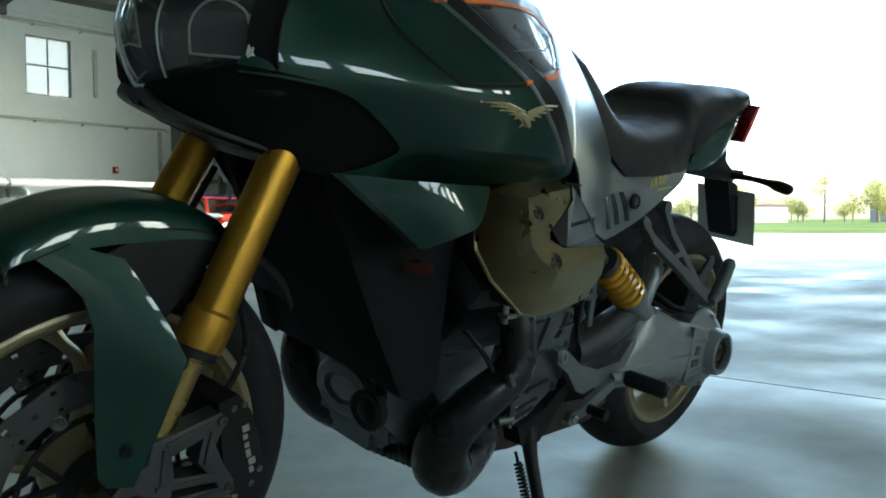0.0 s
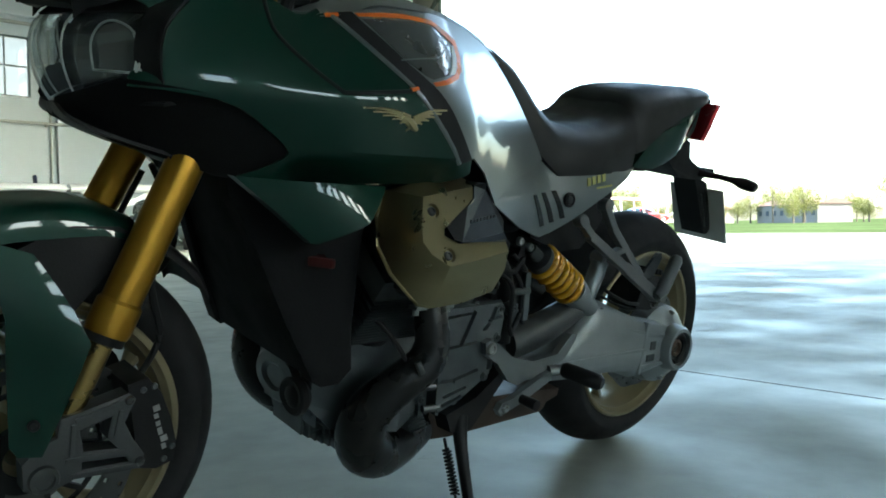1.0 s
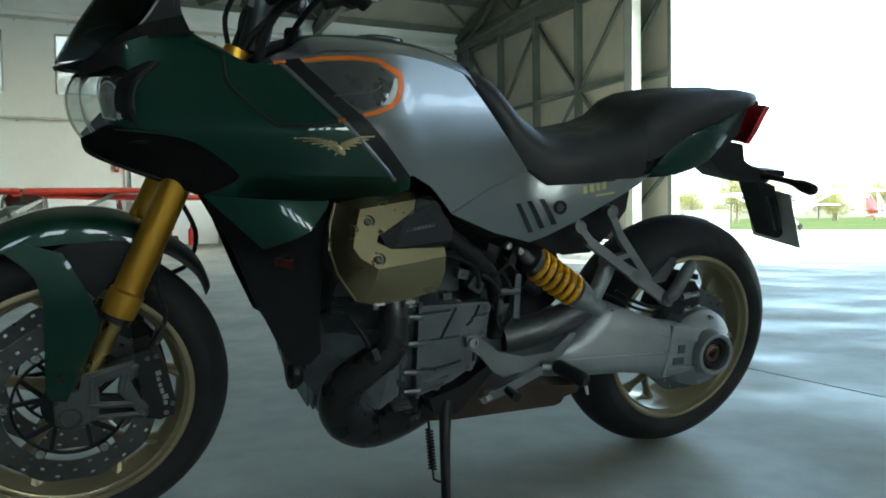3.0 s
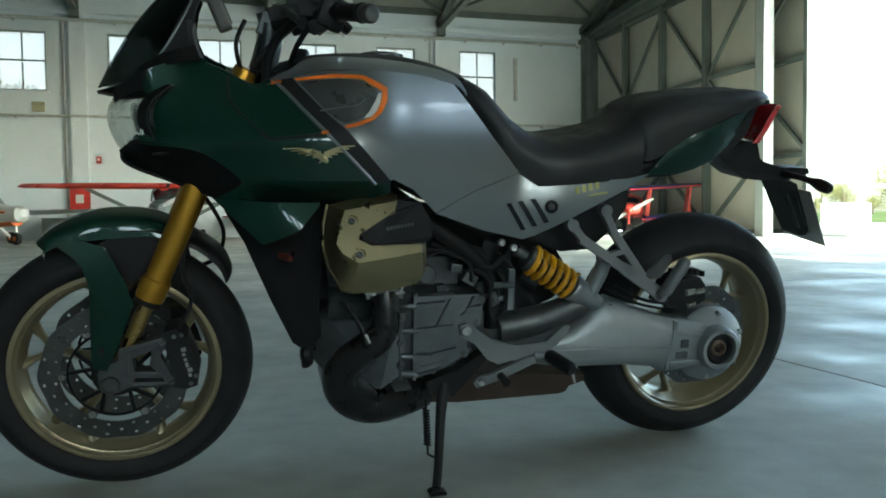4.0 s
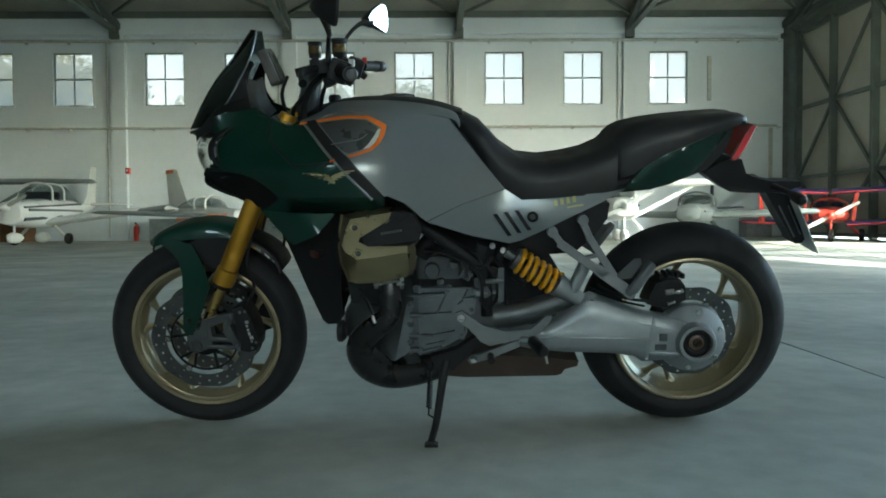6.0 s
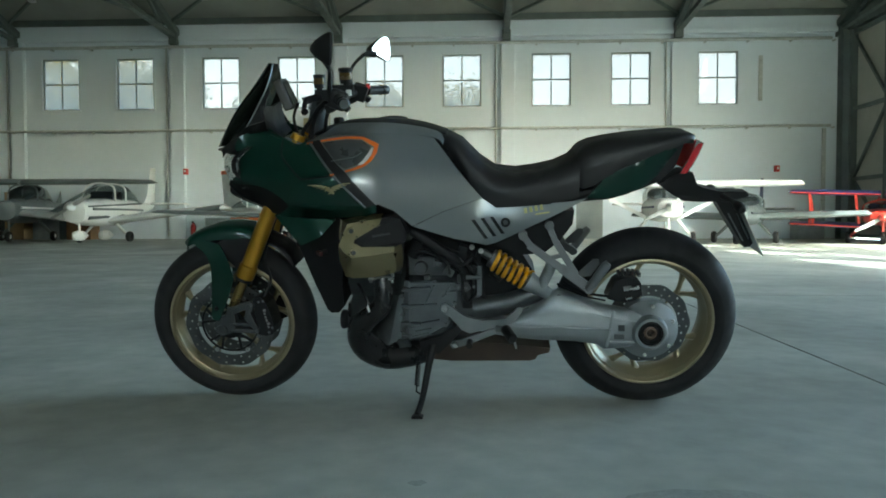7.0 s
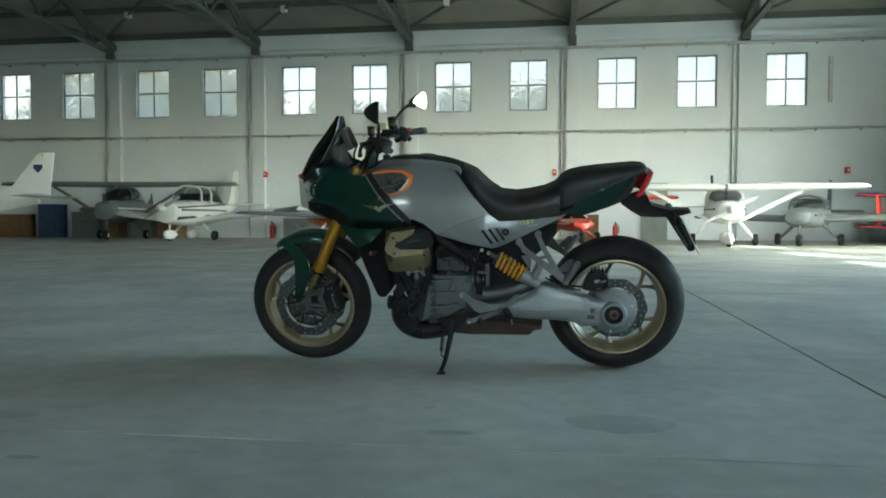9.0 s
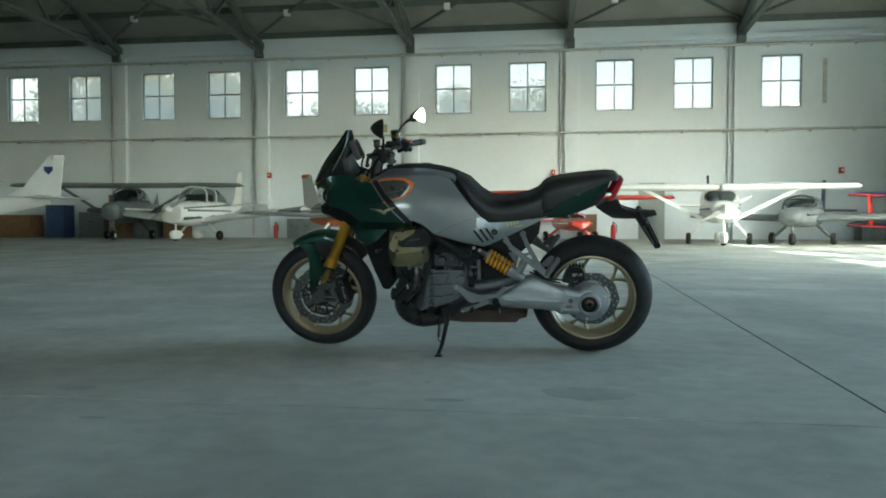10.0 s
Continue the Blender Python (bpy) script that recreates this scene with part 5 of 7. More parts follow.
for q in ((-0.104, 0.462), (-0.104, 0.415), (-0.104, 0.355), (-0.104, 0.300), (0.010, 0.470), (0.078, 0.458), (0.074, 0.402), (0.046, 0.326), (-0.030, 0.290)):
    y = -0.142 if q[0] < -0.09 else -0.152
    bm = BM()
    tube(bm, [(q[0], y + 0.012, q[1]), (q[0], y, q[1])], [0.0105, 0.0090], 14)
    part("bolt_boss", bm, M_ALUM, engine, smooth=True)
    bolt(engine, (q[0], y - 0.001, q[1]), 0.0055, 0.004, material=M_DISC)
bm = BM()                                   # selector shaft running back to the slave cylinder
tube(bm, [(0.080, -0.120, 0.450), (0.100, -0.120, 0.450), (0.101, -0.120, 0.450), (0.158, -0.122, 0.450)], [0.013, 0.013, 0.006, 0.006], 12)
part("selector_shaft", bm, M_ALU, engine, smooth=True)
for i in range(7):                          # short cooling ribs low on the crankcase
    part("case_rib", box(BM(), (-0.114 + 0.003 * i, -0.118, 0.276 - 0.0062 * i), (0.040, 0.030, 0.0022), Matrix.Rotation(radians(-5), 3, "Y")), M_ALUM, engine)
bm = BM()                                   # throttle body and housings behind the cylinder
lathe(bm, [(0.0001, -0.118), (0.020, -0.118), (0.022, -0.114), (0.022, -0.06)], (-0.040, 0, 0.512), "y", 24)
part("throttle_body", bm, M_ALUD, engine, smooth=True)
bm = BM()
box(bm, (-0.02, 0, 0.515), (0.13, 0.17, 0.07))
part("upper_case", bm, M_ALUD, engine, bevel=0.008)
bm = BM()
tube(bm, [(-0.075, -0.105, 0.56), (-0.045, -0.11, 0.60), (-0.01, -0.10, 0.63)], [0.028, 0.026, 0.030], 16, 3)
part("intake_stub", bm, M_BLK, engine, smooth=True)
for q, w in (((0.022, -0.135, 0.532), 0.026), ((0.058, -0.128, 0.505), 0.034), ((-0.015, -0.14, 0.487), 0.020), ((0.095, -0.128, 0.535), 0.026), ((0.115, -0.135, 0.455), 0.03)):
    bm = BM()
    box(bm, q, (w, 0.03, w * 0.8), Matrix.Rotation(q[0] * 9, 3, "Y"))
    part("bracket", bm, M_ALUD, engine, bevel=0.004)
    bolt(engine, (q[0], q[1] - 0.016, q[2]), 0.005, 0.004, material=M_DISC)
for p_ in ([(-0.06, -0.15, 0.58), (0.0, -0.155, 0.57), (0.05, -0.15, 0.545), (0.06, -0.15, 0.50)], [(-0.05, -0.145, 0.56), (0.02, -0.15, 0.59), (0.09, -0.14, 0.57)], [(0.065, -0.15, 0.53), (0.10, -0.155, 0.50), (0.105, -0.15, 0.43), (0.12, -0.145, 0.40)]):
    part("wiring", tube(BM(), p_, 0.005, 8, 5), M_BLK, engine, smooth=True)
bm = BM()                                   # clutch and shaft housing at the back
prism(bm, [(0.085, 0.490), (0.155, 0.505), (0.165, 0.440), (0.150, 0.340), (0.100, 0.310), (0.070, 0.330)], -0.115, 0.115)
part("rear_housing", bm, M_ALUD, engine, bevel=0.010)
bm = BM()
lathe(bm, [(0.040, 0.03), (0.046, 0.02), (0.047, -0.010), (0.041, -0.016), (0.026, -0.018), (0.020, -0.012), (0.0001, -0.012)], (-0.296, 0, 0.325), "x", 36)
part("alternator_cover", bm, M_ALUM, engine, "round cast front engine cover", True)
bm = BM()
prism(bm, [(-0.282, 0.300), (-0.268, 0.232), (-0.215, 0.197), (0.02, 0.210), (0.06, 0.26), (-0.11, 0.290)], -0.10, 0.10)
for v in bm.verts:                          # a narrow keel below, drawn in towards the front
    v.co.y *= max(0.30, min(1.0, 0.34 + 0.66 * (v.co.z - 0.20) / 0.09)) * (1 - 0.45 * max(0.0, min(1.0, (-0.20 - v.co.x) / 0.08)))
sump = part("sump", bm, M_ALUM, engine, "cast aluminium ribbed oil sump", bevel=0.004)
for i in range(9):
    w = 0.052 + 0.010 * i
    part("rib", box(BM(), (-0.274 + 0.0105 * i, 0, 0.246 - 0.0048 * i), (0.0045, w, 0.050)), M_ALUM, sump, bevel=0.001)
for i in range(6):
    bolt(sump, (-0.262 + 0.024 * i, -0.052 - 0.009 * i, 0.283 - 0.002 * i), 0.006, 0.010, material=M_DISC)
for i in range(6):                          # ribs across the front of the crankcase
    part("case_rib", box(BM(), (-0.272 + 0.016 * i, 0, 0.268), (0.004, 0.115 + 0.022 * i, 0.040)), M_ALUM, engine, bevel=0.001)
# cylinders, fins and head covers
for s in (-1, 1):
    ax = Vector((0, s * 0.62, 0.78)).normalized()
    base = Vector((-0.185, s * 0.055, 0.445))
    R = Matrix((Vector((1, 0, 0)), ax.cross(Vector((1, 0, 0))), ax)).transposed()
    bm = BM()
    tube(bm, [base, base + ax * 0.16], 0.068, 24)
    cyl = part("cylinder", bm, M_ALUD, engine, "finned cylinder barrel", True)
    for i in range(15):
        bm = BM()
        c = base + ax * (0.035 + 0.0076 * i)
        box(bm, c, (0.176 + 0.006 * (i % 2), 0.160, 0.0026), R)
        part("fin", bm, M_ALUM, cyl, bevel=0.001)
    bm = BM()                               # cylinder head
    box(bm, base + ax * 0.17, (0.19, 0.16, 0.05), R)
    part("cylinder_head", bm, M_ALUD, cyl, bevel=0.012)
    back = [(-0.280, 0.690), (-0.21, 0.714), (-0.137, 0.718), (-0.144, 0.692), (-0.164, 0.680), (-0.219, 0.646), (-0.218, 0.634), (-0.212, 0.628), (-0.198, 0.623), (-0.080, 0.622), (-0.079, 0.562), (-0.090, 0.536), (-0.150, 0.524), (-0.250, 0.516), (-0.268, 0.530), (-0.292, 0.600), (-0.288, 0.655)]
    cx, cz = -0.185, 0.605
    def rim(x, z):
        """The cover's rim stands far out along the bottom and falls back up its front side."""
        low = min(1.0, max(0.0, (0.605 - z) / 0.07))
        lead = min(1.0, max(0.0, (-0.20 - x) / 0.06))
        return s * ((0.292 - 0.4 * max(0.0, z - 0.60)) * (1 - lead) + (0.216 + 0.080 * low) * lead)
    flat = lambda z: 0.326 - 0.5 * (z - 0.600)
    bm = BM()
    P = {k: bm.verts.new((x, s * (y if y else flat(z)), z)) for k, (x, z, y) in {
        "a": (-0.253, 0.688, 0), "b": (-0.142, 0.705, 0), "c": (-0.149, 0.683, 0), "d": (-0.172, 0.670, 0), "e": (-0.226, 0.642, 0), "f": (-0.229, 0.632, 0), "g": (-0.203, 0.620, 0), "h": (-0.100, 0.623, 0), "i": (-0.099, 0.606, 0), "j": (-0.232, 0.588, 0), "k": (-0.262, 0.606, 0), "l": (-0.274, 0.624, 0), "l1": (-0.266, 0.655, 0),
        "m": (-0.236, 0.553, 0.3180), "o": (-0.165, 0.556, 0.3190), "n": (-0.097, 0.575, 0.3165), "ji": (-0.165, 0.596, 0), "r0": (-0.281, 0.692, 0.224), "r1": (-0.289, 0.650, 0.222), "r2": (-0.290, 0.605, 0.232), "r2b": (-0.282, 0.565, 0.258), "r3": (-0.258, 0.525, 0.296), "r4": (-0.236, 0.520, 0.297), "r5": (-0.165, 0.523, 0.298), "r6": (-0.104, 0.536, 0.299), "r7": (-0.096, 0.550, 0.301),
        "t0": (-0.205, 0.712, 0.235), "t1": (-0.139, 0.717, 0.245), "u0": (-0.084, 0.625, 0.270), "u1": (-0.080, 0.606, 0.272), "u2": (-0.079, 0.572, 0.268), "u3": (-0.082, 0.548, 0.262), "u4": (-0.092, 0.533, 0.262)}.items()}
    for q in ("a b c d e f g h i ji j k l l1", "a l1 r1 r0", "l1 l r2 r1", "l k r2b r2", "k j m r3 r2b", "j ji o m", "ji i n o", "m o r5 r4", "m r4 r3", "o n r7 r6 r5", "a r0 t0", "a t0 t1 b", "h u0 u1 i", "i u1 u2 n", "n u2 u3 r7", "r7 u3 u4 r6"):
        bm.faces.new([P[k] for k in q.split()])
    lip = [P[k] for k in ("u4", "r6", "r5", "r4", "r3", "r2b", "r2", "r1", "r0")]
    fold_ = [bm.verts.new((v.co.x + (cx - v.co.x) * 0.02, v.co.y - s * 0.012, v.co.z + (cz - v.co.z) * 0.02)) for v in lip]
    for k in range(1, len(lip) - 1):
        bm.faces.new((lip[k], lip[k + 1], fold_[k + 1], fold_[k]))
    soft_edges = [e for e in bm.edges if len(e.link_faces) == 2 and e.calc_face_angle(0) > 0.10]
    bmesh.ops.bevel(bm, geom=soft_edges, offset=0.0034, segments=3, affect="EDGES", profile=0.5, clamp_overlap=False)
    plate = max(bm.faces, key=lambda f: (len(f.verts) > 10) * f.calc_area())
    loops = list(plate.edges)
    bmesh.ops.delete(bm, geom=[plate], context="FACES_ONLY")
    nrm = Vector((0, s, 0.5)).normalized()
    ux, uz = Vector((1, 0, 0)), Vector((0, -s * 0.5, 1)).normalized()
    wells = [Vector((x, s * flat(z), z)) for x, z in ((-0.240, 0.668), (-0.228, 0.604))]
    rings = []
    for c in wells:                         # the two sunk bolt wells
        ring = [bm.verts.new(c + (ux * math.cos(a) + uz * math.sin(a)) * 0.0118) for a in np.linspace(0, 2 * math.pi, 24, endpoint=False)]
        loops += [bm.edges.new((p, q)) for p, q in zip(ring, ring[1:] + ring[:1])]
        rings.append(ring)
    bmesh.ops.triangle_fill(bm, edges=loops, use_beauty=True, normal=nrm)
    for c, ring in zip(wells, rings):
        deep = [bm.verts.new(c + (v.co - c) * 0.9 - nrm * 0.006) for v in ring]
        for k in range(24):
            bm.faces.new((ring[k - 1], ring[k], deep[k], deep[k - 1]))
        bm.faces.new(deep)
    for e in loops:
        if e.is_valid:
            e.smooth = False
    cover = part("head_cover", bm, M_COVER, bike, "bronze gold faceted cylinder head cover", True, sharp=50)
    # black core stands in for the darkness behind the cover's rim
    core = BM()
    loft(core, [[(x + (cx - x) * 0.16, s * 0.150, z + (cz - z) * 0.16) for x, z in back], [(x + (cx - x) * 0.10, rim(x, z) - s * 0.026, z + (cz - z) * 0.10) for x, z in back]])
    part("cover_base", core, M_BLK, cover, "black filler for the dark recess behind the head cover")
    bead = [(-0.104, 0.536, 0.294), (-0.171, 0.5215, 0.294), (-0.236, 0.5185, 0.293), (-0.259, 0.5235, 0.292), (-0.284, 0.566, 0.254), (-0.292, 0.605, 0.228), (-0.291, 0.650, 0.218), (-0.283, 0.693, 0.220)]
    part("cover_rim", tube(BM(), [(x, s * y, z) for x, z, y in bead], 0.0030, 6), M_COVER, cover, "raised rim of the head cover", True)
    ins = [(-0.143, 0.707), (-0.150, 0.687), (-0.168, 0.675), (-0.222, 0.644), (-0.213, 0.626), (-0.198, 0.622), (-0.098, 0.621), (-0.070, 0.630), (-0.064, 0.650), (-0.088, 0.698), (-0.112, 0.711)]
    bm = BM()
    prism(bm, ins, s * 0.19, [s * (flat(z) + 0.003) if x < -0.09 else s * (flat(z) - 0.030) for x, z in ins])
    insert = part("cover_insert", bm, M_BLK, cover, "matt black insert", bevel=0.003)
    if s < 0:
        bm = BM()
        for i in range(8):
            box(bm, (-0.168 + 0.0072 * i, s * (flat(0.652) + 0.0035), 0.652 + 0.0012 * i), (0.005, 0.002, 0.006))
        part("cover_lettering", bm, M_ALUD, insert, "dark lettering as plain bars")
    for c in wells:
        m = Matrix.Translation(c - nrm * 0.0035) @ nrm.to_track_quat("Z", "Y").to_matrix().to_4x4()
        bm = lathe(BM(), [(0.0072, -0.002), (0.0072, 0.0015), (0.0058, 0.0028), (0.0042, 0.0028), (0.0036, 0.0006), (0.0001, 0.0006)], (0, 0, 0), "z", 20)
        bmesh.ops.transform(bm, matrix=m, verts=bm.verts[:])
        part("bolt", bm, M_ALUD, cover, smooth=True)
    # exhaust header
    bm = BM()
    hp = [(-0.157, 0.205, 0.505), (-0.156, 0.212, 0.470), (-0.154, 0.216, 0.432), (-0.168, 0.214, 0.396), (-0.205, 0.200, 0.364), (-0.240, 0.178, 0.325), (-0.247, 0.155, 0.278), (-0.222, 0.130, 0.232), (-0.168, 0.100, 0.200), (-0.10, 0.070, 0.194), (-0.03, 0.040, 0.200)]
    tube(bm, [(x, s * y, z) for x, y, z in hp], [0.027, 0.029, 0.031, 0.033, 0.035, 0.039, 0.043, 0.047, 0.048, 0.046, 0.042], 22, 5)
    head = part("exhaust_header", bm, M_EXH, bike, "black curved exhaust header", True)
    bm = BM()
    tube(bm, [(-0.158, s * 0.207, 0.500), (-0.157, s * 0.209, 0.494)], 0.0285, 20)
    tube(bm, [(-0.157, s * 0.210, 0.484), (-0.156, s * 0.211, 0.478)], 0.0270, 20)
    box(bm, (-0.158, s * 0.214, 0.497), (0.086, 0.022, 0.006))
    part("exhaust_clamp", bm, M_BOLT, head, "steel exhaust clamp", True)
    for dx in (-0.036, 0.036):
        bm = BM()
        tube(bm, [(-0.158 + dx, s * 0.214, 0.515), (-0.158 + dx, s * 0.214, 0.484)], 0.0055, 8)
        part("stud_nut", bm, M_BOLT, head, smooth=True)
bm = BM()                                   # collector under the engine
tube(bm, [(-0.205, 0, 0.215), (-0.15, 0, 0.204), (-0.06, 0, 0.200), (0.02, 0, 0.200), (0.07, 0.01, 0.20)], [0.030, 0.046, 0.050, 0.048, 0.046], 22, 5)
part("exhaust_collector", bm, M_EXH, bike, "black exhaust collector", True)
bm = BM()
prism(bm, [(-0.01, 0.172), (0.06, 0.166), (0.335, 0.170), (0.352, 0.175), (0.362, 0.190), (0.400, 0.200), (0.404, 0.216), (0.300, 0.226), (0.0, 0.245)], -0.055, 0.16)
part("muffler", bm, M_BRONZE, bike, "bronze-brown muffler box under the engine", bevel=0.014)
bm = BM()
tube(bm, [(0.30, 0.10, 0.20), (0.42, 0.14, 0.235), (0.52, 0.165, 0.265)], [0.05, 0.055, 0.05], 20, 4)
part("exhaust_outlet", bm, M_EXH, bike, "black exhaust outlet", True)
# spark lead and a sensor wire
bm = BM()
tube(bm, [(-0.29, -0.13, 0.46), (-0.25, -0.17, 0.475), (-0.215, -0.20, 0.43), (-0.20, -0.212, 0.395)], 0.0045, 8, 6)
part("sensor_lead", bm, M_BLK, engine, smooth=True)
bm = BM()
tube(bm, [(-0.204, -0.240, 0.412), (-0.197, -0.246, 0.392)], 0.006, 8)
part("oxygen_sensor", bm, M_DISC, engine, smooth=True)

# radiator and shrouds
HORN = (-0.318, -0.058, 0.317)
REFL = (-0.368, -0.190, 0.577)
bm = BM()
prism(bm, [(-0.478, 0.700), (-0.436, 0.595), (-0.384, 0.470), (-0.345, 0.378), (-0.305, 0.378), (-0.305, 0.700)], -0.128, 0.128)
part("radiator", bm, M_MATT, bike, "black radiator behind the fork", bevel=0.006)
shr = lambda x, z: 0.150 + 0.28 * (x + 0.40) + 0.10 * max(0.0, z - 0.60)
panel("radiator_shroud", [(-0.500, 0.708), (-0.492, 0.668), (-0.452, 0.598), (-0.398, 0.470), (-0.354, 0.378), (-0.340, 0.368), (-0.312, 0.371), (-0.292, 0.395), (-0.296, 0.460), (-0.290, 0.60), (-0.285, 0.66), (-0.300, 0.708)], shr, M_MATT, bike, edge=0.002, thick=0.03, label="matt black radiator shroud")
bm = BM()
lathe(bm, [(0.0001, 0.018), (0.024, 0.016), (0.033, 0.006), (0.034, -0.006), (0.030, -0.010), (0.020, -0.008), (0.012, -0.013), (0.0001, -0.014)], HORN, "x", 28)
horn = part("horn", bm, M_BLK, bike, "round black horn below the radiator", True)
part("horn_bracket", box(BM(), (HORN[0] + 0.02, HORN[1], HORN[2] + 0.035), (0.008, 0.022, 0.05)), M_BLK, horn, bevel=0.002)
bm = box(BM(), REFL, (0.012, 0.044, 0.016), Matrix.Rotation(radians(30), 3, "Z"))
part("reflector", bm, mat("dark_red", (0.055, 0.009, 0.008), 0.35), bike, "dark red oblong side reflector", bevel=0.006)
part("reflector_stay", bar(BM(), (REFL[0] + 0.02, -0.15, REFL[2] + 0.004), (REFL[0] + 0.008, REFL[1] + 0.01, REFL[2]), 0.012), M_BLK, bike)

# frame, airbox, subframe
bm = BM()
for s in (-1, 1):
    tube(bm, [(-0.42, s * 0.04, 0.90), (-0.25, s * 0.13, 0.80), (-0.08, s * 0.150, 0.66), (0.04, s * 0.145, 0.575), (0.11, s * 0.125, 0.50), (0.12, s * 0.12, 0.38)], 0.018, 14, 5)
    tube(bm, [(0.00, s * 0.135, 0.66), (0.10, s * 0.125, 0.62), (0.20, s * 0.112, 0.645), (0.33, s * 0.105, 0.700), (0.45, s * 0.10, 0.745), (0.55, s * 0.09, 0.775)], 0.014, 12, 4)
    tube(bm, [(-0.06, s * 0.12, 0.60), (0.06, s * 0.125, 0.55)], 0.010, 10)
frame_ = part("frame", bm, M_BLK, bike, "black tubular frame", True)
for s in (-1, 1):
    for q in ((-0.055, 0.648), (-0.025, 0.612), (0.135, 0.588), (0.165, 0.575)):
        bolt(frame_, (q[0], s * 0.158 if q[0] < 0 else s * 0.135, q[1]), 0.009, 0.006 * -s)
bm = BM()
prism(bm, [(-0.24, 0.78), (-0.06, 0.69), (0.18, 0.61), (0.42, 0.70), (0.50, 0.75), (0.20, 0.74), (0.0, 0.90), (-0.20, 0.95), (-0.35, 0.92)], -0.10, 0.10)
prism(bm, [(-0.06, 0.66), (0.18, 0.60), (0.16, 0.53), (0.02, 0.55), (-0.06, 0.58)], -0.07, 0.07)
part("airbox", bm, M_BLK, bike, "black airbox and inner trim", bevel=0.006)
bm = BM()
prism(bm, [(0.095, 0.375), (0.200, 0.390), (0.300, 0.430), (0.350, 0.480), (0.300, 0.560), (0.215, 0.610), (0.070, 0.640), (0.075, 0.520)], -0.062, 0.062)
part("inner_fender", bm, M_BLK, bike, "black inner fender ahead of the rear tyre", bevel=0.010)
bm = BM()
prism(bm, [(0.205, 0.590), (0.300, 0.556), (0.375, 0.560), (0.430, 0.605), (0.470, 0.660), (0.475, 0.705), (0.205, 0.705)], -0.095, 0.095)
part("tail_undertray", bm, M_BLK, bike, "black undertray below the tail", bevel=0.010)
for x, z, a, b in ((0.100, 0.560, 0.030, 0.060), (0.135, 0.500, 0.026, 0.050), (0.118, 0.430, 0.034, 0.032), (0.158, 0.555, 0.022, 0.030)):
    part("connector", box(BM(), (x, -0.095, z), (a, 0.05, b), Matrix.Rotation(x * 3, 3, "Y")), M_BLK, frame_, bevel=0.004)
bm = BM()                                   # loose hoses and plugs behind the engine
for p in ([(0.11, -0.13, 0.54), (0.14, -0.14, 0.50), (0.15, -0.135, 0.44), (0.12, -0.14, 0.40)], [(0.06, -0.14, 0.55), (0.10, -0.15, 0.53), (0.135, -0.145, 0.555)], [(0.13, -0.12, 0.56), (0.165, -0.13, 0.52), (0.17, -0.12, 0.46), (0.18, -0.12, 0.40)]):
    tube(bm, p, 0.0055, 8, 5)
part("hose", bm, M_BLK, bike, smooth=True)
bm = BM()
box(bm, (0.160, -0.135, 0.475), (0.016, 0.016, 0.10))
tube(bm, [(0.115, -0.14, 0.487), (0.165, -0.14, 0.487)], 0.008, 10)
part("slave_cylinder", bm, M_ALUM, engine, bevel=0.003)
bm = BM()
tube(bm, [(0.20, -0.10, 0.50), (0.235, -0.115, 0.478)], 0.016, 14)
part("linkage_boot", bm, M_BLK, engine, smooth=True)

# rear shock
top, bot = Vector((0.172, -0.128, 0.570)), Vector((0.392, -0.128, 0.428))
d = (bot - top).normalized()
bm = BM()
tube(bm, [top, top + d * 0.03, top + d * 0.032, top + d * 0.055], [0.014, 0.014, 0.032, 0.032], 18)
tube(bm, [top + d * 0.04, top + d * 0.22], 0.017, 14)
shock = part("rear_shock", bm, M_ALUD, bike, "rear shock absorber with a yellow spring", True)
bm = BM()
u = d.cross(Vector((0, 1, 0))).normalized()
v = d.cross(u)
hel = []
for i in range(121):
    a = 2 * math.pi * i / 20
    hel.append(top + d * (0.046 + 0.130 * i / 120) + (u * math.cos(a) + v * math.sin(a)) * 0.0325)
tube(bm, hel, 0.0072, 8)
part("spring", bm, M_SPRING, shock, "yellow coil spring", True)
bm = BM()
tube(bm, [top + d * 0.175, top + d * 0.18, top + d * 0.205, top + d * 0.235, top + d * 0.262], [0.034, 0.035, 0.030, 0.024, 0.020], 18)
part("lower_mount", bm, M_ALU, shock, smooth=True)
bm = BM()
tube(bm, [(0.385, -0.135, 0.545), (0.400, -0.135, 0.535), (0.365, -0.135, 0.455)], [0.018, 0.020, 0.018], 14, 3)
part("reservoir", bm, M_ALU, shock, smooth=True)

# swingarm with the shaft drive
so = [(0.150, 0.345), (0.257, 0.340), (0.324, 0.368), (0.372, 0.412), (0.397, 0.434), (0.424, 0.443), (0.493, 0.417), (0.576, 0.388), (0.640, 0.376), (0.700, 0.366), (0.690, 0.250), (0.625, 0.240), (0.579, 0.238), (0.555, 0.254), (0.480, 0.264), (0.347, 0.268), (0.260, 0.276), (0.150, 0.300)]
bm = BM()
inn = lambda k: [(x + (0.0 if 0.2 < x < 0.65 else (0.03 if x < 0.2 else -0.02)) * (1 - k), 0.315 + (z - 0.315) * k) for x, z in so]
loft(bm, [[(x, -0.075, z) for x, z in inn(0.93)], [(x, -0.088, z) for x, z in so], [(x, -0.122, z) for x, z in so], [(x, -0.140, z) for x, z in inn(0.86)], [(x, -0.148, z) for x, z in inn(0.45)]])
swing = part("swingarm", bm, M_ALU, bike, "cast aluminium single-sided swingarm with shaft drive", True, sharp=48)
bm = BM()
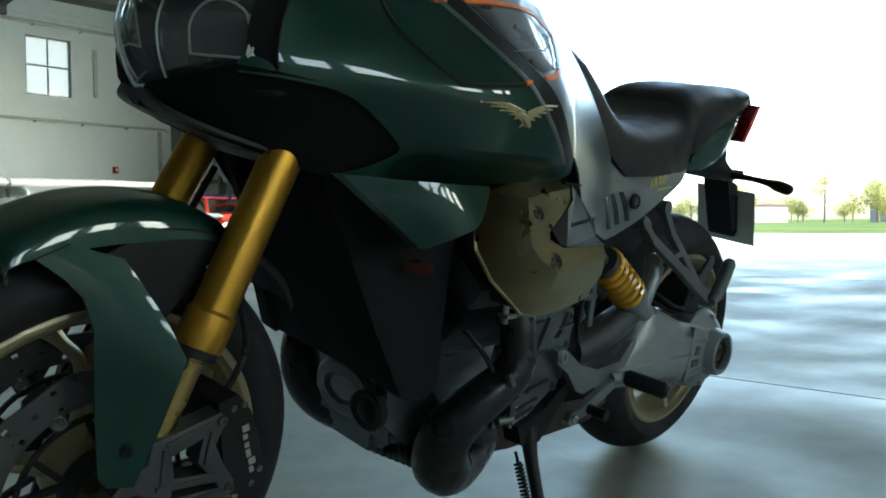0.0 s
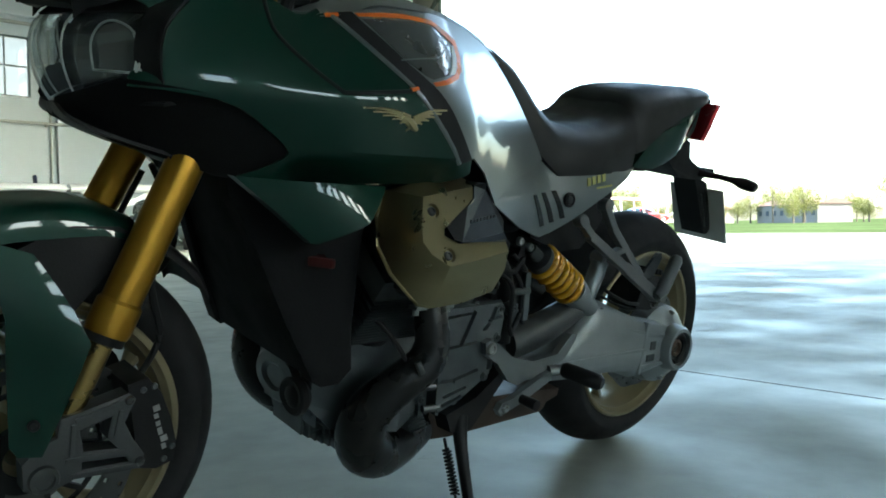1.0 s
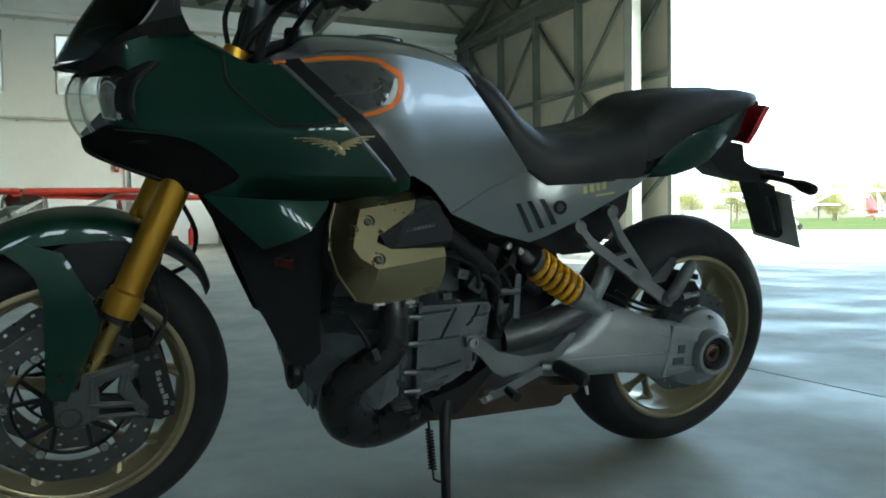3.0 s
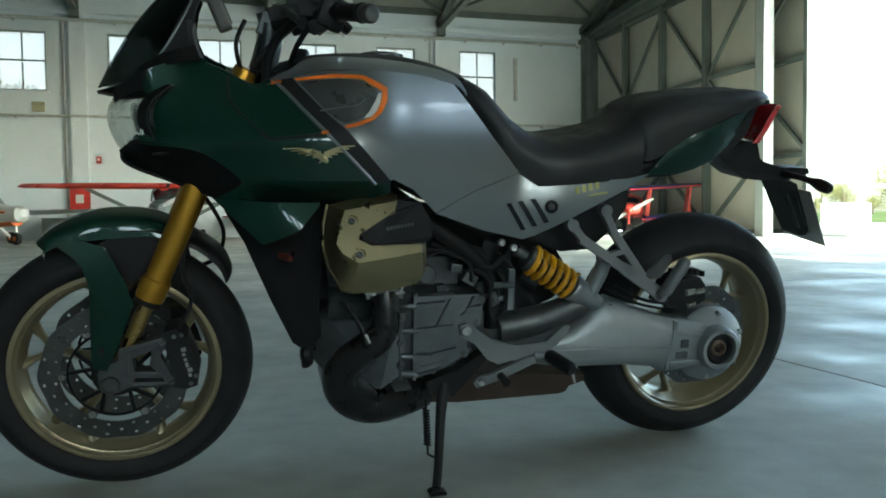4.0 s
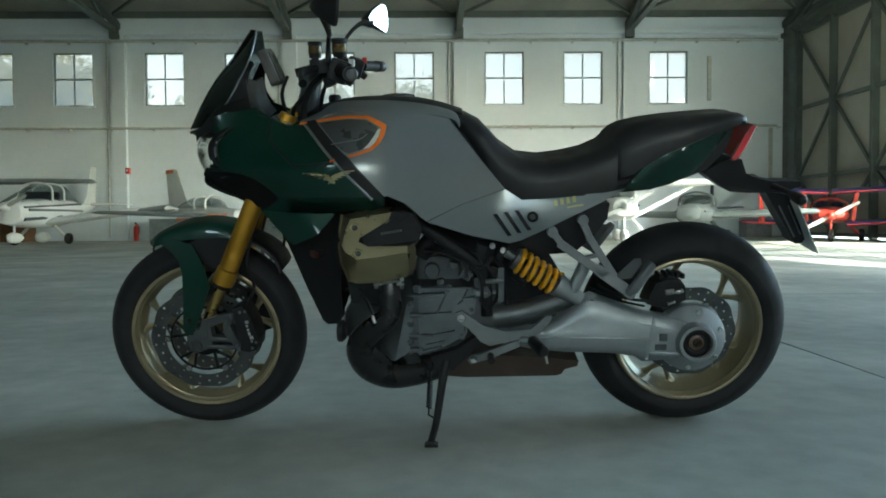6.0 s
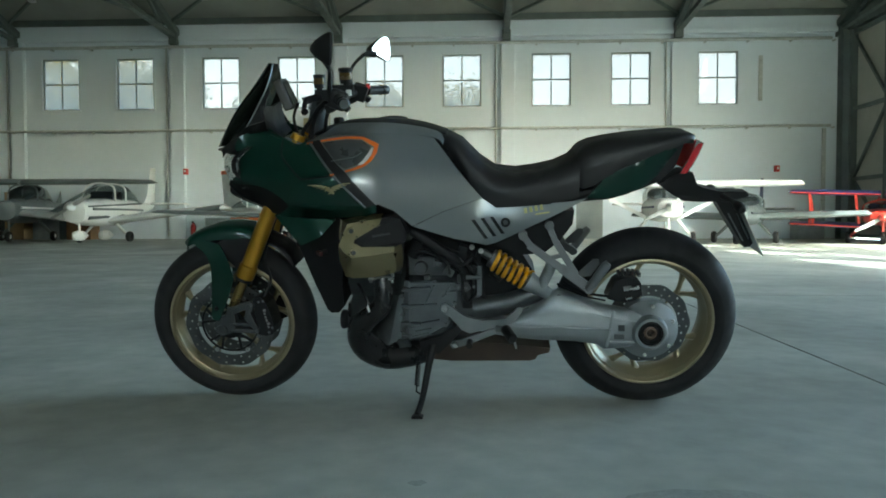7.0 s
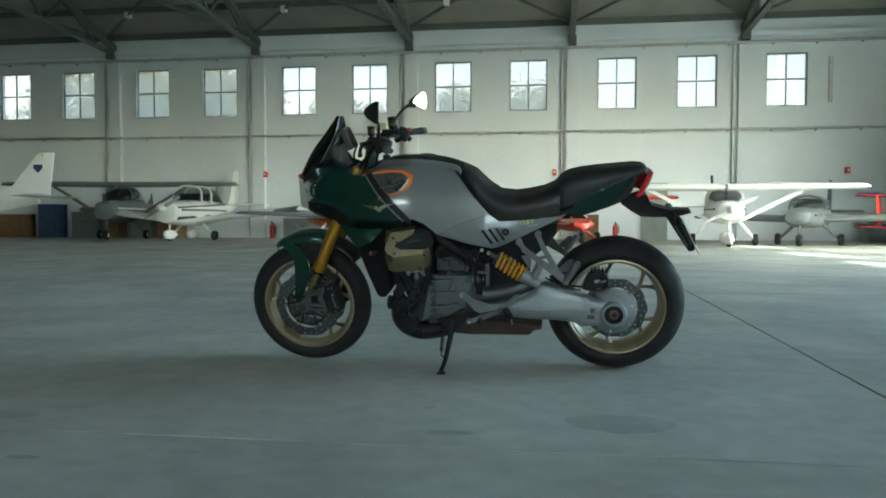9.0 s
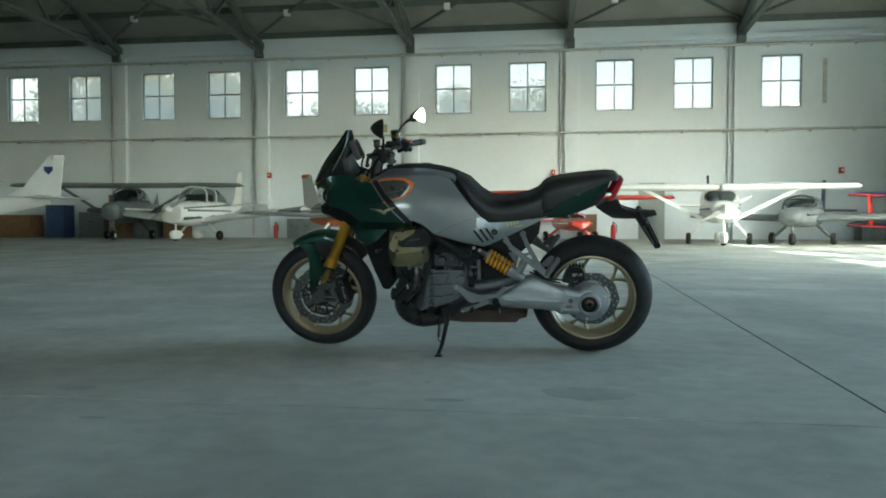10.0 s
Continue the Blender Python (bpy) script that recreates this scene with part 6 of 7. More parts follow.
bar(bm, (0.27, -0.146, 0.318), (0.60, -0.148, 0.312), 0.006, 0.008, (0, 1, 0))
bar(bm, (0.50, -0.140, 0.372), (0.66, -0.144, 0.340), 0.006, 0.010, (0, 1, 0))
bar(bm, (0.605, -0.142, 0.378), (0.585, -0.142, 0.250), 0.010, 0.014, (0, 1, 0))
bar(bm, (0.605, -0.142, 0.345), (0.70, -0.145, 0.335), 0.008, 0.012, (0, 1, 0))
bar(bm, (0.595, -0.142, 0.268), (0.70, -0.145, 0.268), 0.008, 0.012, (0, 1, 0))
part("swingarm_ribs", bm, M_ALU, swing, bevel=0.002)
bm = BM()
box(bm, (0.632, -0.1475, 0.318), (0.022, 0.006, 0.022))
box(bm, (0.625, -0.1475, 0.288), (0.034, 0.006, 0.018))
part("drive_window", bm, M_ALUD, swing, bevel=0.003)
hc = Vector((0.726, 0, 0.303))
bm = BM()
lathe(bm, [(0.060, -0.055), (0.098, -0.060), (0.104, -0.085), (0.100, -0.108), (0.080, -0.128), (0.060, -0.140), (0.056, -0.164), (0.052, -0.170), (0.043, -0.170), (0.041, -0.158)], hc, "y", 48, True)
drive = part("final_drive", bm, M_ALU, swing, "round final drive housing", True)
bm = BM()
lathe(bm, [(0.042, -0.154), (0.042, -0.160), (0.034, -0.164), (0.028, -0.160), (0.025, -0.150), (0.0001, -0.150)], hc, "y", 40)
part("hub_cap", bm, M_BLK, swing, "black hub cap", True)
bm = lathe(BM(), [(0.022, -0.150), (0.022, -0.158), (0.016, -0.160), (0.012, -0.154), (0.0001, -0.154)], hc, "y", 12)
part("axle_nut", bm, mat("brown_nut", (0.11, 0.075, 0.055), 0.45, metal=0.5), swing, "brownish hub nut")
for i in range(6):
    a = 2 * math.pi * i / 6 + 0.4
    bolt(swing, (hc.x + 0.084 * math.cos(a), -0.128, hc.z + 0.084 * math.sin(a)), 0.007, 0.008)
bolt(swing, (0.424, -0.136, 0.420), 0.009, 0.006, material=M_ALUD)
bm = BM()
tube(bm, [(0.14, -0.105, 0.372), (0.25, -0.108, 0.390), (0.37, -0.108, 0.435)], [0.040, 0.036, 0.030], 18, 3)
part("shaft_boot", bm, M_ALUD, swing, "dark grey shaft tunnel", True)
# rear caliper
bm = BM()
prism(bm, [(0.588, 0.440), (0.606, 0.475), (0.640, 0.492), (0.690, 0.490), (0.706, 0.468), (0.712, 0.420), (0.680, 0.402), (0.645, 0.392), (0.600, 0.398), (0.575, 0.405)], -0.118, -0.035)
bmesh.ops.scale(bm, vec=(0.86, 1, 0.86), verts=bm.verts[:], space=Matrix.Translation((-0.648, 0, -0.436)))
rc = part("rear_caliper", bm, M_BLK, bike, "black rear brake caliper", bevel=0.006)
bm = BM()
for i in range(5):
    box(bm, (0.628 + 0.016 * i, -0.085, 0.497 - 0.003 * abs(i - 2)), (0.009, 0.055, 0.014))
part("caliper_fins", bm, M_BLK, rc, bevel=0.002)
bm = BM()
tube(bm, [(0.640, -0.124, 0.446), (0.690, -0.124, 0.452)], 0.008, 10)
tube(bm, [(0.648, -0.122, 0.412), (0.668, -0.122, 0.416)], 0.006, 10)
part("caliper_pin", bm, M_BOLT, rc, smooth=True)
bm = BM()
tube(bm, [(0.590, -0.12, 0.42), (0.53, -0.13, 0.430), (0.47, -0.13, 0.452), (0.44, -0.12, 0.47)], 0.0045, 8, 6)
tube(bm, [(0.580, -0.12, 0.405), (0.50, -0.128, 0.425), (0.42, -0.11, 0.46)], 0.0035, 8, 6)
part("brake_line", bm, M_BLK, rc, smooth=True)

# rider's footrest, pillion footrest, side stand
fo = [(0.028, 0.398), (0.046, 0.404), (0.062, 0.394), (0.109, 0.360), (0.169, 0.344), (0.245, 0.349), (0.288, 0.388), (0.306, 0.388), (0.300, 0.372), (0.272, 0.338), (0.235, 0.320), (0.180, 0.312), (0.126, 0.300), (0.100, 0.312), (0.066, 0.352), (0.032, 0.374)]
for s in (-1, 1):
    bm = BM()
    prism(bm, fo, min(s * 0.150, s * 0.166), max(s * 0.150, s * 0.166))
    fb = part("footrest_hanger", bm, M_HANG, bike, "cast aluminium footrest hanger", bevel=0.004)
    bolt(fb, (0.044, s * 0.168, 0.386), 0.013, 0.008 * -s)
    bm = BM()
    prism(bm, [(0.070, 0.250), (0.062, 0.262), (0.072, 0.276), (0.100, 0.280), (0.180, 0.312), (0.210, 0.320), (0.215, 0.304), (0.130, 0.268)], min(s * 0.168, s * 0.182), max(s * 0.168, s * 0.182))
    lv = part("shift_lever", bm, M_HANG, fb, bevel=0.003)
    bolt(lv, (0.080, s * 0.184, 0.265), 0.010, 0.006 * -s)
    bm = BM()
    tube(bm, [(0.128, s * 0.178, 0.276), (0.128, s * 0.222, 0.274)], [0.010, 0.011], 14)
    part("shift_peg", bm, M_BLK, lv, smooth=True)
    bm = BM()
    tube(bm, [(0.215, s * 0.17, 0.318), (0.262, s * 0.182, 0.318)], 0.012, 12)
    part("peg_joint", bm, M_HANG, fb, smooth=True)
    bm = BM()
    tube(bm, [(0.244, s * 0.182, 0.322), (0.248, s * 0.190, 0.321), (0.268, s * 0.262, 0.312), (0.270, s * 0.270, 0.311)], [0.012, 0.017, 0.017, 0.011], 14)
    part("footpeg", bm, M_BLK, fb, "black rubber footpeg", True)
    bm = BM()
    tube(bm, [(0.276, s * 0.258, 0.300), (0.281, s * 0.262, 0.278)], [0.004, 0.003], 8)
    part("feeler", bm, M_BOLT, fb, smooth=True)
    # pillion footrest bracket
    bm = BM()
    y = s * 0.142
    for a, b, w in (((0.306, y, 0.628), (0.328, y, 0.598), 0.020), ((0.322, y, 0.600), (0.450, y, 0.512), 0.024), ((0.425, y, 0.530), (0.514, y, 0.468), 0.030), ((0.388, y, 0.662), (0.412, y, 0.606), 0.020), ((0.408, y, 0.614), (0.474, y, 0.508), 0.022), ((0.394, y, 0.560), (0.440, y, 0.570), 0.012)):
        bar(bm, a, b, w, 0.018, (0, 1, 0))
    for q in ((0.304, 0.630), (0.390, 0.663), (0.514, 0.466)):
        tube(bm, [(q[0], y - 0.012, q[1]), (q[0], y + 0.012, q[1])], 0.015, 16)
    for v in bm.verts:
        v.co.y += s * max(0.0, 0.640 - v.co.z) * 0.38
    pb = part("pillion_bracket", bm, M_BRKT, bike, "cast aluminium pillion footrest bracket", bevel=0.003)
    bm = BM()
    tube(bm, [(0.508, s * 0.222, 0.466), (0.520, s * 0.226, 0.478), (0.566, s * 0.224, 0.546), (0.572, s * 0.224, 0.554)], [0.010, 0.015, 0.015, 0.010], 14)
    part("pillion_peg", bm, M_BRKT, pb, "folded pillion footpeg", True)
    bm = BM()
    prism(bm, [(0.476, 0.500), (0.484, 0.520), (0.528, 0.560), (0.545, 0.560), (0.548, 0.546), (0.520, 0.505)], min(s * 0.192, s * 0.198), max(s * 0.192, s * 0.198))
    part("heel_plate", bm, M_ALUD, pb, bevel=0.002)
bm = BM()
prism(bm, [(-0.045, 0.262), (0.03, 0.285), (0.105, 0.335), (0.115, 0.322), (0.045, 0.245), (0.022, 0.222), (-0.03, 0.225)], -0.150, -0.110)
part("stand_bracket", bm, M_BLK, bike, "black side stand bracket", bevel=0.005)
bm = BM()
tube(bm, [(0.000, -0.138, 0.250), (-0.012, -0.165, 0.190), (-0.030, -0.222, 0.090), (-0.044, -0.262, 0.050)], [0.017, 0.0125, 0.0105, 0.010], 14, 4)
st = part("side_stand", bm, M_BLK, bike, "black side stand leg", True)
bm = BM()
prism(bm, [(-0.062, 0.044), (-0.054, 0.049), (-0.034, 0.049), (-0.024, 0.045), (-0.025, 0.0385), (-0.061, 0.0385)], -0.282, -0.248)
for v in bm.verts:
    v.co.z += -(v.co.y + 0.265) * 0.14
part("stand_foot", bm, M_BLK, st, bevel=0.003)
bm = BM()
a, b = Vector((-0.046, -0.150, 0.218)), Vector((-0.052, -0.206, 0.108))
u = (b - a).normalized()
sx = u.cross(Vector((1, 0, 0))).normalized()
sy = u.cross(sx)
tube(bm, [a + u * (0.02 + 0.085 * i / 90) + (sx * math.cos(i * 0.9) + sy * math.sin(i * 0.9)) * 0.0075 for i in range(91)], 0.0022, 6)
tube(bm, [a - u * 0.0, a + u * 0.022], 0.003, 6)
tube(bm, [a + u * 0.104, b, b + Vector((0.012, 0, -0.008)), (-0.030, -0.215, 0.102)], 0.003, 6)
part("stand_spring", bm, M_BLK, st, smooth=True)

settle(STANCE.inverted() @ UPRIGHT)

# headlight: a keel-shaped lens, clear through the nose, over two dark units with pale daylight strips
def keel(y):
    return float(np.interp(abs(y), [0, 0.05, 0.10, 0.15, 0.185], [0, 0.022, 0.046, 0.072, 0.104]))


LAMP_Z = [(0.934, -0.692, 0.84), (0.914, -0.716, 0.95), (0.895, -0.731, 1.0), (0.868, -0.736, 0.99), (0.840, -0.731, 0.95), (0.814, -0.720, 0.90), (0.797, -0.708, 0.82)]
LAMP_Y = (-0.185, -0.165, -0.14, -0.10, -0.05, -0.015, 0, 0.015, 0.05, 0.10, 0.14, 0.165, 0.185)
bm = sheet(BM(), [[(xc + keel(y), y * k, z + 0.10 * abs(y)) for z, xc, k in LAMP_Z] for y in LAMP_Y], 3, 3, 0.003, out=(-1, 0, 0))
lamp = part("headlight", bm, M_LENS, bike, "wide clear keel-shaped headlight lens", True)
bm = sheet(BM(), [[(xc + 0.060 + keel(y) * 0.45, y * k * 0.97, z + 0.10 * abs(y)) for z, xc, k in LAMP_Z] for y in LAMP_Y], 3, 3, 0.004, out=(-1, 0, 0))
part("lamp_housing", bm, M_BLKG, lamp, "gloss black inner housing", True)
# pale tubes put in for the bright outline of the lit lens
bm = BM()
for y in (-0.052, 0.0, 0.052):
    tube(bm, [(xc + keel(y) + 0.004, y * k, z + 0.10 * abs(y)) for z, xc, k in LAMP_Z], 0.0016 if y else 0.0022, 6, 2)
tube(bm, [(LAMP_Z[-1][1] + keel(y) + 0.003, y * 0.82, 0.799 + 0.10 * abs(y)) for y in LAMP_Y], 0.002, 6, 2)
part("lens_edge", bm, M_PALE, lamp, "pale bands and edge lines added as the lens's bright outline", True)
bm = sheet(BM(), [[(-0.706 + keel(y) + d, y, 0.800 + 0.006 * (d > 0.02) + 0.10 * abs(y)) for d in (0.004, 0.03, 0.06)] for y in LAMP_Y[1:-1]], 3, 3, 0.005, out=(0, 0, 1))
part("lamp_sill", bm, M_BLK, lamp, "black sill under the lamp units", True)
for s in (-1, 1):                           # black surround: a band up the rear edge and one under the beak
    bm = sheet(BM(), [[(xc + keel(y) - 0.003, s * y * k * 1.012, z + 0.10 * y) for z, xc, k in LAMP_Z] for y in (0.161, 0.172, 0.182, 0.190)], 3, 3, 0.003, out=(-0.6, s, 0))
    part("lamp_bezel", bm, M_BLK, lamp, "black surround of the headlight", True)
    bm = sheet(BM(), [[(xc + keel(y) - 0.003, s * y * k, z + 0.10 * y) for z, xc, k in ((0.938, -0.690, 0.84), (0.924, -0.705, 0.90), (0.910, -0.720, 0.96))] for y in (0.0, 0.05, 0.10, 0.14, 0.165)], 3, 3, 0.003, out=(-1, 0, 0.5))
    part("lamp_brow", bm, M_BLK, lamp, "black brow over the headlight", True)
for s in (-1, 1):
    bm = BM()
    loop = [(-0.672, 0.066, 0.846), (-0.678, 0.070, 0.880), (-0.674, 0.090, 0.904), (-0.664, 0.118, 0.911), (-0.652, 0.146, 0.900), (-0.648, 0.158, 0.874), (-0.650, 0.157, 0.852), (-0.661, 0.110, 0.848), (-0.672, 0.066, 0.846)]
    tube(bm, [(x, s * y, z) for x, y, z in loop], 0.0015, 8, 4)
    part("light_guide", bm, M_PALE, lamp, "white daylight strip", True)
    bm = sheet(BM(), [[(x + d, s * (y + 0.3 * d), z) for x, y, z in ((-0.654, 0.150, 0.898), (-0.652, 0.159, 0.876), (-0.654, 0.158, 0.853))] for d in (0.0, 0.008, 0.016)], 3, 3, 0.002, out=(-0.4, s, 0))
    part("light_strip", bm, M_PIPE, lamp, "broad pale end of the daylight strip", True)
    bm = BM()
    loft(bm, [[(x + d, s * (0.114 + (y - 0.114) * k), 0.876 + (z - 0.876) * k) for x, y, z in loop[:-1]] for d, k in ((0.002, 0.96), (0.024, 0.80), (0.026, 0.30))])
    part("reflector", bm, M_BLKG, lamp, "dark reflector bowl", True)
    for y, z, r in ((0.098, 0.874, 0.016), (0.133, 0.878, 0.015)):
        bm = lathe(BM(), [(0.0001, -0.012), (r * 0.5, -0.010), (r * 0.85, -0.004), (r, 0.004), (r * 1.15, 0.004), (r * 1.15, 0.012)], (-0.662 + keel(y) * 0.3, s * y, z), "x", 24)
        part("projector", bm, M_BLKG, lamp, "dark round projector lens", True)

# tail light, plate carrier and rear indicators
bm = sheet(BM(), [[(x + dx * (0.7 if z > 0.93 else 1.0), y, z) for x, z in ((0.888, 0.944), (0.880, 0.918), (0.864, 0.882), (0.844, 0.848))] for y, dx in ((-0.104, -0.034), (-0.106, -0.021), (-0.102, -0.012), (-0.08, -0.003), (0, 0.003), (0.08, -0.003), (0.102, -0.012), (0.106, -0.021), (0.104, -0.034))], 4, 3, 0.008, out=(1, 0, 0))
part("tail_light", bm, M_LAMP, bike, "red curved tail light lens", True)
bm = prism(BM(), [(0.755, 0.802), (0.799, 0.770), (0.839, 0.746), (0.900, 0.741), (0.957, 0.740), (1.000, 0.738), (1.016, 0.748), (1.004, 0.768), (0.960, 0.776), (0.905, 0.790), (0.884, 0.800), (0.866, 0.842), (0.838, 0.846), (0.80, 0.832)], -0.052, 0.052)
for v in bm.verts:
    v.co.y *= 1.0 - 0.45 * max(0.0, min(1.0, (v.co.x - 0.86) / 0.14))
tray = part("plate_carrier", bm, M_BLK, bike, "black number plate carrier under the tail", bevel=0.007)
bm = prism(BM(), [(0.950, 0.770), (1.000, 0.774), (1.056, 0.772), (1.062, 0.758), (1.030, 0.748), (0.990, 0.742)], -0.030, 0.030)
part("plate_lamp", bm, M_BLK, tray, bevel=0.005)
bm = prism(BM(), [(0.952, 0.742), (1.000, 0.738), (1.022, 0.730), (1.058, 0.660), (1.086, 0.596), (1.078, 0.584), (1.058, 0.582), (1.030, 0.622), (0.990, 0.684)], -0.036, 0.036)
brk = part("plate_bracket", bm, M_BLK, tray, bevel=0.006)
for s in (-1, 1):
    for a, b in (((0.996, 0.700), (1.052, 0.604)), ((1.024, 0.700), (1.070, 0.612))):
        part("bracket_slot", bar(BM(), (a[0], s * 0.037, a[1]), (b[0], s * 0.037, b[1]), 0.004, 0.007, (0, 1, 0)), M_ALUM, brk)
bm = box(BM(), (1.068, 0, 0.640), (0.003, 0.172, 0.172), Matrix.Rotation(radians(-27), 3, "Y"))
plate = part("number_plate", bm, M_PALE, tray, "blank pale number plate", bevel=0.001)
bm = BM()
for i in range(4):
    box(bm, (1.0710, -0.055 + 0.036 * i, 0.642), (0.002, 0.022, 0.05), Matrix.Rotation(radians(-27), 3, "Y"))
part("plate_bars", bm, M_BLK, plate)
for s in (-1, 1):
    bm = BM()
    tube(bm, [(0.975, s * 0.030, 0.758), (0.981, s * 0.09, 0.757), (0.985, s * 0.130, 0.754), (0.988, s * 0.156, 0.750), (0.990, s * 0.188, 0.745), (0.990, s * 0.197, 0.743)], [0.011, 0.008, 0.010, 0.016, 0.015, 0.008], 14, 3)
    ind = part("indicator", bm, M_BLK, tray, "small black rear indicator", True)
    bm = BM()
    tube(bm, [(0.998, s * 0.152, 0.752), (1.002, s * 0.186, 0.746)], [0.010, 0.010], 12)
    part("indicator_lens", bm, M_LENS, ind, smooth=True)

# ---- aircraft parked in the hangar ----
P_WHITE = mat("aircraft_white", (0.80, 0.81, 0.80), 0.35, coat=0.5, var=0.04, scale=1.5)
P_RED = mat("aircraft_red", (0.55, 0.05, 0.035), 0.35, coat=0.5, var=0.06, scale=1.5)
P_BLUE = mat("aircraft_blue", (0.03, 0.042, 0.15), 0.35, coat=0.5)
P_GREY = mat("aircraft_grey", (0.13, 0.15, 0.155), 0.4, coat=0.3, var=0.08, scale=1.5)
P_DARK = mat("aircraft_dark", (0.03, 0.035, 0.05), 0.4)
P_SWOOSH = mat("aircraft_slate", (0.07, 0.085, 0.09), 0.4, coat=0.3)
P_PROP = mat("propeller_grey", (0.42, 0.43, 0.43), 0.45)
P_ORANGE = mat("aircraft_orange", (0.75, 0.16, 0.03), 0.35, coat=0.5)
P_CANOPY = mat("canopy_dark_glass", (0.03, 0.04, 0.045), 0.08, var=0, rvar=0, coat=1.0)
P_CLEAR = glass("canopy_clear", (0.62, 0.66, 0.66))


def oval(x, w, z0, z1, n=18, p=0.75):
    c, h = (z0 + z1) / 2, (z1 - z0) / 2
    pts = []
    for i in range(n):
        a = 2 * math.pi * i / n
        cy, sz = math.cos(a), math.sin(a)
        pts.append((x, w * math.copysign(abs(cy) ** p, cy), c + h * math.copysign(abs(sz) ** p, sz)))
    return pts


def foil(x, y, z, chord, thick, sweep_up=0.0):
    """An aerofoil section across x at span y."""
    pr = [(0.0, 0.0), (0.03, 0.35), (0.15, 0.8), (0.35, 1.0), (0.65, 0.65), (1.0, 0.03), (1.0, -0.03), (0.65, -0.30), (0.35, -0.42), (0.12, -0.40), (0.03, -0.25)]
    return [(x - u * chord, y, z + t * thick * chord) for u, t in pr]


def aircraft(m, label, body, wing, fin, trim, span=8.8, chord=1.15, wz=1.0, length=5.8, wide=0.52, top=1.75, low=0.62, high=False, biplane=False, prop=True, tail_top=2.3, struts=True, group="parked light aircraft", wx=-1.5, fairings=True, lower=None, dome=False, fin_root=1.0, fin_k=1.0, cowl=None, belly=None, swoosh=None, tip=None, fin_tip=None, dihedral=None, clear=False):
    """A light aircraft; x runs to the nose, z = 0 at its wheels."""
    a = thing("aircraft", m, label, "aircraft", group)
    belt = low + (top - low) * 0.58
    tailx = -length + 0.3
    secs = [(0.0, 0.10, belt - 0.30, belt - 0.10), (-0.10, wide * 0.62, low + 0.12, belt - 0.02), (-0.7, wide * 0.86, low + 0.02, belt + 0.02), (-1.3, wide, low, belt + 0.10), (-2.3, wide, low + 0.02, belt + 0.12), (-3.2, wide * 0.70, low + 0.18, belt + 0.08), (tailx * 0.8, wide * 0.36, low + 0.38, belt + 0.02), (tailx, 0.07, belt - 0.20, belt)]
    part("fuselage", loft(BM(), [oval(*s) for s in secs]), body, a, smooth=True)
    part("stripe", loft(BM(), [oval(x, w + 0.004, low + (belt - low) * 0.62, low + (belt - low) * 0.74, p=0.35) for x, w in ((-0.4, wide * 0.8), (-1.3, wide), (-2.3, wide), (-3.2, wide * 0.72), (tailx * 0.8, wide * 0.36))]), trim, a, smooth=True)
    cab = [(-1.0, wide * 0.55, belt, belt + 0.04), (-1.35, wide * 0.84, belt, belt + (top - belt) * 0.75), (-1.8, wide * 0.9, belt, top), (-2.4, wide * 0.85, belt, top - 0.02), (-3.0, wide * 0.6, belt, belt + (top - belt) * 0.6), (-3.5, wide * 0.35, belt, belt + 0.05)]
    part("canopy", loft(BM(), [oval(*s) for s in cab]), P_CLEAR if swoosh or clear else P_CANOPY, a, "dark glazed cabin", True)
    for x in (-1.42, -2.05):
        bm = BM()
        tube(bm, [(x, -wide * 0.93, belt), (x - 0.05, -wide * 0.80, top - 0.12), (x - 0.05, 0, top + 0.012), (x - 0.05, wide * 0.80, top - 0.12), (x, wide * 0.93, belt)], 0.03, 8, 4)
        part("cabin_frame", bm, body, a, smooth=True)
    levels = [wz] if not biplane else [wz, lower]
    for k, z in enumerate(levels):
        for s in (-1, 1):
            bm = BM()
            y0 = s * (0.05 if (high or (biplane and k == 0)) else wide * 0.8)
            dz = dihedral or (0.04 if high else 0.10)
            secs = [foil(wx + chord * 0.3, y0, z, chord, 0.13), foil(wx + chord * 0.3, s * span * 0.3, z + dz * 0.6, chord * 0.98, 0.125), foil(wx + chord * 0.22, s * span * 0.485, z + dz, chord * 0.80, 0.11), foil(wx + chord * 0.08, s * span * 0.5, z + dz, chord * 0.5, 0.06)]
            part("wing", loft(bm, secs), wing, a, smooth=True)
            if tip:
                part("wing_tip", loft(BM(), [foil(wx + chord * (0.302 - 0.08 * q), s * span * (0.39 + 0.095 * q), z + dz * (0.7 + 0.3 * q) + 0.001, chord * (0.94 - 0.13 * q), 0.135) for q in (0.0, 0.5, 1.0)]), tip, a, "dark wing tip", True)
            if biplane:
                part("leading_edge", tube(BM(), [(wx + chord * 0.305, y0, z), (wx + chord * 0.305, s * span * 0.3, z + dz * 0.6), (wx + chord * 0.225, s * span * 0.485, z + dz)], 0.022, 8), trim, a, smooth=True)
                if k == 0:
                    for u in (0.25, -0.45):
                        for yy in (0.36, 0.12):
                            part("wing_strut", bar(BM(), (wx + chord * u, s * span * yy, lower + 0.1), (wx + chord * u, s * span * (yy + 0.02), wz + 0.05), 0.045, 0.07), trim, a)
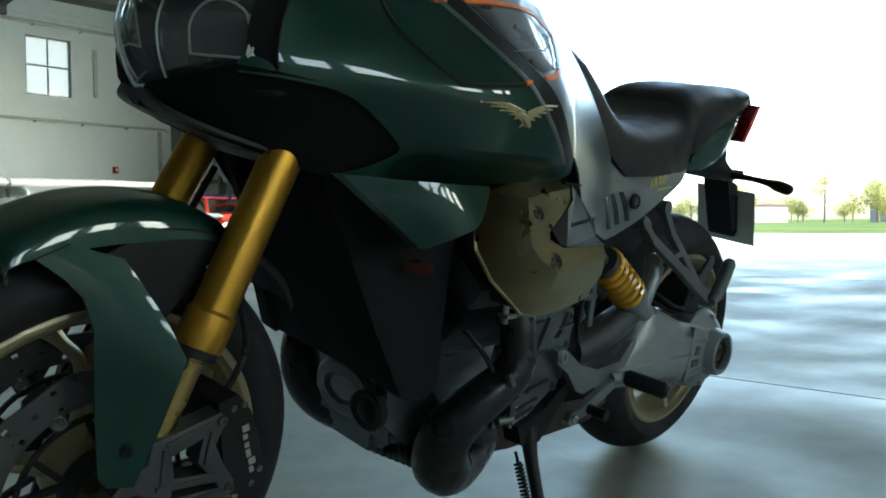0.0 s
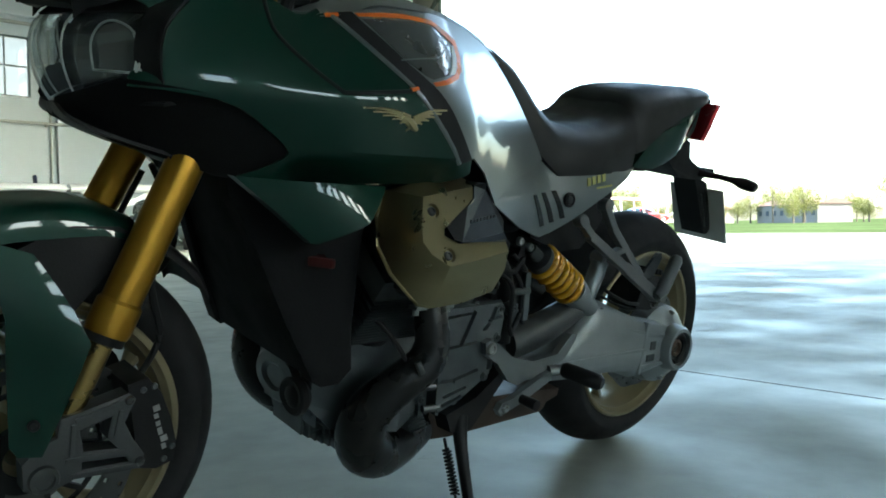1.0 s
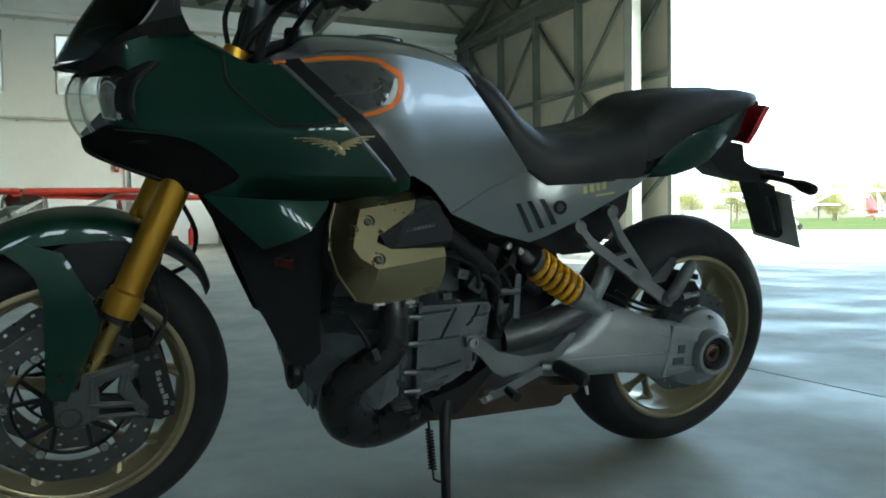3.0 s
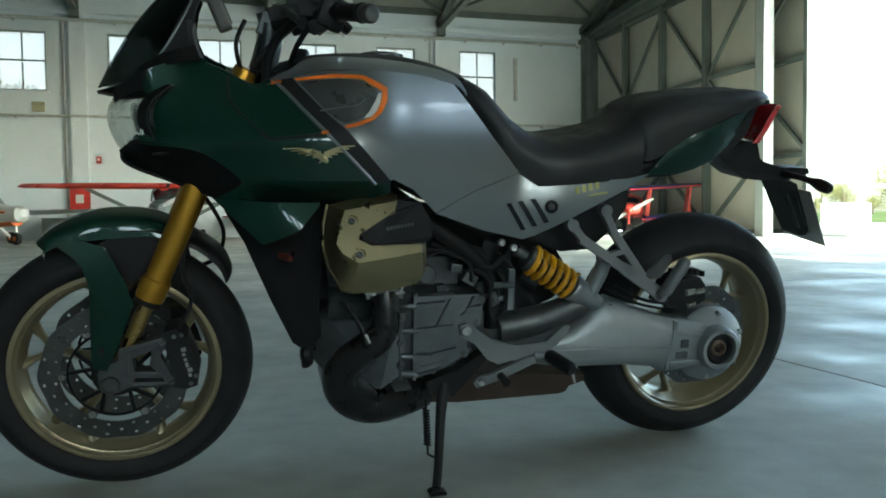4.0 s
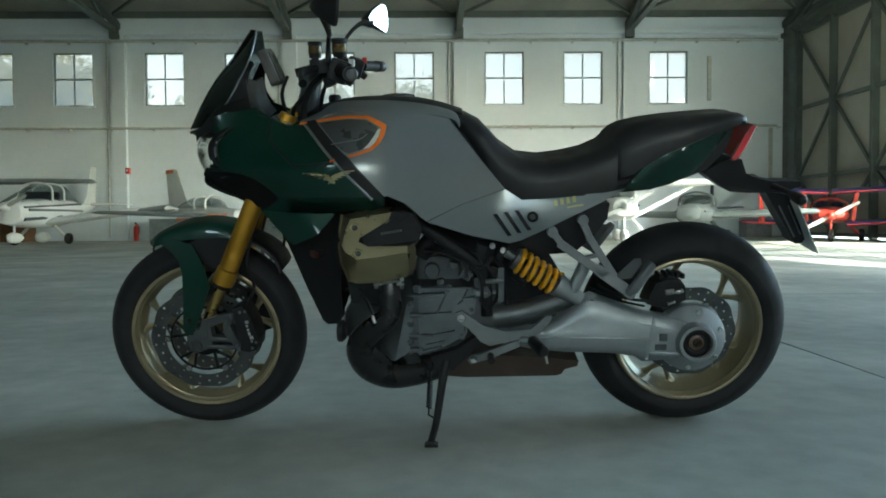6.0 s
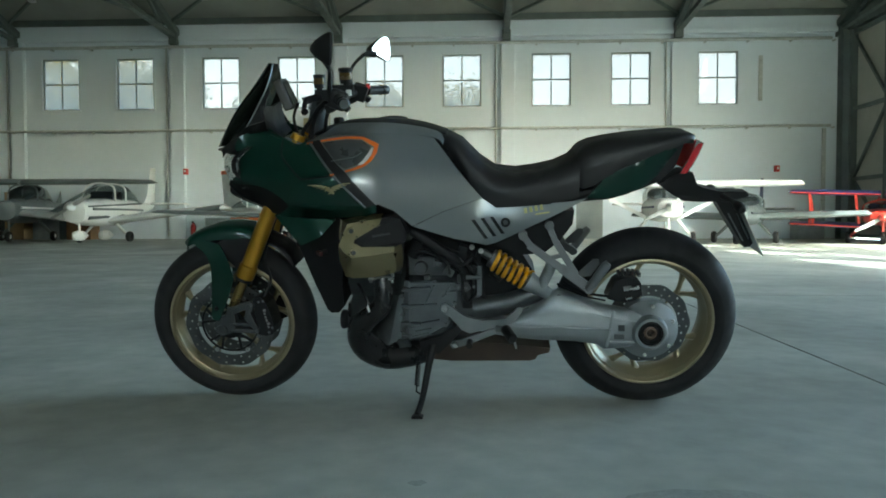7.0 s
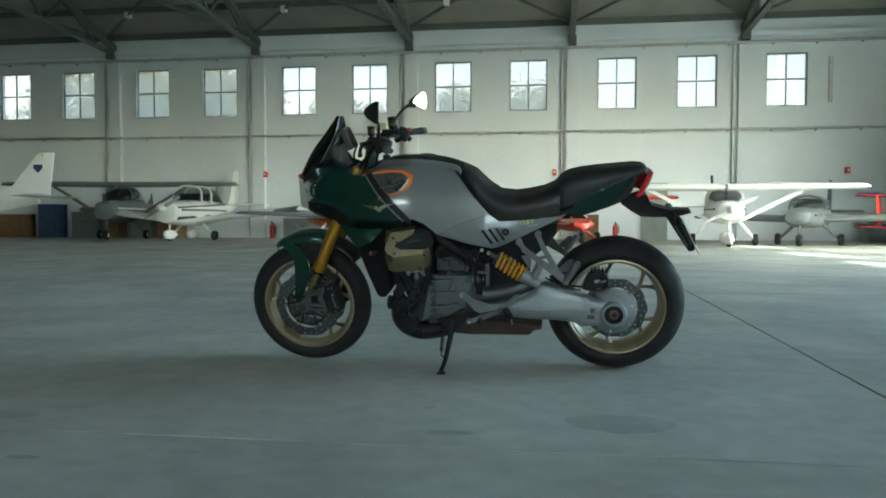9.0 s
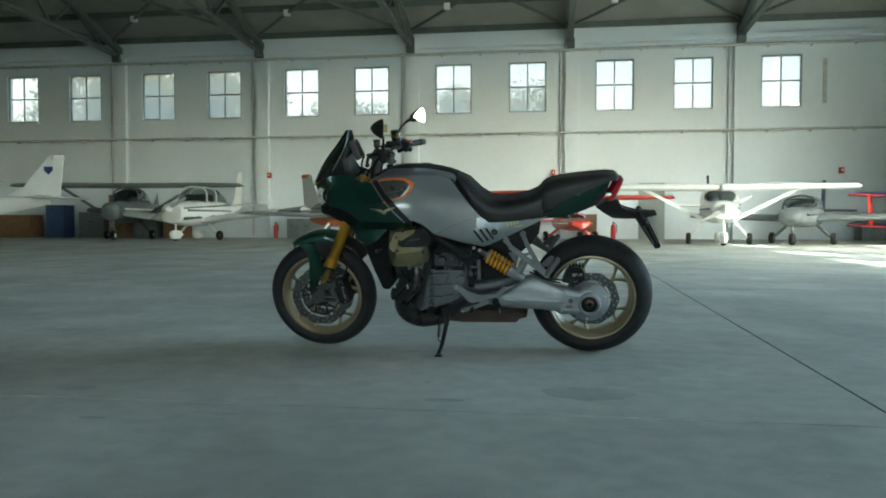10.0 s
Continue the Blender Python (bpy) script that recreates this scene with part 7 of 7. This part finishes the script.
                    part("wing_strut", bar(BM(), (wx + chord * 0.25, s * span * 0.38, lower + 0.1), (wx - chord * 0.45, s * span * 0.38, wz + 0.05), 0.05, 0.08), trim, a)
            elif high and struts:
                part("wing_strut", bar(BM(), (wx, s * wide * 0.9, low + 0.12), (wx - 0.05, s * span * 0.29, z + 0.02), 0.05, 0.10), body, a)
    part("fin", loft(BM(), [[(x, y, z) for x, y in ((tailx + f * fin_k, 0), (tailx + f * 0.4 * fin_k, 0.05 * g), (tailx - b * fin_k, 0.012), (tailx - b * fin_k, -0.012), (tailx + f * 0.4 * fin_k, -0.05 * g))] for z, f, b, g in ((belt - 0.12, 0.85 * fin_root, 0.28, 1.2), (belt + 0.25, 0.42 * fin_root, 0.32, 1.0), (tail_top - 0.05, 0.02, 0.42, 0.7), (tail_top, -0.08, 0.40, 0.3))]), fin, a, smooth=True, sharp=50)
    part("fin_tip", loft(BM(), [[(x, y, z) for x, y in ((tailx + f * fin_k, 0), (tailx - 0.15 * fin_k, 0.042), (tailx - 0.42 * fin_k - 0.004, 0.014), (tailx - 0.42 * fin_k - 0.004, -0.014), (tailx - 0.15 * fin_k, -0.042))] for z, f in ((tail_top - 0.14, 0.06), (tail_top - 0.02, 0.0))]), fin_tip or trim, a)
    for s in (-1, 1):
        part("tailplane", loft(BM(), [foil(tailx + 0.25, s * 0.05, belt - 0.02, 0.75, 0.09), foil(tailx + 0.10, s * span * 0.15, belt - 0.02, 0.55, 0.08)]), wing if biplane else body, a, smooth=True)
    if prop:
        sc = Vector((0.0, 0, belt - 0.20))
        part("spinner", lathe(BM(), [(0.0001, 0.26), (0.06, 0.22), (0.11, 0.12), (0.13, 0.0)], sc, "x", 20), fin if biplane else body, a, smooth=True)
        for s in (0, 1):
            ang = radians(28) + math.pi * s
            u = Vector((0, math.cos(ang), math.sin(ang)))
            q = Vector((0, -u.z, u.y))
            rings = []
            for r, w, tw in ((0.08, 0.035, 0.04), (0.25, 0.055, 0.04), (0.50, 0.050, 0.025), (0.72, 0.035, 0.015), (0.76, 0.02, 0.01)):
                c = sc + Vector((0.08, 0, 0)) + u * r
                rings.append([c + q * w + Vector((tw * 0.6, 0, 0)), c + Vector((0.018, 0, 0)), c - q * w - Vector((tw * 0.6, 0, 0)), c - Vector((0.018, 0, 0))])
            part("propeller_blade", loft(BM(), rings), P_PROP, a, smooth=True)
    for x, y in ((-0.35, 0), (-1.75, -0.85), (-1.75, 0.85)):
        r = 0.17
        bm = BM()
        tube(bm, [(x, y * 0.45, low + 0.10), (x, y * 0.8, low * 0.6), (x, y, r)], 0.045 if y else 0.035, 10, 4)
        part("gear_leg", bm, body, a, smooth=True)
        bm = BM()
        lathe(bm, [(0.07, -0.06), (0.15, -0.065), (r, -0.03), (r, 0.03), (0.15, 0.065), (0.07, 0.06)], (x, y, r), "y", 24, True)
        part("tyre", bm, M_RUB, a, smooth=True)
        if fairings:
            part("wheel_fairing", loft(BM(), [oval(x + dx, w, r + 0.03 - h, r + 0.06 + h) for dx, w, h in ((0.34, 0.01, 0.01), (0.27, 0.08, 0.11), (0.05, 0.115, 0.155), (-0.18, 0.10, 0.13), (-0.46, 0.01, 0.01))]), body, a, smooth=True)
        else:
            part("wheel_rim", lathe(BM(), [(0.0001, -0.06), (0.08, -0.06), (0.08, 0.06), (0.0001, 0.06)], (x, y, r), "y", 20), trim, a)
    if swoosh:
        for lo, hi in ((0.30, 0.46), (0.78, 0.86)):
            hgt = belt - low
            part("swoosh", loft(BM(), [oval(x, w + 0.005, low + hgt * (lo + u), low + hgt * (hi + u * 1.1), p=0.35) for x, w, u in ((-0.25, wide * 0.72, -0.05), (-0.9, wide * 0.9, 0.0), (-1.8, wide, 0.05), (-2.6, wide * 0.88, 0.10), (-3.4, wide * 0.62, 0.14))]), swoosh, a, smooth=True)
        for x in (-1.6, -2.1):
            part("seat", box(BM(), (x, 0, belt + 0.12), (0.12, wide * 1.3, 0.42)), P_DARK, a, bevel=0.04)
    if cowl:
        part("cowling", loft(BM(), [oval(0.012, 0.12, belt - 0.32, belt - 0.08), oval(-0.09, wide * 0.64, low + 0.10, belt), oval(-0.62, wide * 0.865, low + 0.01, belt + 0.025)]), cowl, a, smooth=True)
    if belly:
        part("belly", loft(BM(), [oval(-0.3, wide * 0.5, low + 0.02, belt - 0.2), oval(-1.2, wide * 1.04, low - 0.03, belt - 0.15), oval(-2.4, wide * 1.04, low - 0.03, belt - 0.15), oval(-3.3, wide * 0.6, low + 0.12, belt - 0.2)]), belly, a, smooth=True)
    if dome:
        part("nose_window", loft(BM(), [oval(-0.5, 0.3, belt, belt + 0.2), oval(-0.9, 0.45, belt, top - 0.1), oval(-1.4, 0.45, belt, top)]), P_CANOPY, a, smooth=True)
    return a


def heading(x, y, hx, hy):
    return Matrix.Translation((x, y, 0)) @ Matrix.Rotation(math.atan2(hy, hx), 4, "Z")


aircraft(heading(-12.4, 20.4, -0.09, -1.0), "white low-wing light aircraft with grey sweeping stripes", P_WHITE, P_WHITE, P_WHITE, P_GREY, swoosh=P_SWOOSH, span=8.6, chord=1.3, wz=0.66, dihedral=0.40, top=1.88, length=5.0, tail_top=2.60, low=0.50, wide=0.60, fin_k=0.75, tip=P_GREY, fin_tip=P_WHITE)
B = aircraft(heading(-19.25, 14.6, -1.0, -0.12), "white high-wing aircraft with a tall white tail fin", P_WHITE, P_WHITE, P_WHITE, P_WHITE, high=True, wz=1.95, top=1.95, span=9.5, length=6.4, tail_top=2.48, low=0.50, fin_root=1.75)
bm = BM()
prism(bm, [(-5.98, 2.16), (-6.22, 2.16), (-6.22, 2.06), (-6.10, 1.94), (-5.98, 2.06)], 0.030, 0.046)
part("shield_mark", bm, P_BLUE, B, "blue shield painted on the fin")
aircraft(heading(5.0, 18.1, -0.10, -1.0), "white high-wing aircraft with red and blue stripes", P_WHITE, P_WHITE, P_BLUE, P_BLUE, high=True, wz=1.62, top=1.64, span=7.5, chord=1.2, length=5.9, tail_top=2.25, low=0.62)
aircraft(heading(10.7, 18.6, -0.42, -0.9), "red and blue biplane", P_RED, P_BLUE, P_RED, P_RED, biplane=True, wz=1.36, lower=0.46, span=4.8, chord=0.95, top=1.22, low=0.5, length=5.0, tail_top=1.6, wx=-1.0, fairings=False)
aircraft(heading(6.9, 18.9, -0.45, -0.89), "grey low-wing aircraft with a dark blue fin", P_GREY, P_GREY, P_BLUE, P_DARK, prop=False, span=6.5, wz=0.72, top=1.42, length=5.5, tail_top=2.05, low=0.50, fairings=False)
aircraft(heading(-2.3, 20.2, -0.10, -1.0), "red high-wing aircraft with a white propeller", P_GREY, P_RED, P_RED, P_RED, high=True, wz=1.55, top=1.62, span=8.0, chord=1.0, length=5.2, tail_top=1.8, low=0.5, fairings=False)
aircraft(heading(1.25, 20.9, 0.20, -0.98), "low red aircraft with a red high wing parked behind the others", P_RED, P_RED, P_RED, P_WHITE, high=True, wz=1.42, top=0.98, span=7.0, chord=1.0, length=4.8, tail_top=1.5, low=0.36, fairings=False, prop=False, struts=False)
aircraft(heading(-5.75, 21.0, 0.75, -0.66), "white motor glider with an orange belly and tail tip", P_WHITE, P_GREY, P_WHITE, P_ORANGE, span=7.4, chord=0.8, wz=0.82, top=1.45, length=3.9, tail_top=2.40, low=0.50, wide=0.36, prop=False, fairings=False, fin_k=1.5, belly=P_ORANGE, clear=True)
aircraft(heading(-15.2, 21.4, 0.15, -1.0), "dark grey high-wing aircraft", P_GREY, P_GREY, P_GREY, P_WHITE, prop=False, high=True, wz=1.95, top=1.9, span=8.6, length=5.2, tail_top=2.2, low=0.6, fairings=False)

# ---- clutter along the wall ----
M_CARD = mat("cardboard", (0.34, 0.24, 0.14), 0.85)
M_CRATE = mat("grey_crate", (0.22, 0.25, 0.26), 0.6)
M_BLUEC = mat("blue_cabinet", (0.05, 0.09, 0.20), 0.5)
M_BROWN = mat("brown_wood", (0.22, 0.13, 0.07), 0.7)


def crate(x, y, w, d, h, material, label, category="box"):
    c = thing("crate", Matrix.Translation((x, y, 0)), label, category, "boxes along the hangar wall")
    part("body", box(BM(), (0, 0, h / 2), (w, d, h)), material, c, bevel=0.015)
    part("lid", box(BM(), (0, 0, h + 0.012), (w + 0.03, d + 0.03, 0.03)), material, c, bevel=0.006)
    part("handle", box(BM(), (0, -d / 2 - 0.012, h * 0.65), (min(0.2, w * 0.4), 0.025, 0.04)), M_STEEL, c)


for q in ((-21.5, 25.2, 1.4, 0.8, 0.9, M_BROWN, "brown wooden crate against the wall"), (-19.8, 25.3, 0.8, 0.7, 1.3, M_BLUEC, "blue metal cabinet against the wall"), (-18.2, 25.3, 1.1, 0.7, 1.0, M_CRATE, "grey tool crate against the wall"), (-17.0, 25.2, 0.7, 0.7, 1.7, M_CARD, "stack of cardboard against the wall"), (-15.9, 25.3, 1.0, 0.6, 1.2, M_CRATE, "grey metal cupboard against the wall"), (-14.6, 25.2, 0.9, 0.7, 0.8, M_BROWN, "brown wooden box against the wall"), (-9.2, 25.4, 1.6, 0.6, 0.75, M_CRATE, "low grey tool chest against the wall"), (-5.6, 25.4, 1.2, 0.6, 0.7, M_CRATE, "low grey crate against the wall"), (1.6, 25.4, 0.6, 0.5, 0.9, M_BROWN, "small brown cupboard against the wall"), (11.4, 25.2, 0.9, 0.7, 0.7, M_CRATE, "grey crate in the corner")):
    crate(*q)


def cabinet_red(x, z, w, h):
    c = thing("fire_box", Matrix.Translation((x, NY - 0.01, z)), "small red fire equipment box fixed on the wall", "fire box", "fire boxes on the wall")
    part("box", box(BM(), (0, -0.09, h / 2), (w, 0.18, h)), M_RED, c, bevel=0.01)
    part("door", box(BM(), (0, -0.186, h / 2), (w * 0.84, 0.012, h * 0.84)), M_RED, c, bevel=0.003)
    part("sign", box(BM(), (0, -0.194, h * 0.55), (w * 0.4, 0.006, h * 0.35)), P_WHITE, c)


for x, z, w, h in ((-11.0, 2.4, 0.14, 0.22), (0.3, 2.4, 0.14, 0.22), (10.6, 2.4, 0.14, 0.22), (-4.6, 2.5, 0.14, 0.22), (-5.2, 0.9, 0.6, 0.8)):
    cabinet_red(x, z, w, h)
for x, y in ((-3.9, 25.5), (-10.6, 25.5), (2.5, 25.3)):
    e = thing("fire_extinguisher", Matrix.Translation((x, y, 0)), "red fire extinguisher standing by the wall", "fire extinguisher", "fire extinguishers")
    part("bottle", lathe(BM(), [(0.0001, 0.0), (0.085, 0.0), (0.09, 0.02), (0.09, 0.45), (0.06, 0.53), (0.03, 0.56), (0.03, 0.60), (0.0001, 0.60)], (0, 0, 0), "z", 20), M_RED, e, smooth=True)
    part("valve", box(BM(), (0, -0.03, 0.63), (0.04, 0.12, 0.06)), M_BLK, e, bevel=0.008)
    part("hose", tube(BM(), [(0.03, -0.05, 0.61), (0.12, -0.06, 0.5), (0.11, -0.05, 0.25)], 0.013, 8, 5), M_BLK, e, smooth=True)
sb = thing("sign_board", Matrix.Translation((-6.35, NY - 0.01, 4.18)), "small yellowish box fixed on the wall", "box")
part("case", box(BM(), (0, -0.06, 0.13), (0.38, 0.12, 0.30)), mat("old_cream", (0.42, 0.40, 0.26), 0.6), sb, bevel=0.01)
structure("door_5", box(BM(), (2.05 + 1.9, NY - 0.03, 1.05), (0.95, 0.06, 2.1)), M_STEEL_L, "grey steel service door in the wall", bevel=0.01)
wb = thing("concrete_block", pose(14.6, 14.6, 0, 0, 0, 12), "white concrete block outside the open door", "block")
part("block", box(BM(), (0, 0, 0.42), (0.9, 0.8, 0.84)), P_WHITE, wb, bevel=0.06)
for k, x in enumerate((-16.8, -10.7, -4.7, 1.2, 7.4)):
    s = thing("ceiling_speaker", Matrix.Translation((x + 1.2, NY - 1.75 - 0.35, roof_z(NY - 2.1) - 0.02)), "small white lamp box under the roof purlin", "lamp", "lamp boxes under the roof")
    part("case", box(BM(), (0, 0, -0.02), (0.22, 0.2, 0.22)), P_WHITE, s, bevel=0.03)
    part("bracket", box(BM(), (0, 0, 0.11), (0.06, 0.06, 0.06)), M_STEEL, s)

# ---- trees and buildings outside ----
def crown_bm(seed, h, w, n):
    rnd = random.Random(seed)
    bm = BM()
    lobes = [(rnd.uniform(-0.5, 0.5) * w, rnd.uniform(-0.5, 0.5) * w, h * rnd.uniform(0.35, 0.88), w * rnd.uniform(0.28, 0.48)) for _ in range(11)] + [(0, 0, h * 0.9, w * 0.25)]
    for _ in range(n):
        cx, cy, cz, r = lobes[rnd.randrange(len(lobes))]
        d = Vector((rnd.gauss(0, 1), rnd.gauss(0, 1), rnd.gauss(0, 0.8)))
        d = d.normalized() * r * rnd.uniform(0.55, 1.05)
        c = Vector((cx, cy, cz)) + d
        u = Vector((rnd.gauss(0, 1), rnd.gauss(0, 1), rnd.gauss(0, 1))).normalized()
        v = u.cross(Vector((rnd.gauss(0, 1), rnd.gauss(0, 1), rnd.gauss(0, 1)))).normalized()
        s = w * rnd.uniform(0.013, 0.026)
        bm.faces.new([bm.verts.new(c + u * s), bm.verts.new(c + v * s * 0.6), bm.verts.new(c - u * s), bm.verts.new(c - v * s * 0.6)])
    return bm


def tree(seed, h, w, n, leaf, label):
    t = thing("tree", Matrix(), label, "tree", "trees on the airfield")
    rnd = random.Random(seed)
    bm = BM()
    tube(bm, [(0, 0, -0.3), (0.05, 0.02, h * 0.3), (-0.05, 0.08, h * 0.6), (0, 0, h * 0.85)], [w * 0.055, w * 0.042, w * 0.025, w * 0.008], 10, 3)
    for i in range(6):
        a = rnd.uniform(0, 6.28)
        z = h * rnd.uniform(0.3, 0.6)
        tube(bm, [(0, 0, z), (math.cos(a) * w * 0.2, math.sin(a) * w * 0.2, z + h * 0.12), (math.cos(a) * w * 0.38, math.sin(a) * w * 0.38, z + h * 0.22)], [w * 0.022, w * 0.014, w * 0.005], 7)
    part("trunk", bm, M_BARK, t, smooth=True)
    part("crown", crown_bm(seed, h, w, n), leaf, t)
    return t


rnd = random.Random(4)
shapes = ((11, 9.0, 6.0), (23, 7.5, 6.5), (37, 11.0, 5.0))
near = [tree(*q, 9000, M_FOLW, "tall yellow-green tree behind the hangar wall") for q in shapes]
far = [tree(*q, 5000, M_FOLN, "leafy green broadleaf tree across the airfield") for q in shapes]
spots = [(-51.0, 75.0, 1.9), (-43.0, 76.0, 2.3), (-35.5, 75.0, 1.62), (-39.0, 79.0, 1.9), (-19.0, 76.0, 1.65), (-10.0, 75.0, 1.34), (-2.0, 75.0, 1.52), (-47.0, 80.0, 2.2), (13.0, 90.0, 1.1)]
nn = len(spots)
for i in range(90):
    a = radians(-16 + 72 * i / 89 + rnd.uniform(-1, 1))
    d = rnd.uniform(178, 240)
    spots.append((d * math.cos(a), d * math.sin(a), rnd.uniform(0.55, 1.15)))
for i, (x, y, s) in enumerate(spots):
    k = (near if i < nn else far)[i % 3]
    m = Matrix.Translation((x, y, -0.25)) @ Matrix.Rotation(rnd.uniform(0, 6.28), 4, "Z") @ Matrix.Diagonal((s, s, s, 1))
    if i < 3 or nn <= i < nn + 3:
        k.matrix_world = m
    else:
        c = copy_thing(k, m)
        c.matrix_basis = m


def house(x, y, w, d, h, turn, material):
    b = thing("building", pose(x, y, -0.25, 0, 0, turn), "low pale building far across the airfield", "building", "far buildings")
    part("wall", box(BM(), (0, 0, h / 2), (w, d, h)), material, b)
    bm = BM()
    loft(bm, [[(sx * (w / 2 + 0.4), -d / 2 - 0.4, h), (sx * (w / 2 + 0.4), d / 2 + 0.4, h), (sx * (w / 2 + 0.4), 0, h + 1.6)] for sx in (-1, 1)])
    part("roof", bm, M_TILE, b)
    for i in range(int(w / 3)):
        part("window", box(BM(), (-w / 2 + 1.5 + 3 * i, -d / 2 - 0.03, h * 0.55), (1.2, 0.1, 1.3)), P_DARK, b)
        part("window", box(BM(), (-w / 2 + 1.5 + 3 * i, d / 2 + 0.03, h * 0.55), (1.2, 0.1, 1.3)), P_DARK, b)


for q in ((205, 44, 14, 9, 4.2, 75, M_FAR), (205, 84, 24, 10, 4.6, 60, M_FAR), (215, 116, 12, 9, 4.0, 70, M_FAR), (200, 11, 26, 10, 4.0, 88, M_FAR)):
    house(*q)
aircraft(heading(36.0, 21.5, -0.25, -1.0), "red and white biplane parked on the apron", P_RED, P_RED, P_RED, P_WHITE, biplane=True, wz=1.75, lower=0.55, span=6.6, chord=1.0, top=1.4, low=0.5, length=5.2, tail_top=1.8, wx=-1.0, fairings=False)
aircraft(heading(30.0, 26.5, -0.9, -0.3), "white aircraft parked on the apron", P_WHITE, P_WHITE, P_WHITE, P_GREY, high=True, wz=1.8, top=1.8, span=8.6, length=5.8, tail_top=2.3)
